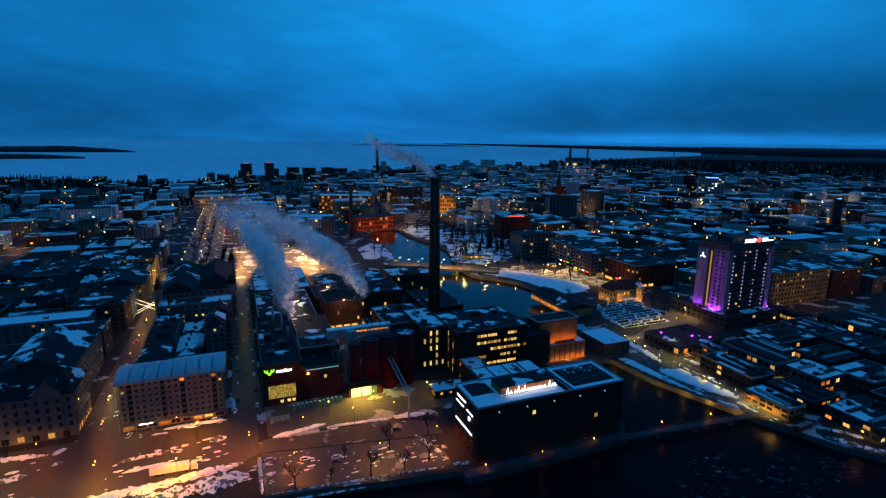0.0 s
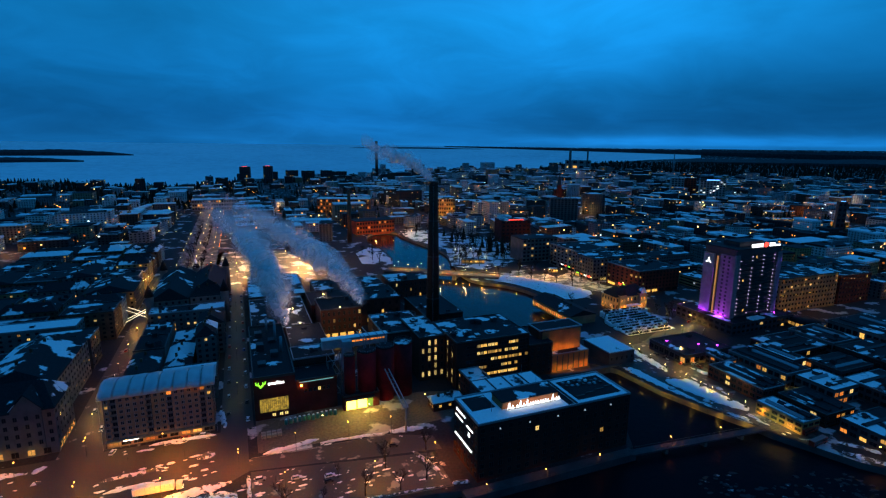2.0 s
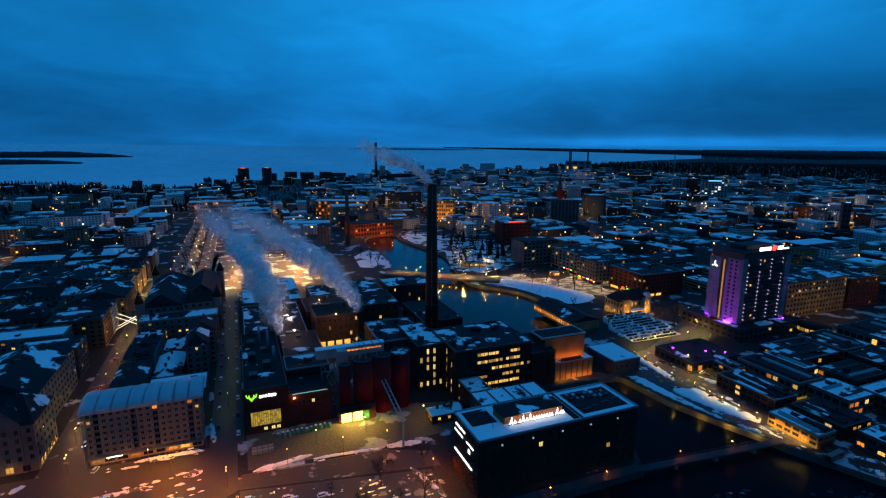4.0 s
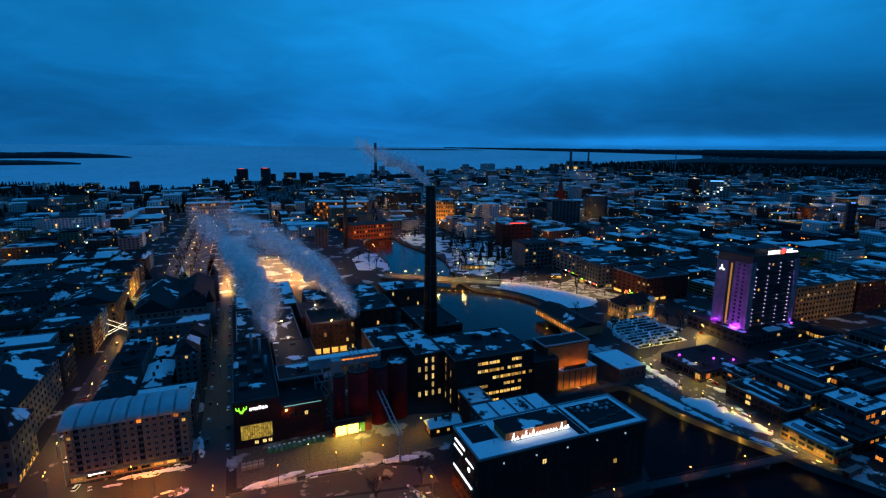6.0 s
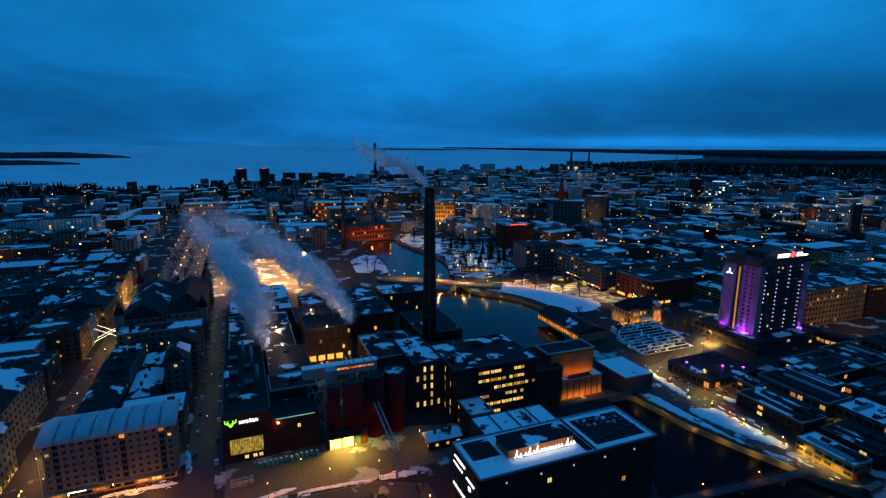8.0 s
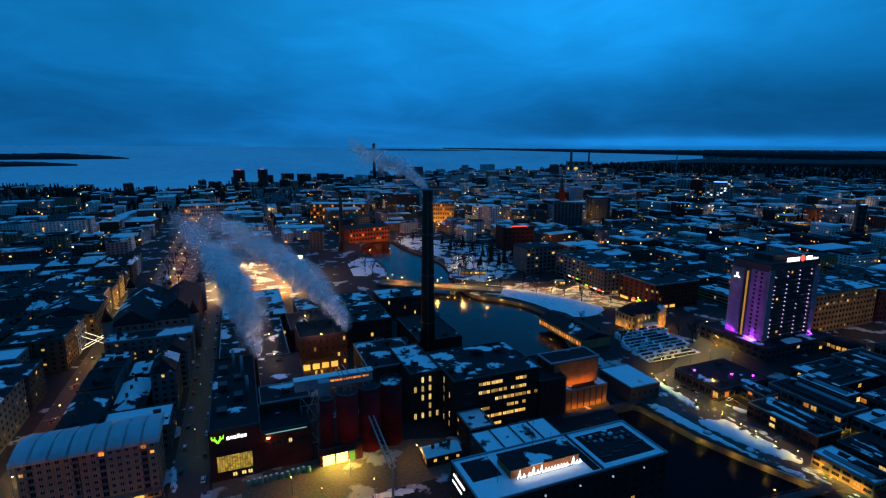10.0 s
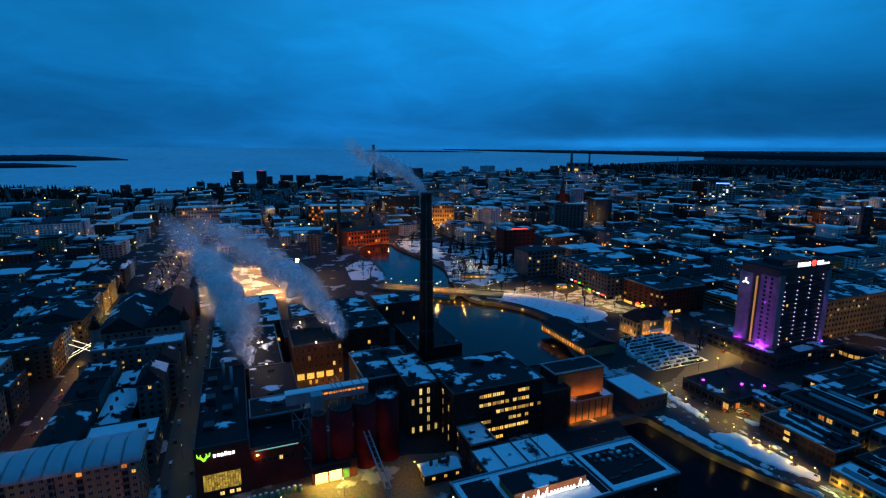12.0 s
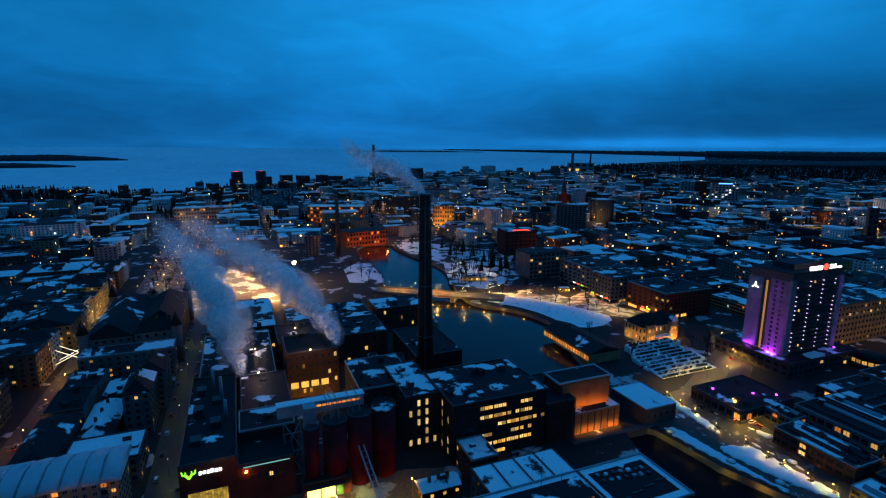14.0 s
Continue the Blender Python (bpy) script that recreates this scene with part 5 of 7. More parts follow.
def riverside():
    # low lit houses on the lagoon bank, with a glowing gallery to the water
    r = building("boat_house", "dark-roofed riverside restaurant with a glowing gallery", 238, 330, 262, 384, 7, PLASTER_OCHRE, ROOF_HALF, 1, 6, 14, (0.7, 0.6), 0.0, 2, 191, kind="pitched", rise=4, across=True, faces="")
    for i in range(18):
        part("window", window_mesh(1.9, 3.2, LIT_ORANGE if i % 3 else LIT_WARM), None, r, m=pose(0, 53 - i * 2.95, 1.4, 0, 0, 270))
        point_light(-3, 53 - i * 2.95, 3, 60, (1.0, 0.45, 0.08), r, 0.3) if i % 3 == 0 else None
    # road bridge with lit arches
    a, b = Vector((-44, 556)), Vector((62, 530))
    L = (b - a).length
    br = thing("stone_bridge", "stone road bridge with floodlit abutments over the river", "bridge", pose(a.x, a.y, 0, 0, 0, math.degrees(math.atan2(b.y - a.y, b.x - a.x))))
    box("deck", -8, 0, 1.0, L + 8, 18, 2.0, STONE, br)
    part("roadway", box_bm(bmesh.new(), -8, 2, 2.0, L + 8, 16, 2.06), ASPHALT_DRY, br)
    for s in (0, 17.5):
        box("parapet", -8, s, 2.0, L + 8, s + 0.5, 3.1, STONE, br)
    for i in range(4):
        box("pier", 8 + i * 30, 0.2, -4.5, 12 + i * 30, 17.8, 1.0, STONE, br)
    for i in range(7):
        point_light(52 + i * 7, -1.5, -0.8, 420, (1.0, 0.55, 0.08), br, 0.3)
    for x in (4, 30, 55, 82, 104):
        for s in (1.2, 16.8):
            street_lamp(*(br.matrix_basis @ Vector((x, s, 0))).xy, 6.5, 1, 2600 if s < 2 else 0, (1.0, 0.58, 0.16), LAMP_WARM, ang=0, z=2.0, label="bridge lamp with a warm yellow head")
    # lit edge lamps under the quay wall
    for p in ((118, 309), (126, 294), (134, 281), (143, 270), (152, 260), (160, 250), (97, 430), (103, 458), (98, 486), (86, 502), (70, 514), (54, 521)):
        point_light(p[0] - 2.2, p[1] - 1.6, -0.6, 520, (1.0, 0.6, 0.06), None, 0.3)
    # quay railing
    q = thing("quay_railing", "dark steel railing along the quay", "railing", pose(0, 0, 0))
    pts = [(117, 313), (131.5, 285), (146.5, 266), (160.5, 250), (166, 243)]
    for (x0, y0), (x1, y1) in zip(pts, pts[1:]):
        n = int(math.hypot(x1 - x0, y1 - y0) / 2)
        bm = bmesh.new()
        tube_bm(bm, (x0 + 0.8, y0 + 0.5, 1.1), (x1 + 0.8, y1 + 0.5, 1.1), 0.06, 5)
        part("rail", bm, METAL_DARK, q)
        for i in range(n):
            f = i / n
            part("post", cyl_bm(bmesh.new(), x0 + (x1 - x0) * f + 0.8, y0 + (y1 - y0) * f + 0.5, 0, 1.1, 0.05, 0.05, 5), METAL_DARK, q)
    # round planters with snow rings
    for x, y in ((122, 311), (138, 286), (150, 271), (131, 330), (165, 285)):
        pl = thing("round_planter", "round stone planter heaped with snow", "planter", pose(x, y, 0), "planters on the quay")
        part("ring", cyl_bm(bmesh.new(), 0, 0, 0, 0.7, 2.2, 2.0, 20), STONE, pl)
        part("snow_cap", cyl_bm(bmesh.new(), 0, 0, 0.7, 1.3, 1.9, 0.5, 16), SNOW, pl)


riverside()


def market_hall():
    glassy = (LIT_WARM, LIT_PALE, LIT_ORANGE)
    spec = ((250.5, 160, 263, 184, 6.5, 0.1, ROOF_HALF), (262, 189, 279, 224, 8, 0.05, ROOF_DARK), (289, 195, 309, 233, 10, 0.06, ROOF_DARK), (309, 205, 321, 232, 11, 0.05, ROOF_SNOW),
            (322, 216, 358, 243, 10, 0.1, ROOF_HALF), (293, 172, 314, 193, 10, 0.5, ROOF_SNOW), (322, 186, 352, 206, 10, 0.1, ROOF_HALF), (268, 160, 290, 185, 7, 0.35, ROOF_HALF),
            (278, 226, 288, 240, 7, 0.1, ROOF_HALF), (318, 160, 350, 182, 9, 0.2, ROOF_HALF), (356, 180, 392, 210, 12, 0.1, ROOF_DARK), (362, 215, 390, 245, 11, 0.1, ROOF_DARK),
            (270, 130, 300, 155, 8, 0.1, ROOF_DARK), (306, 125, 345, 155, 9, 0.1, ROOF_DARK), (396, 190, 440, 240, 15, 0.06, ROOF_HALF))
    for i, (u0, v0, u1, v1, h, lit, roof) in enumerate(spec):
        mh = building("market_hall", "low dark market building with stepped snowy roofs", u0, v0, u1, v1, h, PLASTER_OCHRE if i == 0 else (CONCRETE_DARK, BRICK_DARK, PLASTER_GREY)[i % 3], roof, 2, max(3, round((u1 - u0) / 4)), max(3, round((v1 - v0) / 4)),
                 (0.7, 0.55), lit, 3, 500 + i, faces="fl", group="market buildings", glow=glassy, parapet=0.4)
        w, d = u1 - u0, v1 - v0
        for k in range(2):
            bm = bmesh.new()
            if d > w:
                x0, x1, y0, y1 = w * (0.2 + 0.4 * k), w * (0.2 + 0.4 * k) + 2.4, 2.0, d - 2.5 - 3 * k
                ridge_a, ridge_b = ((x0 + x1) / 2, y0, h + 1.7), ((x0 + x1) / 2, y1, h + 1.7)
            else:
                x0, x1, y0, y1 = 2.0, w - 2.5 - 3 * k, d * (0.2 + 0.4 * k), d * (0.2 + 0.4 * k) + 2.4
                ridge_a, ridge_b = (x0, (y0 + y1) / 2, h + 1.7), (x1, (y0 + y1) / 2, h + 1.7)
            v = [bm.verts.new(q) for q in ((x0, y0, h), (x1, y0, h), (x1, y1, h), (x0, y1, h), (x0, y0, h + 0.6), (x1, y0, h + 0.6), (x1, y1, h + 0.6), (x0, y1, h + 0.6), ridge_a, ridge_b)]
            for f in ((0, 1, 5, 4), (1, 2, 6, 5), (2, 3, 7, 6), (3, 0, 4, 7)) + (((4, 5, 8), (5, 6, 9, 8), (6, 7, 9), (7, 4, 8, 9)) if d > w else ((4, 5, 9, 8), (5, 6, 9), (6, 7, 8, 9), (7, 4, 8))):
                bm.faces.new([v[q] for q in f])
            part("skylight", bm, GLASS if (i + k) % 3 else METAL_GREY, mh)
    p = building("entrance_pavilion", "dark pavilion with purple roof lamps and lit shopfront", 262, 241, 302, 272, 6.5, CONCRETE_DARK, ROOF_DARK, 1, 10, 7, (0.75, 0.6), 0.35, 4, 530, faces="fl", glow=glassy)
    for x, y in ((8, 24), (24, 12), (34, 6)):
        box("roof_lamp", x, y, 6.6, x + 0.8, y + 0.8, 7.2, PURPLE, p)
        point_light(x + 0.4, y + 0.4, 8.0, 260, (0.5, 0.04, 1.0), p, 0.3)
    for x, y in (C(258, 240), C(262, 236), C(272, 236), C(248, 172), C(248, 165), C(249, 180), C(290, 190)):
        down_light(x, y, 4, 2600, (1.0, 0.6, 0.08))
    # rotunda with a glazed ring
    x, y = C(408, 262)
    ro = thing("rotunda", "round pavilion with a glowing glass ring and domed roof", "pavilion", pose(x, y, 0))
    part("base", cyl_bm(bmesh.new(), 0, 0, 0, 3, 13, 13, 40), CONCRETE_DARK, ro)
    for i in range(24):
        a = 15 * i
        part("window", window_mesh(2.6, 2.4, LIT_WARM), None, ro, m=pose(0, 0, 3.2, 0, 0, a) @ pose(0, -12.7, 0))
    part("drum", cyl_bm(bmesh.new(), 0, 0, 3, 6, 12.7, 12.7, 40), CONCRETE_DARK, ro)
    part("dome", cyl_bm(bmesh.new(), 0, 0, 6, 8.5, 13.5, 4, 40), ROOF_HALF, ro)
    yb = building("yellow_block", "ochre town block under warm street light", 418, 292, 492, 320, 30, wall_mat("ochre_brick", (0.3, 0.19, 0.09)), ROOF_HALF, 7, 18, 6, (0.4, 0.45), 0.03, 3, 540, faces="fl", joined=True)
    for i in range(5):
        part("window", window_mesh(2.2, 1.9, LIT_PALE), None, yb, m=pose(14 + i * 8, -0.02, 21.5))
    for u in (424, 442, 460, 478):
        x, y = C(u, 279)
        point_light(x, y, 10, 1300, (1.0, 0.42, 0.05))
    building("brick_block", "red brick house beside the ochre block", 496, 292, 540, 320, 26, BRICK_RED, ROOF_HALF, 6, 10, 6, (0.4, 0.45), 0.08, 3, 541, faces="fl", joined=True)


market_hall()
for i, (u0, v0, u1, v1, h, wall) in enumerate(((338, 432, 394, 462, 24, STONE), (350, 380, 400, 424, 22, BRICK_RED), (345, 470, 388, 520, 24, PLASTER_GREY))):
    pb = building("plaza_block", "%s block with lit shops on the plaza" % ("grey stone", "red brick", "grey plastered")[i], u0, v0, u1, v1, h, wall, ROOF_HALF, 6, 12, 7, (0.4, 0.5), 0.05, 3, 560 + i, faces="fl", ground_lit=0.6, group="plaza blocks", joined=True)
    for k in range(4):
        box("shop_sign", -0.25, 3 + k * 6.5, 3.9, -0.05, 6.5 + k * 6.5, 4.9, (SIGN_RED, SIGN_WHITE, LIT_ORANGE, SIGN_GREEN)[(i + k) % 4], pb)


pv = building("park_pavilion", "low park pavilion with a lit window band and snowy roof", 37, 604, 63, 618, 5, PLASTER_OCHRE, ROOF_HALF, 1, 9, 4, (0.8, 0.6), 0.9, 1, 571, faces="flr", ang=0, world=True, parapet=0.5)
kk = building("plaza_kiosk", "small lit kiosk with a snowy roof on the plaza", 130, 563, 140, 569, 4, PLASTER_OCHRE, ROOF_SNOW, 1, 4, 2, (0.8, 0.6), 0.9, 0, 572, faces="fl", ang=0, world=True, parapet=0.3)
for x, y in ((36, 640), (52, 668), (70, 640), (10, 752), (-12, 778), (36, 700), (112, 640), (-30, 806)):
    street_lamp(x, y, 5, 1, 7000, (1.0, 0.55, 0.16), LAMP_WARM, label="park lamp with a warm head above the snow")


# ---- old town blocks west of the factory ----
def old_town():
    st = building("stone_house", "grey stone house with gabled front and dark mansard roof", -176, 271, -76, 296, 21.5, STONE, ROOF_DARK, 5, 20, 6, (0.34, 0.45), 0.02, 0, 17, kind="pitched", rise=9, hip=7, faces="r")
    rng = random.Random(6)
    for gx in (30, 64, 90):
        bm = bmesh.new()
        x0, x1 = gx - 5.5, gx + 5.5
        v = [bm.verts.new(p) for p in ((x0, -0.6, 0), (x1, -0.6, 0), (x1, -0.6, 22.5), (gx, -0.6, 29), (x0, -0.6, 22.5), (x0, 10, 0), (x1, 10, 0), (x1, 10, 22.5), (gx, 10, 29), (x0, 10, 22.5))]
        for f in ((0, 1, 2, 3, 4), (1, 6, 7, 2), (2, 7, 8, 3), (3, 8, 9, 4), (4, 9, 5, 0), (9, 8, 7, 6, 5)):
            bm.faces.new([v[i] for i in f])
        part("gable", bm, STONE, st)
        bm = bmesh.new()
        for s in (-1, 1):
            a = [bm.verts.new(p) for p in ((gx + 6 * s, -1, 22.2), (gx, -1, 29.3), (gx, 10, 29.3), (gx + 6 * s, 10, 22.2))]
            b = [bm.verts.new((q.co.x, q.co.y, q.co.z + 0.4)) for q in a]
            bm.faces.new(b)
            bm.faces.new(a[::-1])
            for i in range(4):
                bm.faces.new((a[i], a[(i + 1) % 4], b[(i + 1) % 4], b[i]))
        part("gable_roof", bm, ROOF_DARK, st)
    for rr in range(4):
        for c in range(25):
            x = 2 + c * 4
            y = -0.6 if any(abs(x - g) < 5 for g in (30, 64, 90)) else 0
            part("window", window_mesh(1.3, 1.9, LIT_WARM if rng.random() < 0.01 else GLASS), None, st, m=pose(x, y, 5.6 + rr * 4.0))
    for c in range(17):
        on = c in (6, 9, 10, 11, 13, 15)
        part("shop_window", window_mesh(2.6, 2.6, LIT_WARM if on else GLASS), None, st, m=pose(3 + c * 5.8, -0.7 if any(abs(3 + c * 5.8 - g) < 6.5 for g in (30, 64, 90)) else 0, 0.8))
        if on:
            point_light(3 + c * 5.8, -2.5, 3, 160, (1.0, 0.6, 0.18), st, 0.3)
    for v in range(6):
        part("shop_window", window_mesh(2.2, 2.6, LIT_WARM), None, st, m=pose(100, 3 + v * 3.9, 0.8, 0, 0, 90))
    spec = (  # name, u0, v0, u1, v1, h, wall, roof, floors, kind, rise, lit
        ("town_house", -116, 300, -83, 360, 22, STONE, ROOF_DARK, 6, "pitched", 6, 0.06, True), ("town_house", -185, 302, -118, 335, 17, PLASTER_GREY, ROOF_HALF, 5, "flat", 0, 0.08, False),
        ("slab_block", -240, 392, -96, 410, 20, PLASTER_GREY, ROOF_SNOW, 6, "flat", 0, 0.06, False), ("town_house", -114, 366, -83, 388, 19, CONCRETE_DARK, ROOF_HALF, 5, "flat", 0, 0.1, False),
        ("town_house", -200, 345, -120, 380, 15, CONCRETE_DARK, ROOF_HALF, 4, "flat", 0, 0.08, False), ("town_house", -112, 418, -80, 470, 20, PLASTER_LIGHT, ROOF_HALF, 5, "flat", 0, 0.06, False),
        ("town_house", -190, 420, -120, 465, 17, BRICK_BROWN, ROOF_DARK, 5, "flat", 0, 0.05, False), ("town_house", -112, 476, -77, 520, 19, PLASTER_OCHRE, ROOF_DARK, 5, "pitched", 5, 0.12, True),
        ("white_house", -24, 340, -8.5, 392, 20, PLASTER_LIGHT, ROOF_HALF, 6, "flat", 0, 0.04, False), ("town_house", -58, 346, -41, 404, 17, STONE, ROOF_HALF, 5, "flat", 0, 0.06, False),
        ("vaulted_house", -57, 302, -42, 342, 15, CONCRETE_DARK, ROOF_HALF, 4, "pitched", 3, 0.04, True), ("low_house", -40, 300, -12, 322, 12, PLASTER_GREY, ROOF_SNOW, 3, "flat", 0, 0.1, False),
        ("low_house", -40, 326, -26, 400, 8, BRICK_BROWN, ROOF_HALF, 2, "flat", 0, 0.2, False), ("town_house", -58, 408, -9, 424, 18, PLASTER_GREY, ROOF_HALF, 5, "flat", 0, 0.1, False),
        ("turret_house", -60, 432, -34, 520, 21, STONE, ROOF_DARK, 5, "pitched", 8, 0.05, True), ("turret_house", -33, 432, -9, 450, 22, PLASTER_GREY, ROOF_DARK, 5, "pitched", 6, 0.05, False),
        ("turret_house", -33, 452, -9, 520, 21, BRICK_BROWN, ROOF_DARK, 5, "pitched", 8, 0.05, True), ("street_house", -110, 524, -80, 640, 19, PLASTER_OCHRE, ROOF_HALF, 5, "flat", 0, 0.15, False),
        ("market_block", -210, 600, -116, 640, 13, PLASTER_LIGHT, ROOF_HALF, 3, "flat", 0, 0.05, False), ("market_block", -210, 645, -165, 690, 14, PLASTER_GREY, ROOF_SNOW, 4, "flat", 0, 0.08, False), ("market_block", -160, 645, -118, 700, 17, BRICK_BROWN, ROOF_HALF, 5, "flat", 0, 0.06, False),
        ("market_block", -112, 648, -80, 735, 16, PLASTER_LIGHT, ROOF_HALF, 4, "flat", 0, 0.1, False), ("market_block", -210, 696, -165, 735, 12, PLASTER_GREY, ROOF_DARK, 3, "pitched", 5, 0.06, False), ("market_block", -160, 706, -118, 735, 13, STONE, ROOF_SNOW, 4, "flat", 0, 0.06, False),
        ("town_house", -190, 472, -120, 515, 15, PLASTER_GREY, ROOF_HALF, 4, "flat", 0, 0.06, False), ("office_house", -240, 520, -120, 545, 17, PLASTER_OCHRE, ROOF_HALF, 4, "flat", 0, 0.14, False),
        ("town_house", -210, 550, -116, 594, 15, PLASTER_GREY, ROOF_DARK, 4, "flat", 0, 0.06, False))
    lots = []
    for row in spec:
        n, u0, v0, u1, v1, h, wall, roof, fl, kind, rise, lit, across = row
        nx, ny = max(1, round((u1 - u0) / 36)), max(1, round((v1 - v0) / 30))
        if kind != "flat" or nx * ny == 1 or n == "slab_block":
            lots.append(row)
            continue
        for a in range(nx):
            for b in range(ny):
                du, dv = (u1 - u0) / nx, (v1 - v0) / ny
                hh = h + rng.uniform(-3.5, 2.5)
                tall = rng.random() < 0.45
                lots.append((n, u0 + a * du, v0 + b * dv, u0 + (a + 1) * du - rng.choice((0.3, 0.3, 4)), v0 + (b + 1) * dv - rng.choice((0.5, 3, 7)), hh, rng.choice((wall, wall, STONE, PLASTER_GREY, BRICK_BROWN)),
                             rng.choice((roof, ROOF_DARK, ROOF_HALF)), max(2, round(hh / 3.5)), "pitched" if tall else "flat", rng.uniform(3, 6), lit, dv > du))
    for i, (n, u0, v0, u1, v1, h, wall, roof, fl, kind, rise, lit, across) in enumerate(lots):
        w, d = u1 - u0, v1 - v0
        building(n, "%s town block with %s" % ({"stone_grey": "grey stone", "plaster_grey": "grey plastered", "concrete_dark": "dark concrete", "plaster_light": "pale plastered", "brick_brown": "brown brick", "plaster_ochre": "ochre plastered"}[wall.name],
                 {"roof_dark": "a dark roof", "roof_half_snow": "patchy snow on its roof", "roof_snow": "a snow-covered roof"}[roof.name]),
                 u0, v0, u1, v1, h, wall, roof, fl, max(3, round(w / 4.6)), max(3, round(d / 4.6)), (0.36, 0.45), lit, 4, 700 + i, kind=kind, rise=rise, hip=5 if kind == "pitched" else 0,
                 faces="fr" if u0 < -60 else "f" + ("r" if u1 > -20 else ""), across=across, group="old town blocks", joined=v0 > 390)
    for u, v in ((-60, 432), (-60, 520), (-9, 432), (-9, 520), (-34, 520)):
        x, y = C(u, v)
        t = thing("turret", "dark pointed corner turret with snow on its cap", "turret", pose(x, y, 0), "turrets of the old block")
        part("drum", cyl_bm(bmesh.new(), 0, 0, 0, 25, 3, 3, 12), STONE, t)
        part("cap", cyl_bm(bmesh.new(), 0, 0, 25, 34, 3.5, 0.1, 12), ROOF_DARK, t)
    # festoon of lights across the street
    for k, v in enumerate((436, 440, 444, 448)):
        (x0, y0), (x1, y1) = C(-77, v), C(-60, v + 3 * (-1) ** k)
        f = thing("light_festoon", "string of white festive lights across the street", "string lights", pose(0, 0, 0), "festive light strings")
        bm = bmesh.new()
        tube_bm(bm, (x0, y0, 6 + 8 * (k % 2)), (x1, y1, 14 - 8 * (k % 2)), 0.15, 5)
        part("light_string", bm, glow_mat("festoon", (1.0, 0.85, 0.6), 2.5), f)
    for v in (530, 545, 560, 575, 590):
        x, y = C(-77, v)
        point_light(x, y, 4, 2600, (1.0, 0.55, 0.1))
    for v in (428, 440, 300, 330):
        x, y = C(-70, v)
        point_light(x, y, 5, 3000, (1.0, 0.55, 0.12))


old_town()


# ---- the rest of the city ----
def inside(x, y, loop):
    c, n = False, len(loop)
    for i in range(n):
        (x0, y0), (x1, y1) = loop[i], loop[(i + 1) % n]
        if (y0 > y) != (y1 > y) and x < (x1 - x0) * (y - y0) / (y1 - y0) + x0:
            c = not c
    return c


KEEP = ((334, 376, 404, 524), (-250, 150, 0, 745), (-70, 540, 84, 725), (-66, 700, -18, 1170), (0, 240, 172, 515), (240, 100, 545, 325), (225, 280, 345, 400), (150, 180, 250, 400))
GREEN = ([(20, 560), (60, 520), (110, 450), (160, 460), (205, 520), (225, 610), (170, 650), (140, 770), (40, 810), (-40, 870), (-110, 850), (-110, 700), (-100, 590), (-45, 555)],
         [(118, 312), (160, 245), (240, 420), (285, 480), (262, 490), (200, 440), (140, 360)])
LANDMARK = [(-86, 818, 60), (-60, 850, 30), (26, 985, 45), (-116, 735, 16), (-176, 1060, 85), (718, 1465, 60), (755, 1380, 60), (680, 930, 90), (672, 840, 25), (245, 960, 45), (330, 1330, 40), (120, 745, 35), (150, 640, 45), (-210, 1130, 60)]


def free(u, v, margin=6):
    if any(a - margin < u < c + margin and b - margin < v < d + margin for a, b, c, d in KEEP):
        return False
    x, y = C(u, v)
    if any(math.hypot(x - a, y - b) < r for a, b, r in LANDMARK):
        return False
    return not any(inside(x, y, g) for g in GREEN) and not inside(x, y, UPPER)


def shore_d(x, y):
    """How far the land goes on in this direction."""
    a = math.atan2(x - EYE.x, y - EYE.y)
    best = 9000.0
    for (x0, y0), (x1, y1) in zip(SHORE, SHORE[1:]):
        a0, a1 = math.atan2(x0 - EYE.x, y0 - EYE.y), math.atan2(x1 - EYE.x, y1 - EYE.y)
        if min(a0, a1) <= a <= max(a0, a1):
            f = (a - a0) / (a1 - a0) if a1 != a0 else 0
            best = min(best, 1 / ((1 - f) / math.hypot(x0 - EYE.x, y0 - EYE.y) + f / math.hypot(x1 - EYE.x, y1 - EYE.y)))
    return best


CITY_WALLS = (PLASTER_GREY, PLASTER_LIGHT, BRICK_BROWN, CONCRETE_DARK, PLASTER_GREY, STONE, PLASTER_OCHRE, CONCRETE_DARK)
CITY_WORDS = ("grey plastered", "pale plastered", "brown brick", "dark concrete", "grey plastered", "grey stone", "ochre plastered", "dark concrete")
CITY_ROOFS = ((ROOF_DARK, "a dark roof"), (ROOF_HALF, "patchy snow on its roof"), (ROOF_SNOW, "a snow-covered roof"), (ROOF_HALF, "patchy snow on its roof"))


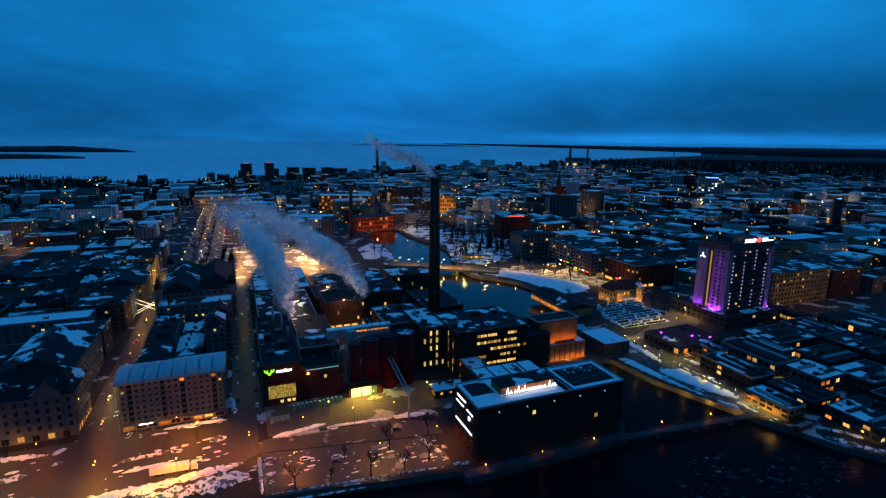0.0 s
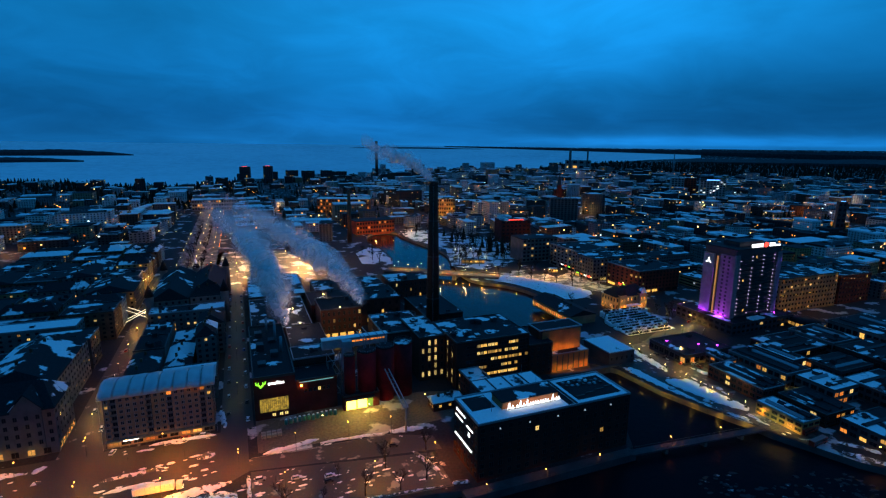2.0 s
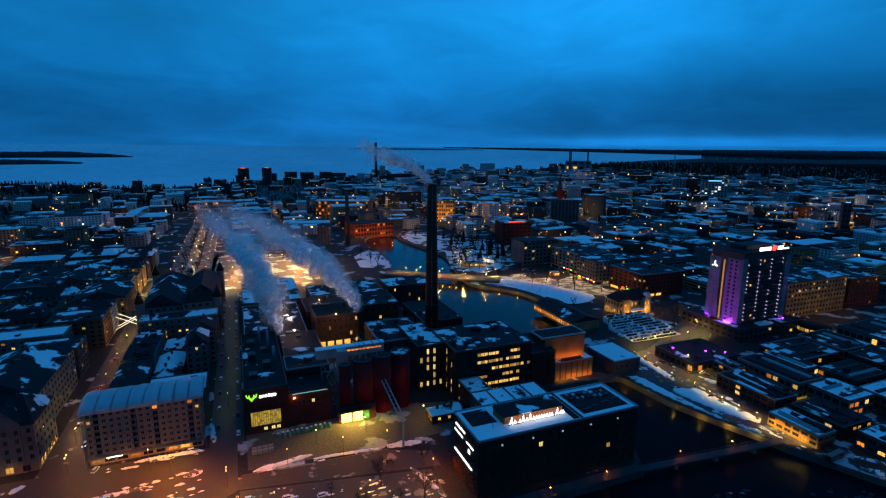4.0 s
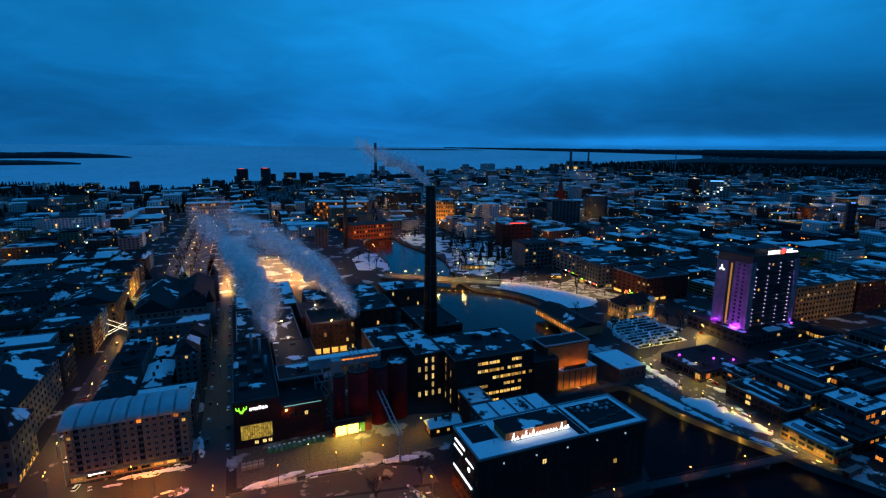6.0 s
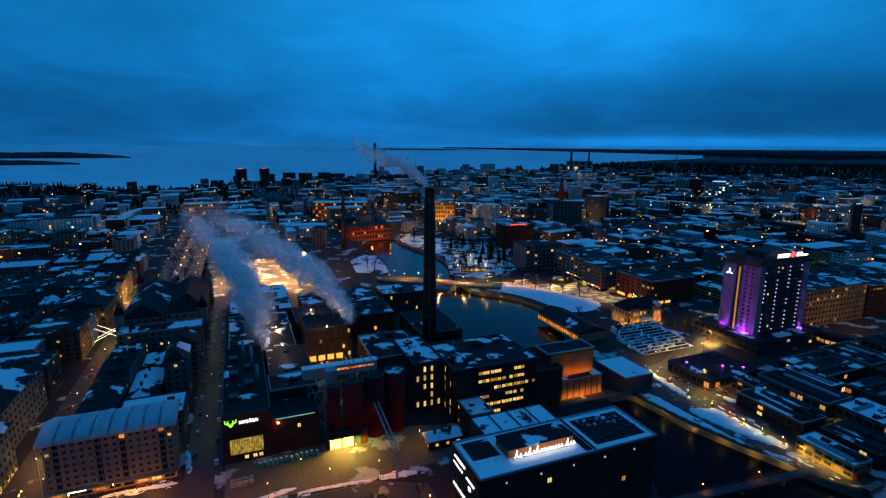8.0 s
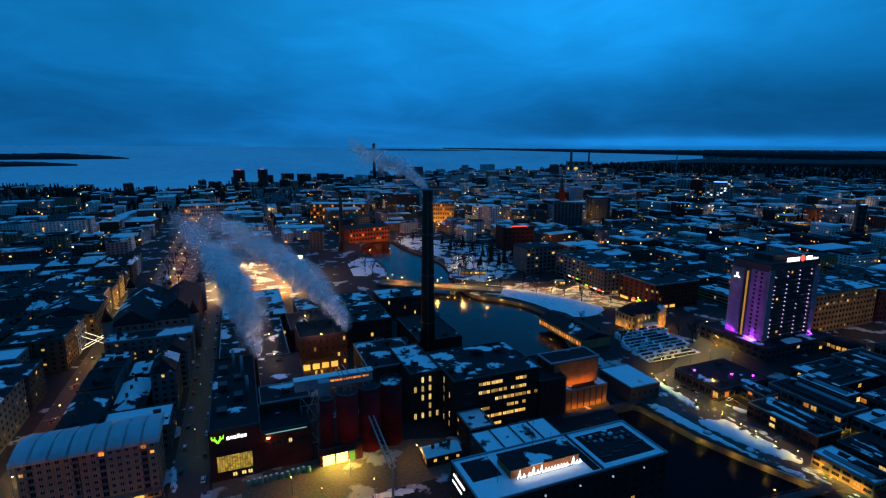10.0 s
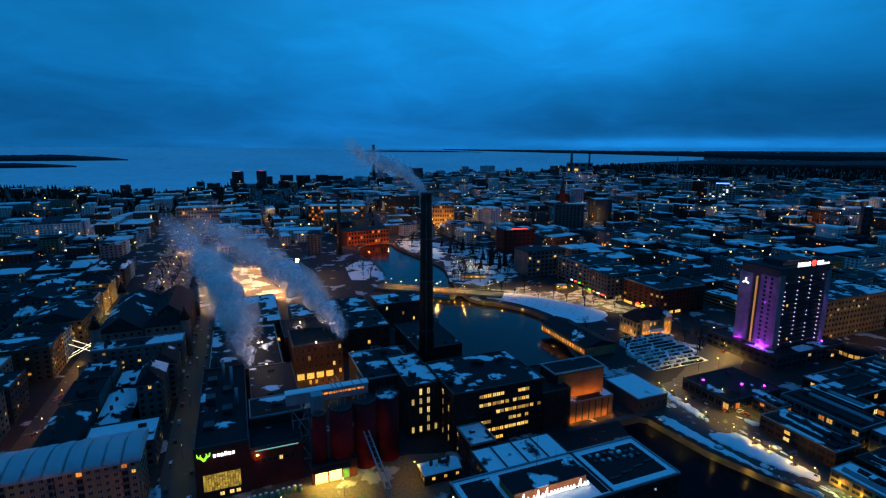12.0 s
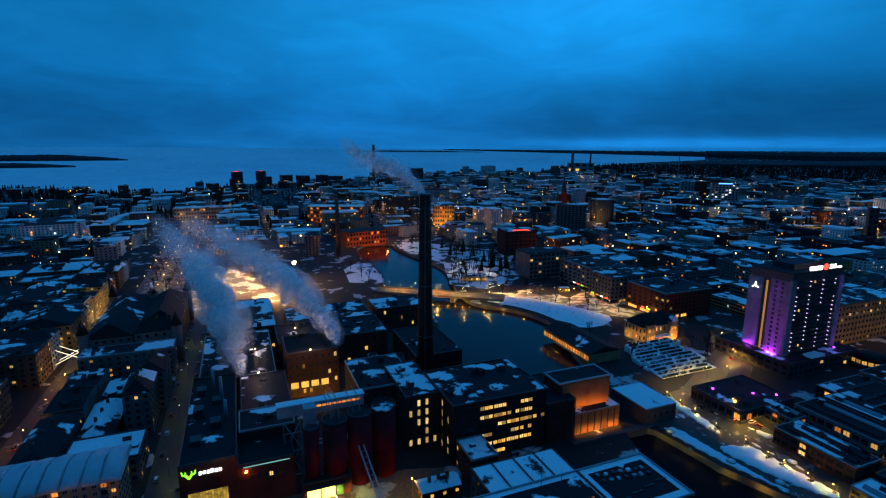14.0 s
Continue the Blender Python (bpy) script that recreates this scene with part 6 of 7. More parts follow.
def city_house(u0, v0, u1, v1, h, rng):
    k = rng.randrange(len(CITY_WALLS))
    roof, words = rng.choice(CITY_ROOFS)
    w, d = u1 - u0, v1 - v0
    root = thing("town_block", "%s town block with %s" % (CITY_WORDS[k], words), "building", pose(*C(u0, v0), 0, 0, 0, 20.5), "town blocks")
    box("wall", 0, 0, 0, w, d, h, CITY_WALLS[k], root)
    fl = max(2, round(h / 3.3))
    fh = (h - 0.8) / fl
    bm = bmesh.new()
    for code, (length, m) in zip("frbl", walls_of(w, d)):
        if code == "b" or (code == "r" and u0 > 150) or (code == "l" and u0 < -100):
            continue
        nb = max(2, round(length / 3.6))
        band = rng.random() < 0.3
        for r in range(fl):
            if band:
                wb = box_bm(bmesh.new(), 1, -0.06, 0.9 + r * fh, length - 1, 0.05, 0.9 + r * fh + fh * 0.45)
                wb.transform(m)
                tmp = bpy.data.meshes.new("band"); wb.to_mesh(tmp); wb.free(); bm.from_mesh(tmp); bpy.data.meshes.remove(tmp)
            for c in range(nb):
                x = (c + 0.5) * length / nb
                if rng.random() < 0.03:
                    g = rng.choice((LIT_WARM, LIT_PALE, LIT_WARM, LIT_ORANGE, LIT_COOL))
                    part("window", window_mesh(1.6, 1.7, g), None, root, m=m @ pose(x, -0.05, 0.9 + r * fh))
                elif not band:
                    v = [bm.verts.new(m @ Vector(p)) for p in ((x - 0.7, -0.05, 0.9 + r * fh), (x + 0.7, -0.05, 0.9 + r * fh), (x + 0.7, -0.05, 0.9 + r * fh + fh * 0.5), (x - 0.7, -0.05, 0.9 + r * fh + fh * 0.5))]
                    bm.faces.new(v)
    tagged(part("window_grid", bm, GLASS, root), kind="stuff")
    if rng.random() < 0.3 and min(w, d) < 22:
        pitched_roof(root, w, d, h, rng.uniform(3, 6), roof, None, rng.choice((0, 4)), across=d > w)
    else:
        flat_roof(root, w, d, h, roof, None, rng, rng.randint(1, 3))


FARV = {"w": ([], []), "r": ([], []), "g": ([], []), "l": ([], []), "o": ([], []), "c": ([], [])}


def far_quad(key, pts):
    vs, fs = FARV[key]
    n = len(vs)
    vs.extend(pts)
    fs.append(tuple(range(n, n + len(pts))))


def far_box(key, x, y, w, d, z0, z1, ang, k0=None):
    ca, sa = math.cos(ang), math.sin(ang)
    p, k = far_place(x, y)
    def at(lx, ly, z):
        return (p.x + k * (lx * ca - ly * sa), p.y + k * (lx * sa + ly * ca), p.z + k * z)
    c = ((0, 0), (w, 0), (w, d), (0, d))
    b = [at(a, e, z0) for a, e in c]
    t = [at(a, e, z1) for a, e in c]
    n = len(FARV[key][0])
    FARV[key][0].extend(b + t)
    FARV[key][1].extend([(n + 4, n + 5, n + 6, n + 7)] + [(n + i, n + (i + 1) % 4, n + 4 + (i + 1) % 4, n + 4 + i) for i in range(4)])
    return at


def far_house(x, y, w, d, h, rng, ang=CITY, lit=0.05):
    at = far_box("w", x, y, w, d, -3, h, ang)
    far_box("r", x - 0.3, y - 0.3, w + 0.6, d + 0.6, h, h + rng.choice((0.5, 0.6, 2.2)), ang)
    if rng.random() < 0.5 and w > 10 and d > 10:
        a = rng.uniform(2, w - 7)
        b = rng.uniform(2, d - 7)
        n = far_box("w", *(Vector((x, y)) + Matrix.Rotation(ang, 2) @ Vector((a, b))), 4.5, 4.5, h, h + rng.uniform(2, 4), ang)
    fl = max(1, round(h / 3.4))
    for side, length in (("f", w), ("l", d), ("r", d)):
        if (side == "l" and x < -100) or (side == "r" and x > 100):
            continue
        nb = max(2, round(length / 4.4))
        for r in range(fl):
            z = 1.1 + r * (h - 0.8) / fl
            for c in range(nb):
                s = (c + 0.5) * length / nb
                q = rng.random()
                key = "g"
                if q < lit:
                    key = rng.choice("lllooc")
                hw, hh = (1.0, 1.6)
                if side == "f":
                    far_quad(key, (at(s - hw, -0.1, z), at(s + hw, -0.1, z), at(s + hw, -0.1, z + hh), at(s - hw, -0.1, z + hh)))
                elif side == "l":
                    far_quad(key, (at(-0.1, s + hw, z), at(-0.1, s - hw, z), at(-0.1, s - hw, z + hh), at(-0.1, s + hw, z + hh)))
                else:
                    far_quad(key, (at(w + 0.1, s - hw, z), at(w + 0.1, s + hw, z), at(w + 0.1, s + hw, z + hh), at(w + 0.1, s - hw, z + hh)))


def far_lamp(x, y, z, key, r=0.7):
    p, k = far_place(x, y, z)
    n = len(FARV[key][0])
    r *= k
    FARV[key][0].extend([(p.x + r, p.y, p.z), (p.x - r, p.y, p.z), (p.x, p.y + r, p.z), (p.x, p.y - r, p.z), (p.x, p.y, p.z + r), (p.x, p.y, p.z - r)])
    FARV[key][1].extend([(n, n + 2, n + 4), (n + 2, n + 1, n + 4), (n + 1, n + 3, n + 4), (n + 3, n, n + 4), (n + 2, n, n + 5), (n + 1, n + 2, n + 5), (n + 3, n + 1, n + 5), (n, n + 3, n + 5)])


def fill_city():
    rng = random.Random(2024)
    near_count = 0
    for iu in range(-26, 42):
        for iv in range(2, 36):
            bu, bv = iu * 84.0, 110 + iv * 76.0
            x, y = C(bu + 40, bv + 36)
            D = math.hypot(x - EYE.x, y - EYE.y)
            ang = math.degrees(math.atan2(x, y + 20))
            if abs(ang) > 47 or D > 2750 or y < 120:
                continue
            land = shore_d(x, y)
            if D > land - 60:
                continue
            wooded = (x < -330 and D > 1150) or (D > 2200 and rng.random() < 0.35)
            if wooded and rng.random() < 0.72:
                continue
            # two to five buildings round a court
            lots = rng.choice((((0, 0, 68, 16), (0, 20, 16, 60), (52, 20, 68, 60), (20, 44, 48, 60)), ((0, 0, 30, 24), (34, 0, 68, 18), (0, 30, 22, 60), (28, 26, 68, 60)),
                               ((0, 0, 68, 26), (0, 32, 68, 60)), ((0, 0, 20, 60), (26, 0, 68, 20), (26, 26, 44, 60), (50, 26, 68, 60)), ((0, 0, 32, 28), (36, 4, 68, 30), (2, 34, 30, 58), (36, 36, 66, 60))))
            base_h = rng.uniform(10, 20)
            if D > 1500 and 0 < x < 1100:
                base_h = rng.uniform(14, 27)
            for a, b, c, d in lots:
                if rng.random() < 0.06:
                    continue
                j = rng.uniform(-2, 2)
                u0, v0, u1, v1 = bu + a, bv + b + j, bu + c + rng.uniform(-3, 2), bv + d + j
                if not all(free(*q) for q in ((u0, v0), (u1, v0), (u1, v1), (u0, v1), ((u0 + u1) / 2, (v0 + v1) / 2))):
                    continue
                h = max(6, base_h + rng.uniform(-5, 5)) * (1.5 if rng.random() < 0.05 else 1)
                hx, hy = C((u0 + u1) / 2, (v0 + v1) / 2)
                if D < 610:
                    city_house(u0, v0, u1, v1, h, rng)
                else:
                    q = rng.random()
                    make = town_house if D < 760 else far_house
                    if q < 0.3 and D > 900:
                        h *= 1.45
                    if q > 0.55 and u1 - u0 > 34:
                        m = (u0 + u1) / 2
                        make(*C(u0, v0), m - u0, v1 - v0, h, rng, CITY, 0.05)
                        make(*C(m + 0.5, v0 + rng.uniform(0, 4)), u1 - m - 1, v1 - v0, h + rng.uniform(-5, 6), rng, CITY, 0.05)
                    else:
                        make(*C(u0, v0), (u1 - u0) * rng.uniform(0.7, 1), v1 - v0, h, rng, CITY + rng.choice((0, 0, 0.15, -0.2)), 0.05 if D < 1400 else 0.035)
            # street lamps of the far streets
            if 560 < D < 1700 and rng.random() < (0.3 if -330 < x < 200 else 0.13) and free(bu - 8, bv - 8, 0):
                point_light(*C(bu - 8, bv - 8), 9, rng.uniform(8000, 22000), rng.choice(((1.0, 0.42, 0.08), (1.0, 0.3, 0.04), (1.0, 0.6, 0.22))))
            if D > 600:
                for k in range(9 if D < 1500 else 5):
                    lu, lv = (bu - 7, bv + rng.uniform(0, 70)) if k % 2 else (bu + rng.uniform(0, 80), bv - 7)
                    if free(lu, lv, 0) and rng.random() < 0.6:
                        far_lamp(*C(lu, lv), rng.uniform(5, 16), rng.choice("lloolc"), rng.choice((0.3, 0.4, 0.5, 0.6)))


def island_mat(name, colors, rough=0.85):
    m, nt, b = node_mat(name, rough)
    g = nt.nodes.new("ShaderNodeNewGeometry")
    r = ramp_node(nt, [(i / max(1, len(colors) - 1), c) for i, c in enumerate(colors)])
    r.color_ramp.interpolation = "CONSTANT"
    nt.links.new(g.outputs["Random Per Island"], r.inputs[0])
    n = noise_node(nt, 0.3, 4)
    v = ramp_node(nt, ((0.3, (0.75, 0.75, 0.75)), (0.7, (1.1, 1.1, 1.1))))
    nt.links.new(n.outputs[0], v.inputs[0])
    nt.links.new(mix_rgb(nt, 1.0, r.outputs[0], v.outputs[0], "MULTIPLY"), b.inputs["Base Color"])
    return m


def far_roof_mat():
    """Flat roofs far off: each roof bare, drifted or white, with the snow in patches."""
    m, nt, b = node_mat("far_roof", 0.9)
    g = nt.nodes.new("ShaderNodeNewGeometry")
    n = noise_node(nt, 0.06, 4, 0.55)
    mu = nt.nodes.new("ShaderNodeMath"); mu.operation = "MULTIPLY_ADD"; mu.inputs[1].default_value = 0.5
    nt.links.new(g.outputs["Random Per Island"], mu.inputs[0]); nt.links.new(n.outputs[0], mu.inputs[2])
    r = ramp_node(nt, ((0.70, (0.022, 0.023, 0.027)), (0.74, (0.5, 0.52, 0.56)), (0.86, (0.78, 0.8, 0.84))))
    nt.links.new(mu.outputs[0], r.inputs[0])
    nt.links.new(r.outputs[0], b.inputs["Base Color"])
    return m


def far_glow(name, color, strength):
    """Lights of which a few are strong and most are faint."""
    m, nt, b = node_mat(name, 0.5)
    b.inputs["Base Color"].default_value = (0.05, 0.05, 0.05, 1)
    b.inputs["Emission Color"].default_value = (*color, 1)
    g, pw, mu = nt.nodes.new("ShaderNodeNewGeometry"), nt.nodes.new("ShaderNodeMath"), nt.nodes.new("ShaderNodeMath")
    pw.operation, mu.operation = "POWER", "MULTIPLY_ADD"
    pw.inputs[1].default_value, mu.inputs[1].default_value, mu.inputs[2].default_value = 4.0, strength, strength * 0.06
    nt.links.new(g.outputs["Random Per Island"], pw.inputs[0])
    nt.links.new(pw.outputs[0], mu.inputs[0])
    nt.links.new(mu.outputs[0], b.inputs["Emission Strength"])
    return m


FAR_WALL = island_mat("far_wall", ((0.10, 0.10, 0.10), (0.04, 0.04, 0.045), (0.5, 0.5, 0.5), (0.09, 0.05, 0.035), (0.22, 0.22, 0.23), (0.7, 0.69, 0.68), (0.05, 0.05, 0.05), (0.28, 0.21, 0.14), (0.4, 0.4, 0.42), (0.06, 0.05, 0.045)))
FAR_ROOF = far_roof_mat()


def town_house(x, y, w, d, h, rng, ang, lit):
    """A house in the middle distance, an object of its own with roof and windows."""
    keep = {c: FARV[c] for c in FARV}
    for c in FARV:
        FARV[c] = ([], [])
    far_house(x, y, w, d, h, rng, ang, lit)
    made = {c: FARV[c] for c in FARV}
    FARV.update(keep)
    k = rng.randrange(len(CITY_WALLS))
    roof, words = rng.choice(CITY_ROOFS)
    root = thing("town_house", "%s town house with %s" % (CITY_WORDS[k], words), "building", Matrix.Identity(4), "town houses")
    for name, c, mat in (("wall", "w", CITY_WALLS[k]), ("roof", "r", roof), ("window_grid", "g", GLASS), ("lit_window", "l", LIT_WARM), ("lit_window", "o", LIT_ORANGE), ("lit_window", "c", LIT_COOL)):
        vs, fs = made[c]
        if fs:
            me = bpy.data.meshes.new(name)
            me.from_pydata(vs, [], fs)
            me.materials.append(mat)
            ob = part(name, me, None, root)
            if "window" in name:
                tagged(ob, kind="stuff")


fill_city()
for k in range(26):
    far_lamp(*C(-20, 720 + k * 17), 7, "o", 0.6)
for k in range(60):
    a = random.Random(k).uniform(-0.72, 0.72)
    d = random.Random(k + 100).uniform(1500, 3800)
    if d < shore_d(EYE.x + d * math.sin(a), EYE.y + d * math.cos(a)) - 80:
        far_lamp(EYE.x + d * math.sin(a), EYE.y + d * math.cos(a), 10, random.Random(k).choice("llco"), 1.1)




def far_mesh(name, key, mat, label, category):
    vs, fs = FARV[key]
    me = bpy.data.meshes.new(name)
    me.from_pydata(vs, [], fs)
    me.materials.append(mat)
    tagged(new(name, me), label, category, kind="stuff")


far_mesh("far_houses", "w", FAR_WALL, "distant town houses in grey and brown", "houses")
far_mesh("far_roofs", "r", FAR_ROOF, "distant flat roofs, some under snow", "roofs")
far_mesh("far_windows", "g", GLASS, "dark windows of the distant houses", "windows")
far_mesh("far_lights", "l", far_glow("far_warm", (1.0, 0.55, 0.16), 11.0), "warm lights of the distant town", "lights")
far_mesh("far_lights", "o", far_glow("far_orange", (1.0, 0.25, 0.03), 12.0), "orange lights of the distant town", "lights")
far_mesh("far_lights", "c", far_glow("far_cool", (0.7, 0.95, 1.0), 8.0), "white lights of the distant town", "lights")


# ---- landmarks further off ----
def far_tower(name, label, x, y, w, d, h, mat, roof=None, ang=0.0, rows=0, cols=0, lit=0.1, seed=1, top=None, glow=None):
    p, k = far_place(x, y)
    root = thing(name, label, "tower", Matrix.Translation(p) @ pose(0, 0, 0, 0, 0, ang) @ Matrix.Scale(k, 4))
    box("wall", -w / 2, 0, -2, w / 2, d, h, mat, root)
    part("roof", box_bm(bmesh.new(), -w / 2 - 0.3, -0.3, h, w / 2 + 0.3, d + 0.3, h + 0.8), roof or ROOF_HALF, root)
    rng = random.Random(seed)
    for r in range(rows):
        for c in range(cols):
            g = rng.choice(glow or (LIT_WARM, LIT_PALE)) if rng.random() < lit else GLASS
            part("window", window_mesh(w / cols * 0.55, h / rows * 0.5, g), None, root, m=pose(-w / 2 + (c + 0.5) * w / cols, 0, (r + 0.3) * h / rows))
    if top:
        box("beacon", -w / 4, 0.2, h + 0.8, w / 4, 1.2, h + (3.4 if h > 50 and w > 40 else 1.9), top, root)
    return root


far_tower("tower_block", "dark tower block with red roof lights", -645, 1828, 34, 20, 58, CONCRETE_DARK, None, 8, 10, 5, 0.05, 1, SIGN_RED)
far_tower("tower_block", "dark tower block with red roof lights", -567, 1834, 30, 20, 60, CONCRETE_DARK, None, 8, 10, 5, 0.05, 2, SIGN_RED)
for i, (x, w, h) in enumerate(((-700, 40, 26), (-520, 44, 40), (-462, 48, 39), (-395, 42, 40), (-350, 60, 36), (-610, 50, 32))):
    far_tower("slab_block", "dark apartment slab by the lake", x, 1960 + 9 * i, w, 16, h, CONCRETE_DARK, None, 6, 7, 6, 0.06, 10 + i)
far_tower("tower_block", "dark tower block beside the lake", -50, 2100, 52, 22, 62, CONCRETE_DARK, None, 4, 10, 6, 0.04, 20)
far_tower("lit_tower", "white office tower with a blue-lit sign", 752, 1370, 62, 26, 52, PLASTER_LIGHT, None, -20, 9, 8, 0.22, 21, SIGN_BLUE, (LIT_COOL, LIT_PALE, SIGN_WHITE))
far_tower("tower_pair", "white tower with a dark red side", 700, 1460, 34, 22, 53, PLASTER_LIGHT, None, -15, 9, 4, 0.1, 22)
far_tower("tower_pair", "dark red tower beside a white one", 738, 1462, 30, 22, 54, wall_mat("tower_red", (0.3, 0.05, 0.03)), None, -15, 9, 4, 0.05, 23)
far_tower("slab_block", "grey apartment slab above the roofs", 245, 950, 50, 18, 42, PLASTER_GREY, None, -8, 11, 8, 0.03, 24)
far_tower("slab_block", "grey apartment slab above the roofs", 335, 1062, 46, 18, 40, PLASTER_GREY, None, -8, 11, 8, 0.03, 25)
far_tower("power_plant", "pale power plant block by the lake", 770, 2705, 130, 40, 70, PLASTER_LIGHT, None, -12, 3, 4, 0.3, 26)
far_tower("church", "dark brick church with a tall spire", 330, 1326, 26, 40, 30, BRICK_RED, None, -8, 2, 4, 0.2, 27)
far_tower("station_tower", "tall slim dark tower with a bright clock face", 676, 838, 12, 10, 52, CONCRETE_DARK, None, -20, 6, 2, 0.1, 28, SIGN_BLUE)
far_tower("corner_house", "dark stone corner house above the plaza", 132, 622, 48, 30, 27, STONE, ROOF_HALF, 20, 6, 9, 0.2, 29)
far_tower("brick_store", "dark brick store with a red roof sign", 122, 740, 44, 30, 32, BRICK_DARK, None, 12, 6, 7, 0.02, 30, SIGN_RED)
far_tower("town_hall", "orange floodlit hall with a wide arch", 27, 985, 38, 22, 38, PLASTER_OCHRE, ROOF_HALF, 0, 5, 9, 0.12, 31)
far_tower("mill_museum", "orange-lit brick mill by the rapids", -176, 1050, 105, 30, 29, BRICK_BROWN, ROOF_SNOW, 0, 4, 18, 0.4, 32, None, (LIT_ORANGE, LIT_WARM))
far_tower("avenue_end", "long lit building closing the avenue", -430, 1090, 120, 30, 22, PLASTER_LIGHT, ROOF_SNOW, 20, 3, 24, 0.25, 33, None, (LIT_ORANGE, LIT_WARM))
far_tower("red_hall", "red floodlit brick hall above the river", -86, 812, 64, 34, 20, wall_mat("hall_red", (0.34, 0.08, 0.035)), ROOF_DARK, 30, 3, 14, 0.2, 34, None, (LIT_ORANGE,))
for x, y, z, wt, col in ((-112, 785, 3, 5000, (1, 0.3, 0.05)), (-84, 794, 3, 6500, (1, 0.28, 0.05)), (-58, 812, 3, 5000, (1, 0.3, 0.05)), (16, 970, 5, 34000, (1, 0.4, 0.05)), (38, 970, 5, 34000, (1, 0.4, 0.05)),
                         (-200, 1036, 6, 12000, (1, 0.4, 0.08)), (-150, 1036, 6, 12000, (1, 0.4, 0.08)), (-40, 850, 8, 16000, (1, 0.4, 0.1)), (0, 880, 8, 12000, (1, 0.4, 0.1)), (-128, 728, 20, 4000, (1, 0.35, 0.06)),
                         (640, 925, 10, 26000, (1, 0.5, 0.08)), (690, 905, 10, 26000, (1, 0.5, 0.08)), (735, 890, 10, 26000, (1, 0.5, 0.08)), (-400, 1065, 4, 6000, (1, 0.4, 0.1)), (-460, 1060, 4, 6000, (1, 0.4, 0.1))):
    point_light(x, y, z, wt, col)
far_tower("station_hall", "low station hall lit orange along its platforms", 690, 930, 130, 16, 9, PLASTER_OCHRE, ROOF_HALF, -18, 1, 16, 0.6, 35, None, (LIT_ORANGE, LIT_WARM))


def chimney(x, y, h, r0, r1, label, mat, light=None):
    p, k = far_place(x, y)
    c = thing("chimney", label, "chimney", Matrix.Translation(p) @ Matrix.Scale(k, 4))
    part("shaft", cyl_bm(bmesh.new(), 0, 0, -2, h, r0, r1, 20), mat, c)
    part("rim", cyl_bm(bmesh.new(), 0, 0, h, h + 1.5, r1 * 1.1, r1 * 1.1, 20), METAL_DARK, c)


chimney(-215, 2096, 150, 6.5, 5, "tall far dark chimney before the lake", BRICK_DARK)
chimney(-115, 735, 73, 3.4, 2.2, "old brick mill chimney lit from below", BRICK_BROWN)
chimney(722, 2690, 128, 8, 6, "pale power plant chimney", PLASTER_GREY)
chimney(816, 2700, 123, 5, 4, "thin dark power plant chimney", CONCRETE_DARK)
chimney(1300, 2759, 112, 3, 2.4, "slim far mast above the forest", METAL_GREY)
p, k = far_place(330, 1330)
sp = thing("church_spire", "dark pointed church spire above the town", "spire", Matrix.Translation(p))
part("tower", box_bm(bmesh.new(), -5, -5, 0, 5, 5, 40), BRICK_RED, sp)
part("spire", cyl_bm(bmesh.new(), 0, 0, 40, 72, 6, 0.1, 8), METAL_DARK, sp)


# ---- trees ----
BARK = wall_mat("bark", (0.035, 0.028, 0.024), 0.95, 0.4, 4)
NEEDLE = wall_mat("conifer_needles", (0.018, 0.026, 0.018), 0.95, 0.5, 2)


def bare_tree_meshes(h, seed):
    """A leafless tree: tapered trunk with limbs, and a crown of fine twigs."""
    rng = random.Random(seed)
    trunk, twigs = bmesh.new(), bmesh.new()
    def grow(bm, a, way, length, r, depth):
        b = a + way * length
        n = 6 if depth < 2 else 3
        q = way.to_track_quat("Z", "Y")
        ra = [bm.verts.new(a + q @ Vector((r * math.cos(6.283 * i / n), r * math.sin(6.283 * i / n), 0))) for i in range(n)]
        rb = [bm.verts.new(b + q @ Vector((r * 0.6 * math.cos(6.283 * i / n), r * 0.6 * math.sin(6.283 * i / n), 0))) for i in range(n)]
        for i in range(n):
            bm.faces.new((ra[i], ra[(i + 1) % n], rb[(i + 1) % n], rb[i]))
        if depth >= 5:
            return
        for _ in range(4 if depth == 0 else 3 if depth < 4 else 2):
            w = (way + Vector((rng.uniform(-1, 1), rng.uniform(-1, 1), rng.uniform(-0.1, 0.75))) * 0.75).normalized()
            s = a.lerp(b, rng.uniform(0.55, 1.0)) if depth else a.lerp(b, rng.uniform(0.7, 1.0))
            grow(trunk if depth < 1 else twigs, s, w, length * rng.uniform(0.55, 0.8), max(0.035, r * 0.55), depth + 1)
    grow(trunk, Vector((0, 0, 0)), Vector((0.03, 0.02, 1)).normalized(), h * 0.36, h * 0.028, 0)
    return mesh_of("trunk", trunk, BARK), mesh_of("crown", twigs, BARK)


TREES = [bare_tree_meshes(h, s) for h, s in ((12, 1), (15, 2), (10, 3), (17, 4))]


def bare_tree(x, y, i, s=1.0, z=0.0):
    t = thing("bare_tree", "leafless dark park tree in winter", "tree", pose(x, y, z, 0, 0, 47 * i) @ Matrix.Scale(s, 4), "bare trees")
    tm, cm = TREES[i % 4]
    part("trunk", tm, None, t)
    part("crown", cm, None, t)


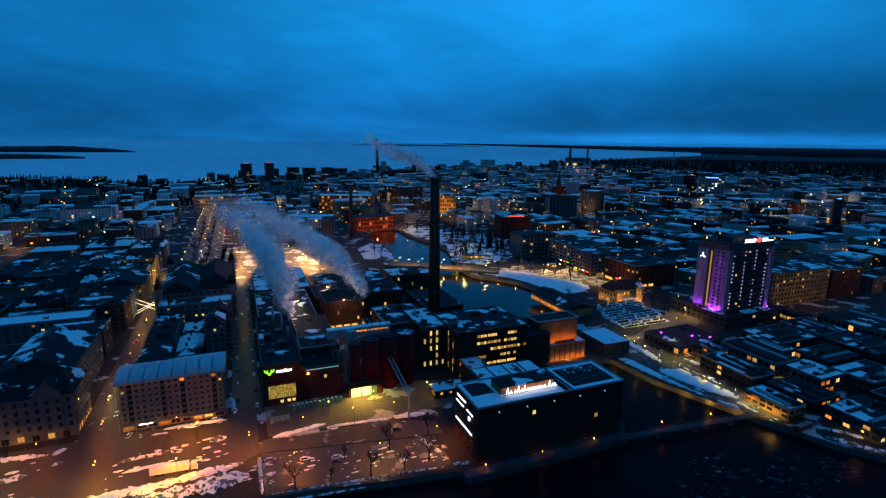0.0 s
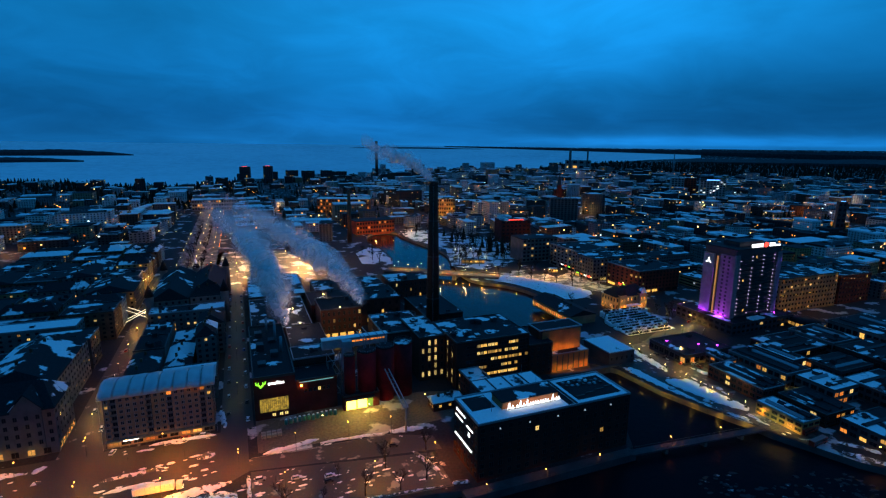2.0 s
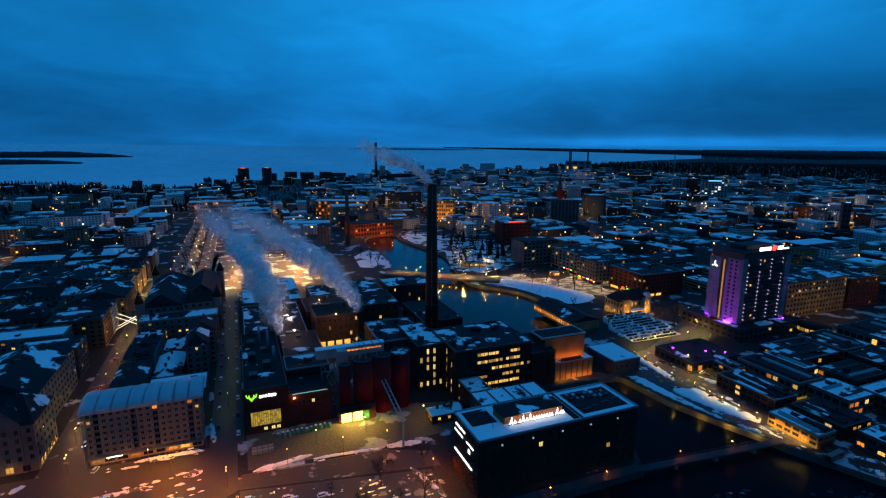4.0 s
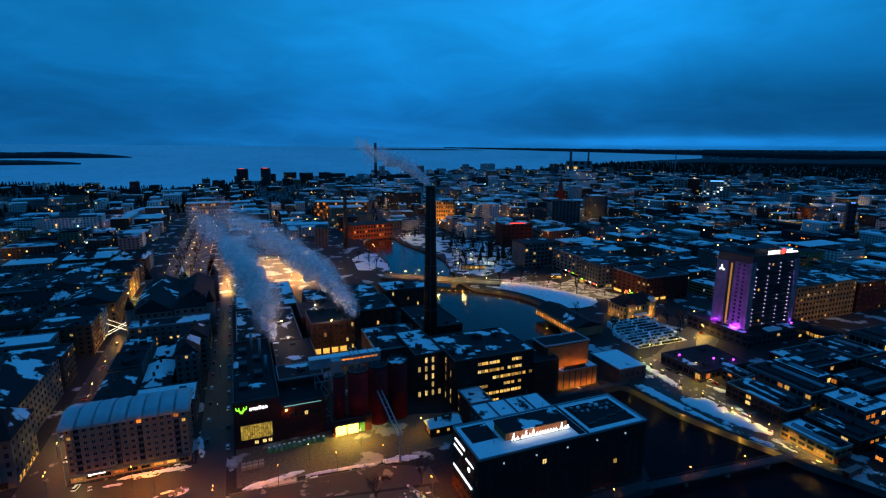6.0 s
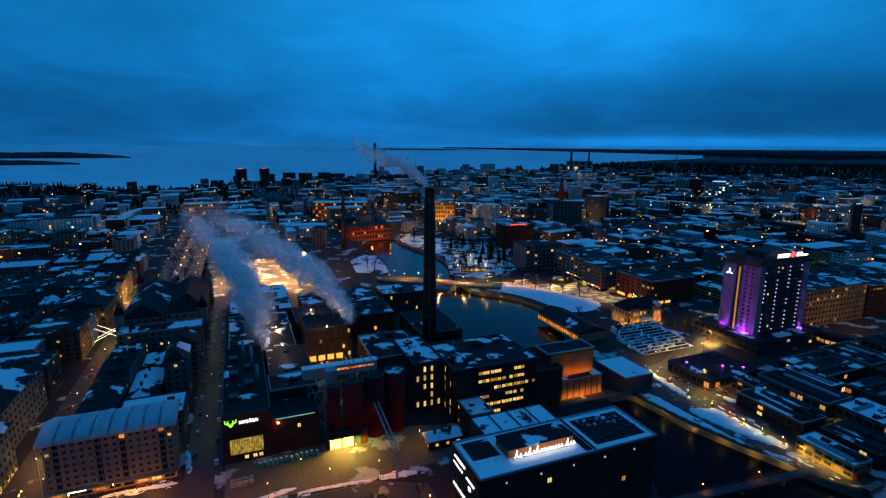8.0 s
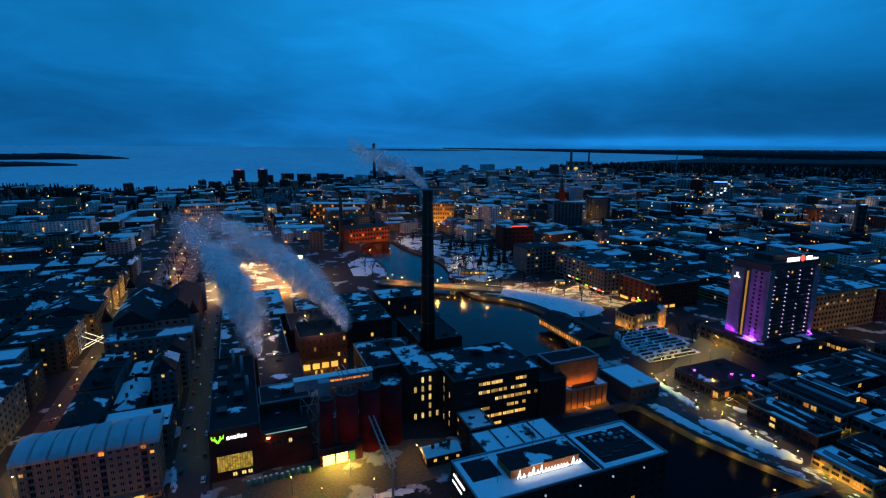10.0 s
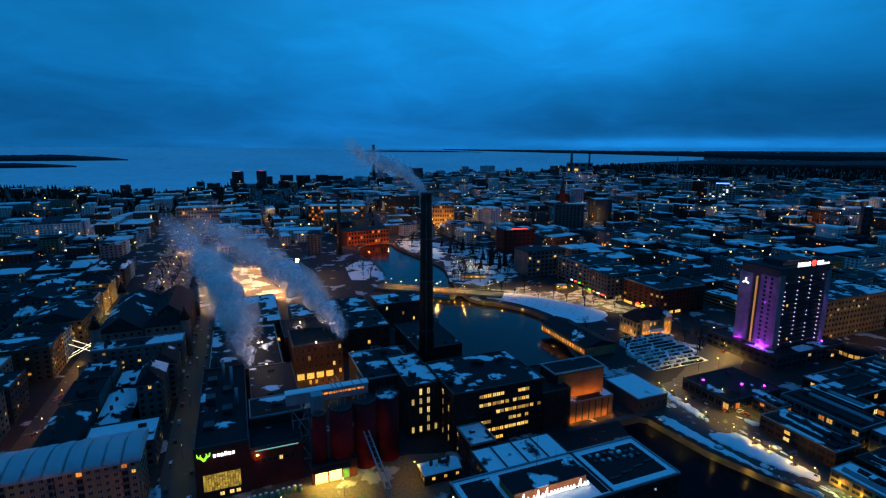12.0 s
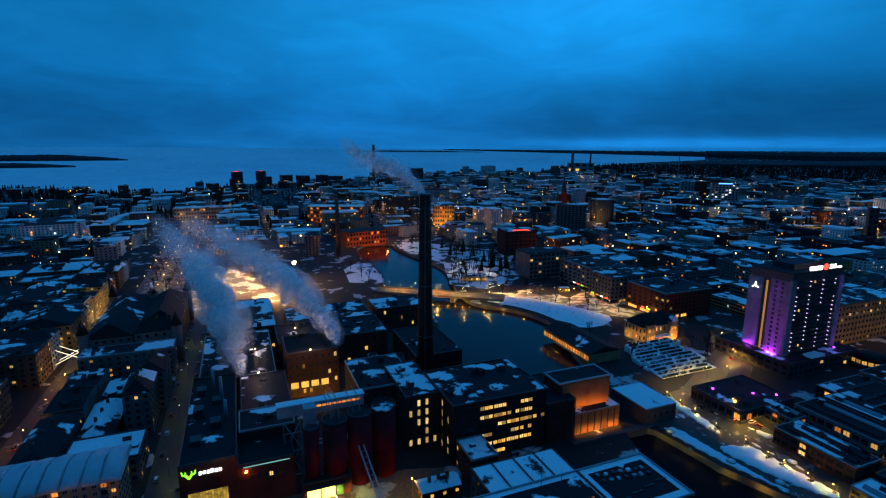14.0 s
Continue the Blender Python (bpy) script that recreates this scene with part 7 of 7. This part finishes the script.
rng = random.Random(31)
spots = [(58, 560), (72, 548), (84, 545), (95, 552), (104, 530), (118, 530), (128, 520), (140, 505), (150, 512), (110, 560), (130, 550), (150, 545), (165, 500), (172, 515), (80, 575), (100, 575), (118, 580), (140, 590), (44, 590), (36, 600), (30, 615)]
spots += [(rng.uniform(24, 115), rng.uniform(590, 780)) for _ in range(84)] + [(rng.uniform(-40, 20), rng.uniform(785, 850)) for _ in range(10)]
spots += [(191, 405), (197, 412), (188, 420), (186, 398), (138, 402), (142, 410), (205, 430), (128, 420), (122, 440), (118, 425)]
spots += [C(14, 196), C(28, 194.5), C(44, 193), C(58, 191.5), C(70, 194), C(36, 208), C(56, 207), C(77, 214), C(-14, 275), C(-100, 262), C(-112, 263)]
spots += [C(u, 590 + 26 * k) for u in (-50, -36) for k in range(14)] + [C(rng.uniform(-18, 70), rng.uniform(650, 710)) for _ in range(8)]
spots += [(-70, 620), (-74, 650), (-82, 690), (-60, 600), (-88, 660)]
for i, (x, y) in enumerate(spots):
    if not inside(x, y, UPPER):
        bare_tree(x, y, i, rng.uniform(0.85, 1.4) if y > 560 else rng.uniform(0.7, 1.0))


def fir_mesh(h, seed):
    """A dense park fir: ragged drooping boughs in many rings round a stem."""
    rng = random.Random(seed)
    stem, bm = cyl_bm(bmesh.new(), 0, 0, 0, h * 0.95, h * 0.018, 0.04, 6), bmesh.new()
    rows = 16
    for k in range(rows):
        z = h * (0.1 + 0.86 * k / rows)
        reach = h * 0.2 * (1 - k / rows) ** 0.8 + 0.25
        for i in range(11):
            a = 6.283 * (i + rng.random()) / 11
            q, w = reach * rng.uniform(0.65, 1.15), reach * rng.uniform(0.22, 0.34)
            ca, sa = math.cos(a), math.sin(a)
            tip = bm.verts.new((q * ca, q * sa, z - q * rng.uniform(0.15, 0.45)))
            l = bm.verts.new((0.5 * q * ca - w * sa, 0.5 * q * sa + w * ca, z - 0.1 * q))
            r = bm.verts.new((0.5 * q * ca + w * sa, 0.5 * q * sa - w * ca, z - 0.1 * q))
            top = bm.verts.new((0.1 * ca, 0.1 * sa, z + 0.3 * reach))
            low = bm.verts.new((0.45 * q * ca, 0.45 * q * sa, z - 0.4 * q))
            for t in ((top, l, tip), (top, tip, r), (low, tip, l), (low, r, tip)):
                bm.faces.new(t)
    return mesh_of("trunk", stem, BARK), mesh_of("crown", bm, NEEDLE)


FIRS = [fir_mesh(h, 60 + h) for h in (17, 22, 14)]
for i, (x, y) in enumerate(((84, 650), (92, 662), (88, 678), (96, 690), (76, 668), (104, 655), (70, 700), (82, 712), (60, 735), (108, 700), (48, 760), (20, 790), (62, 650), (112, 676), (100, 722), (30, 742), (128, 690), (126, 670))):
    t = thing("fir_tree", "dense dark fir in the snowy park", "tree", pose(x, y, 0, 0, 0, 37 * i), "park firs")
    tm, cm = FIRS[i % 3]
    part("trunk", tm, None, t)
    part("crown", cm, None, t)


def shrub_mesh(seed):
    """A low frosted shrub of many small leaf clumps."""
    rng = random.Random(seed)
    bm = bmesh.new()
    for _ in range(90):
        d = Vector((rng.gauss(0, 1), rng.gauss(0, 1), abs(rng.gauss(0, 0.8)))).normalized() * rng.uniform(0.35, 1.0)
        c = Vector((d.x * 1.1, d.y * 1.1, 0.15 + d.z * 0.9))
        vs = [bm.verts.new(c + Vector((rng.uniform(-1, 1), rng.uniform(-1, 1), rng.uniform(-1, 1))) * 0.24) for _ in range(4)]
        for q in ((0, 1, 2), (0, 2, 3), (0, 3, 1), (1, 3, 2)):
            bm.faces.new([vs[a] for a in q])
    return mesh_of("shrub", bm, snow_mix_mat("shrub_frost", (0.035, 0.04, 0.022), 0.3, 0.9, (0.5, 0.5, 0.5)))


SHRUBS = [shrub_mesh(s) for s in (5, 6, 7)]
rng = random.Random(66)
for i, (x, y) in enumerate(QUAY[:9]):
    for k in range(3):
        ob = part("shrub", SHRUBS[(i + k) % 3], None, None)
        ob.matrix_basis = pose(x - 0.6 + rng.uniform(-1.4, 1.0), y + rng.uniform(-1.8, 1.8), 0.55, 0, 0, rng.uniform(0, 360)) @ Matrix.Scale(rng.uniform(0.7, 1.15), 4)
        tagged(ob, "low dark shrub dusted with snow beside a quay lamp", "shrub", "shrubs on the quay")


def woods():
    """Conifers and bare crowns of the wooded hill by the lake, and between the far houses."""
    rng = random.Random(12)
    vs, fs = [], []
    def conifer(x, y, h):
        p, k = far_place(x, y)
        n, r = 7, h * 0.27
        for lvl in range(3):
            z0, z1, rr = h * (0.1 + 0.27 * lvl), h * (0.5 + 0.25 * lvl), r * (1 - 0.27 * lvl)
            b = len(vs)
            for i in range(n):
                a = 6.283 * i / n + lvl
                j = rr * rng.uniform(0.7, 1.25)
                vs.append((p.x + k * j * math.cos(a), p.y + k * j * math.sin(a), p.z + k * z0))
            vs.append((p.x, p.y, p.z + k * z1))
            fs.extend((b + i, b + (i + 1) % n, b + n) for i in range(n))
    for _ in range(2600):
        a = radians(rng.uniform(-47, -19.5))
        d = rng.uniform(1150, 2400)
        x, y = EYE.x + d * math.sin(a), EYE.y + d * math.cos(a)
        e = shore_d(x, y)
        if d < e - 20 and (d > e - 520 or rng.random() < 0.25):
            conifer(x, y, rng.uniform(9, 21))
    for _ in range(1500):
        a = radians(rng.uniform(-20, 47))
        d = rng.uniform(900, 2900)
        x, y = EYE.x + d * math.sin(a), EYE.y + d * math.cos(a)
        if d < shore_d(x, y) - 30:
            conifer(x, y, rng.uniform(9, 18))
    for _ in range(2500):
        a = radians(rng.uniform(12, 47))
        d = rng.uniform(2750, 5200)
        x, y = EYE.x + d * math.sin(a), EYE.y + d * math.cos(a)
        if d < shore_d(x, y) - 30:
            conifer(x, y, rng.uniform(16, 30))
    me = bpy.data.meshes.new("far_woods")
    me.from_pydata(vs, [], fs)
    me.materials.append(NEEDLE)
    tagged(new("far_woods", me), "dark conifer woods along the lake shore", "woods", kind="stuff")


woods()


# ---- vehicles ----
CAR_PAINTS = [plain_mat("paint_" + n, c, 0.3, 0.2, 0.1) for n, c in (("white", (0.7, 0.7, 0.7)), ("black", (0.02, 0.02, 0.022)), ("grey", (0.2, 0.21, 0.22)), ("red", (0.3, 0.02, 0.02)), ("blue", (0.03, 0.06, 0.2)))]
TYRE = plain_mat("tyre_rubber", (0.015, 0.015, 0.015), 0.9)
HEADLIGHT = glow_mat("headlight", (1.0, 0.9, 0.7), 6.0)
TAILLIGHT = glow_mat("taillight", (1.0, 0.03, 0.01), 3.0)


def car_meshes():
    bm = bmesh.new()
    prof = ((-2.2, 0.35), (2.2, 0.35), (2.2, 0.75), (1.1, 0.95), (-2.15, 1.0))
    a = [bm.verts.new((x, -0.88, z)) for x, z in prof]
    b = [bm.verts.new((x, 0.88, z)) for x, z in prof]
    bm.faces.new(a); bm.faces.new(b[::-1])
    for i in range(5):
        bm.faces.new((a[i], b[i], b[(i + 1) % 5], a[(i + 1) % 5]))
    bmesh.ops.recalc_face_normals(bm, faces=bm.faces)
    bmesh.ops.bevel(bm, geom=bm.edges[:], offset=0.1, segments=2, affect="EDGES")
    body = bm
    cab = box_bm(bmesh.new(), -1.9, -0.8, 0.95, 1.0, 0.8, 1.5, 0, 0.28)
    roof = box_bm(bmesh.new(), -1.65, -0.58, 1.5, 0.75, 0.58, 1.55)
    wheel = bmesh.new()
    tube_bm(wheel, (0, -0.12, 0), (0, 0.12, 0), 0.33, 14)
    return body, mesh_of("glasshouse", cab, GLASS), roof, mesh_of("wheel", wheel, TYRE)


_body, CAR_GLASS, _roof, CAR_WHEEL = car_meshes()
CAR_BODY, CAR_ROOF = [], []
for pm in CAR_PAINTS:
    CAR_BODY.append(mesh_of("body", _body.copy(), pm))
    CAR_ROOF.append(mesh_of("roof_panel", _roof.copy(), SNOW if pm is CAR_PAINTS[2] else pm))
_body.free(); _roof.free()


def car(x, y, ang, i, lights=False, z=0.05):
    c = thing("parked_car" if not lights else "car", ("white", "black", "grey", "dark red", "dark blue")[i % 5] + (" car with its lights on in the street" if lights else " parked car dusted with snow"), "car", pose(x, y, z, 0, 0, ang), "cars")
    part("body", CAR_BODY[i % 5], None, c)
    part("glasshouse", CAR_GLASS, None, c)
    part("roof_panel", CAR_ROOF[i % 5], None, c)
    for wx in (-1.4, 1.4):
        for wy in (-0.8, 0.8):
            part("wheel", CAR_WHEEL, None, c, m=pose(wx, wy, 0.33))
    if lights:
        for wy in (-0.6, 0.6):
            box("headlight", 2.15, wy - 0.15, 0.6, 2.26, wy + 0.15, 0.8, HEADLIGHT, c)
            box("taillight", -2.28, wy - 0.15, 0.7, -2.16, wy + 0.15, 0.9, TAILLIGHT, c)


for i, (u, v, a) in enumerate(((20, 213.5, 0), (32, 207, 8), (33, 210, 4), (6, 218, -4), (-54, 261, 75), (-25, 262.5, 2), (-17, 262, 0), (64, 222, -10))):
    car(*C(u, v), 20.5 + a, (0, 1, 0, 2, 0, 3, 2, 1)[i], False)
rng = random.Random(55)
for i in range(26):
    car(*C(-6.5 if i % 2 else 2.5, 270 + i * 9.5), 110.5, rng.randrange(5))
for i, (x, y) in enumerate(((166, 322), (168, 319), (169, 315), (163, 330), (165, 326), (176, 305), (178, 300), (179, 296), (150, 335), (154, 330), (160, 320), (184, 246), (186, 250), (174, 290), (175, 284), (158, 340), (170, 345), (176, 350))):
    car(x, y, (35, 30, 110)[i % 3], rng.randrange(5))
for i in range(12):
    car(*C(-70 if i % 2 else -63, 285 + i * 21), 110.5 if i % 2 else 290.5, rng.randrange(5), i % 3 == 0)
for i, (x, y, a) in enumerate(((100, 560, -15), (130, 575, 160), (170, 560, 70), (205, 400, 45), (230, 425, 225), (250, 450, 45), (20, 543, -14), (150, 600, 100))):
    car(x, y, a, i, True)
for i in range(18):
    car(*C((-52, -47, -38, -32)[i % 4], 570 + i * 24), 110.5 if i % 2 else 290.5, i, True)
# red buses by the market
for x, y in ((181, 230), (184, 240)):
    b = thing("red_bus", "dark red bus waiting by the market", "bus", pose(x, y, 0.05, 0, 0, 25), "buses")
    box("body", -5.5, -1.25, 0.5, 5.5, 1.25, 3.1, plain_mat("bus_red", (0.3, 0.03, 0.02), 0.35), b)
    box("window_band", -5.3, -1.28, 1.6, 5.3, 1.28, 2.5, GLASS, b)
    for wx in (-3.6, 3.6):
        for wy in (-1.1, 1.1):
            part("wheel", CAR_WHEEL, None, b, m=pose(wx, wy, 0.4) @ Matrix.Scale(1.4, 4))


def truck():
    x, y = C(-40.5, 224.5)
    t = thing("articulated_lorry", "white articulated lorry on the wet road", "truck", pose(x, y, 0.05, 0, 0, 17))
    white = plain_mat("trailer_white", (0.72, 0.7, 0.66), 0.5)
    tr = part("trailer", box_bm(bmesh.new(), 0, -1.3, 1.1, 14.5, 1.3, 4.0), white, t, "long white box trailer")
    for i in range(8):
        box("seam", 0.9 + i * 1.75, -1.32, 1.2, 0.95 + i * 1.75, 1.32, 3.9, METAL_GREY, tr)
    box("chassis", 0, -1, 0.8, 17, 1, 1.1, METAL_DARK, t)
    bm = box_bm(bmesh.new(), 15.3, -1.25, 0.7, 17.6, 1.25, 3.7)
    bmesh.ops.bevel(bm, geom=bm.edges[:], offset=0.18, segments=2, affect="EDGES")
    cab = part("cab", bm, white, t)
    box("windscreen", 17.58, -1.05, 2.2, 17.64, 1.05, 3.2, GLASS, cab)
    for wy in (-0.8, 0.8):
        box("headlight", 17.58, wy - 0.2, 1.0, 17.7, wy + 0.2, 1.3, HEADLIGHT, cab)
        box("taillight", -0.06, wy - 0.2, 1.2, 0.02, wy + 0.2, 1.5, LAMP_ORANGE, tr)
    for wx in (2.2, 3.5, 4.8, 13.6, 16.2):
        for wy in (-1.05, 1.05):
            part("wheel", CAR_WHEEL, None, t, m=pose(wx, wy, 0.48) @ Matrix.Scale(1.45, 4))


truck()


# ---- steam ----
def steam_mat(name, alpha, scale, cut):
    m, nt, b = node_mat(name, 1.0)
    nt.nodes.remove(b)
    out = nt.nodes["Material Output"]
    d, tl, tr = nt.nodes.new("ShaderNodeBsdfDiffuse"), nt.nodes.new("ShaderNodeBsdfTranslucent"), nt.nodes.new("ShaderNodeBsdfTransparent")
    for s in (d, tl):
        s.inputs["Color"].default_value = (0.96, 0.96, 0.97, 1)
    mx, mx2 = nt.nodes.new("ShaderNodeMixShader"), nt.nodes.new("ShaderNodeMixShader")
    mx.inputs[0].default_value = 0.45
    nt.links.new(d.outputs[0], mx.inputs[1]); nt.links.new(tl.outputs[0], mx.inputs[2])
    n = noise_node(nt, scale, 2.5, 0.5)
    r = ramp_node(nt, ((cut, (0, 0, 0)), (cut + 0.2, (alpha, alpha, alpha))))
    nt.links.new(n.outputs[0], r.inputs[0])
    tc, sp = nt.nodes.new("ShaderNodeTexCoord"), nt.nodes.new("ShaderNodeSeparateXYZ")
    nt.links.new(tc.outputs["Generated"], sp.inputs[0])
    fade = ramp_node(nt, ((0.0, (1, 1, 1)), (0.45, (0.85, 0.85, 0.85)), (1.0, (0.05, 0.05, 0.05))))
    nt.links.new(sp.outputs["Z"], fade.inputs[0])
    nt.links.new(mix_rgb(nt, 1.0, r.outputs[0], fade.outputs[0], "MULTIPLY"), mx2.inputs[0])
    nt.links.new(tr.outputs[0], mx2.inputs[1]); nt.links.new(mx.outputs[0], mx2.inputs[2])
    nt.links.new(mx2.outputs[0], out.inputs[0])
    return m


STEAM = (steam_mat("steam_core", 0.5, 0.05, 0.2), steam_mat("steam_mid", 0.24, 0.06, 0.24), steam_mat("steam_veil", 0.06, 0.05, 0.26))
scene.cycles.transparent_max_bounces = 64


def puff_shape():
    bm = bmesh.new()
    bmesh.ops.create_icosphere(bm, subdivisions=3, radius=1.0)
    vs, fs = [v.co.copy() for v in bm.verts], [tuple(v.index for v in f.verts) for f in bm.faces]
    bm.free()
    return vs, fs


PUFF_V, PUFF_F = puff_shape()


def plume(line, label, seed, puffs=(46, 50, 34)):
    """A drifting plume of many overlapping billows along a line of (place, radius): dense ones inside, thin ones outside."""
    rng = random.Random(seed)
    root = thing("steam_plume", label, "steam", pose(0, 0, 0))
    for count, size, spread, mat in zip(puffs, (0.5, 0.62, 0.85), (0.42, 0.62, 0.75), STEAM):
        vs, fs = [], []
        for i in range(count):
            f = ((i + rng.random()) / count) ** 1.15 * (len(line) - 1) * 0.999
            k = int(f)
            (pa, ra), (pb, rb) = line[k], line[k + 1]
            t = f - k
            r = ra + (rb - ra) * t
            off = Vector((rng.gauss(0, 1), rng.gauss(0, 1), rng.gauss(0, 0.8))).normalized() * r * spread * rng.random() ** 0.5
            c = Vector(pa).lerp(Vector(pb), t) + off
            r *= size * rng.uniform(0.6, 1.15)
            n = len(vs)
            for v in PUFF_V:
                w = c + v * r
                vs.append(c + v * r * (1 + 0.55 * noise.noise(w * (1.1 / r) + Vector((seed, i, 0))) + 0.25 * noise.noise(w * (2.6 / r) + Vector((0, seed, i)))))
            fs.extend(tuple(a + n for a in q) for q in PUFF_F)
        me = bpy.data.meshes.new("billow")
        me.from_pydata(vs, [], fs)
        me.materials.append(mat)
        me.polygons.foreach_set("use_smooth", [True] * len(fs))
        tagged(part("billow", me, None, root), kind="stuff")


plume((((-95, 335, 22), 2.5), ((-100, 340, 34), 8), ((-107, 349, 48), 12), ((-118, 362, 61), 13.5), ((-138, 386, 74), 13), ((-180, 430, 88), 10)), "blue-grey steam plume rising from the factory roof", 1.0)
plume((((-50, 362, 26), 2.5), ((-56, 368, 36), 6.5), ((-70, 380, 47), 10), ((-92, 396, 59), 13), ((-124, 418, 72), 13), ((-170, 452, 86), 10)), "pale steam plume drifting over the plant", 7.0)
plume((((0.6, 366, 112), 2.2), ((-6, 374, 118), 4.5), ((-16, 388, 125), 6.5), ((-30, 408, 130), 8.5), ((-56, 450, 136), 9)), "pale smoke drifting from the tall chimney", 13.0, (30, 26, 18))
# floodlights on the plant roofs below the steam
for x, y, z in ((-84, 330, 22.2), (-62, 350, 26.3), (-100, 372, 18.2), (-84, 402, 20.2)):
    fl = thing("roof_floodlight", "small warm floodlight on the plant roof", "floodlight", pose(x, y, z), "plant floodlights")
    part("bracket", cyl_bm(bmesh.new(), 0, 0, 0, 1.6, 0.08, 0.08, 6), METAL_DARK, fl)
    box("lamp_head", -0.3, -0.3, 1.6, 0.3, 0.3, 2.0, LAMP_WARM, fl)
    point_light(0, 0, 2.6, 3200, (1.0, 0.7, 0.55), fl, 0.3)
# the mast with the floodlight on the square
mast = thing("floodlight_mast", "tall mast with a glaring warm floodlight on the square", "floodlight", pose(-136, 600, 0))
part("pole", cyl_bm(bmesh.new(), 0, 0, 0, 20, 0.3, 0.18, 8), METAL_DARK, mast)
part("lamp_head", cyl_bm(bmesh.new(), 0, 0, 19.4, 22.6, 1.3, 1.9, 14), glow_mat("floodlamp", (1.0, 0.5, 0.12), 40.0), mast)
point_light(0, -4.5, 21, 160000, (1.0, 0.5, 0.14), mast, 0.8)


# ---- broken ice on the river below the footbridge ----
def ice_floes():
    rng = random.Random(71)
    bm = bmesh.new()
    for _ in range(170):
        a, r = rng.uniform(0, 6.28), rng.random() ** 0.6
        cx, cy = rng.choice(((128, 205), (150, 196), (112, 188), (170, 205)))
        x, y = cx + 16 * r * math.cos(a), cy + 10 * r * math.sin(a)
        n, s = rng.randint(5, 8), rng.uniform(0.4, 1.8)
        lo = []
        for i in range(n):
            t = 6.283 * i / n
            q = s * rng.uniform(0.5, 1.2)
            lo.append((x + q * math.cos(t), y + 0.7 * q * math.sin(t)))
        va = [bm.verts.new((p[0], p[1], WATER_Z - 0.05)) for p in lo]
        vb = [bm.verts.new((p[0] * 0.98 + x * 0.02, p[1] * 0.98 + y * 0.02, WATER_Z + rng.uniform(0.08, 0.3))) for p in lo]
        bm.faces.new(vb)
        for i in range(n):
            bm.faces.new((va[i], va[(i + 1) % n], vb[(i + 1) % n], vb[i]))
    tagged(part("ice_floes", bm, snow_mix_mat("floe", (0.03, 0.03, 0.035), 0.3, 0.3, (0.3, 0.32, 0.35))), "grey broken ice and stones in the rapids", "ice", kind="stuff")


ice_floes()
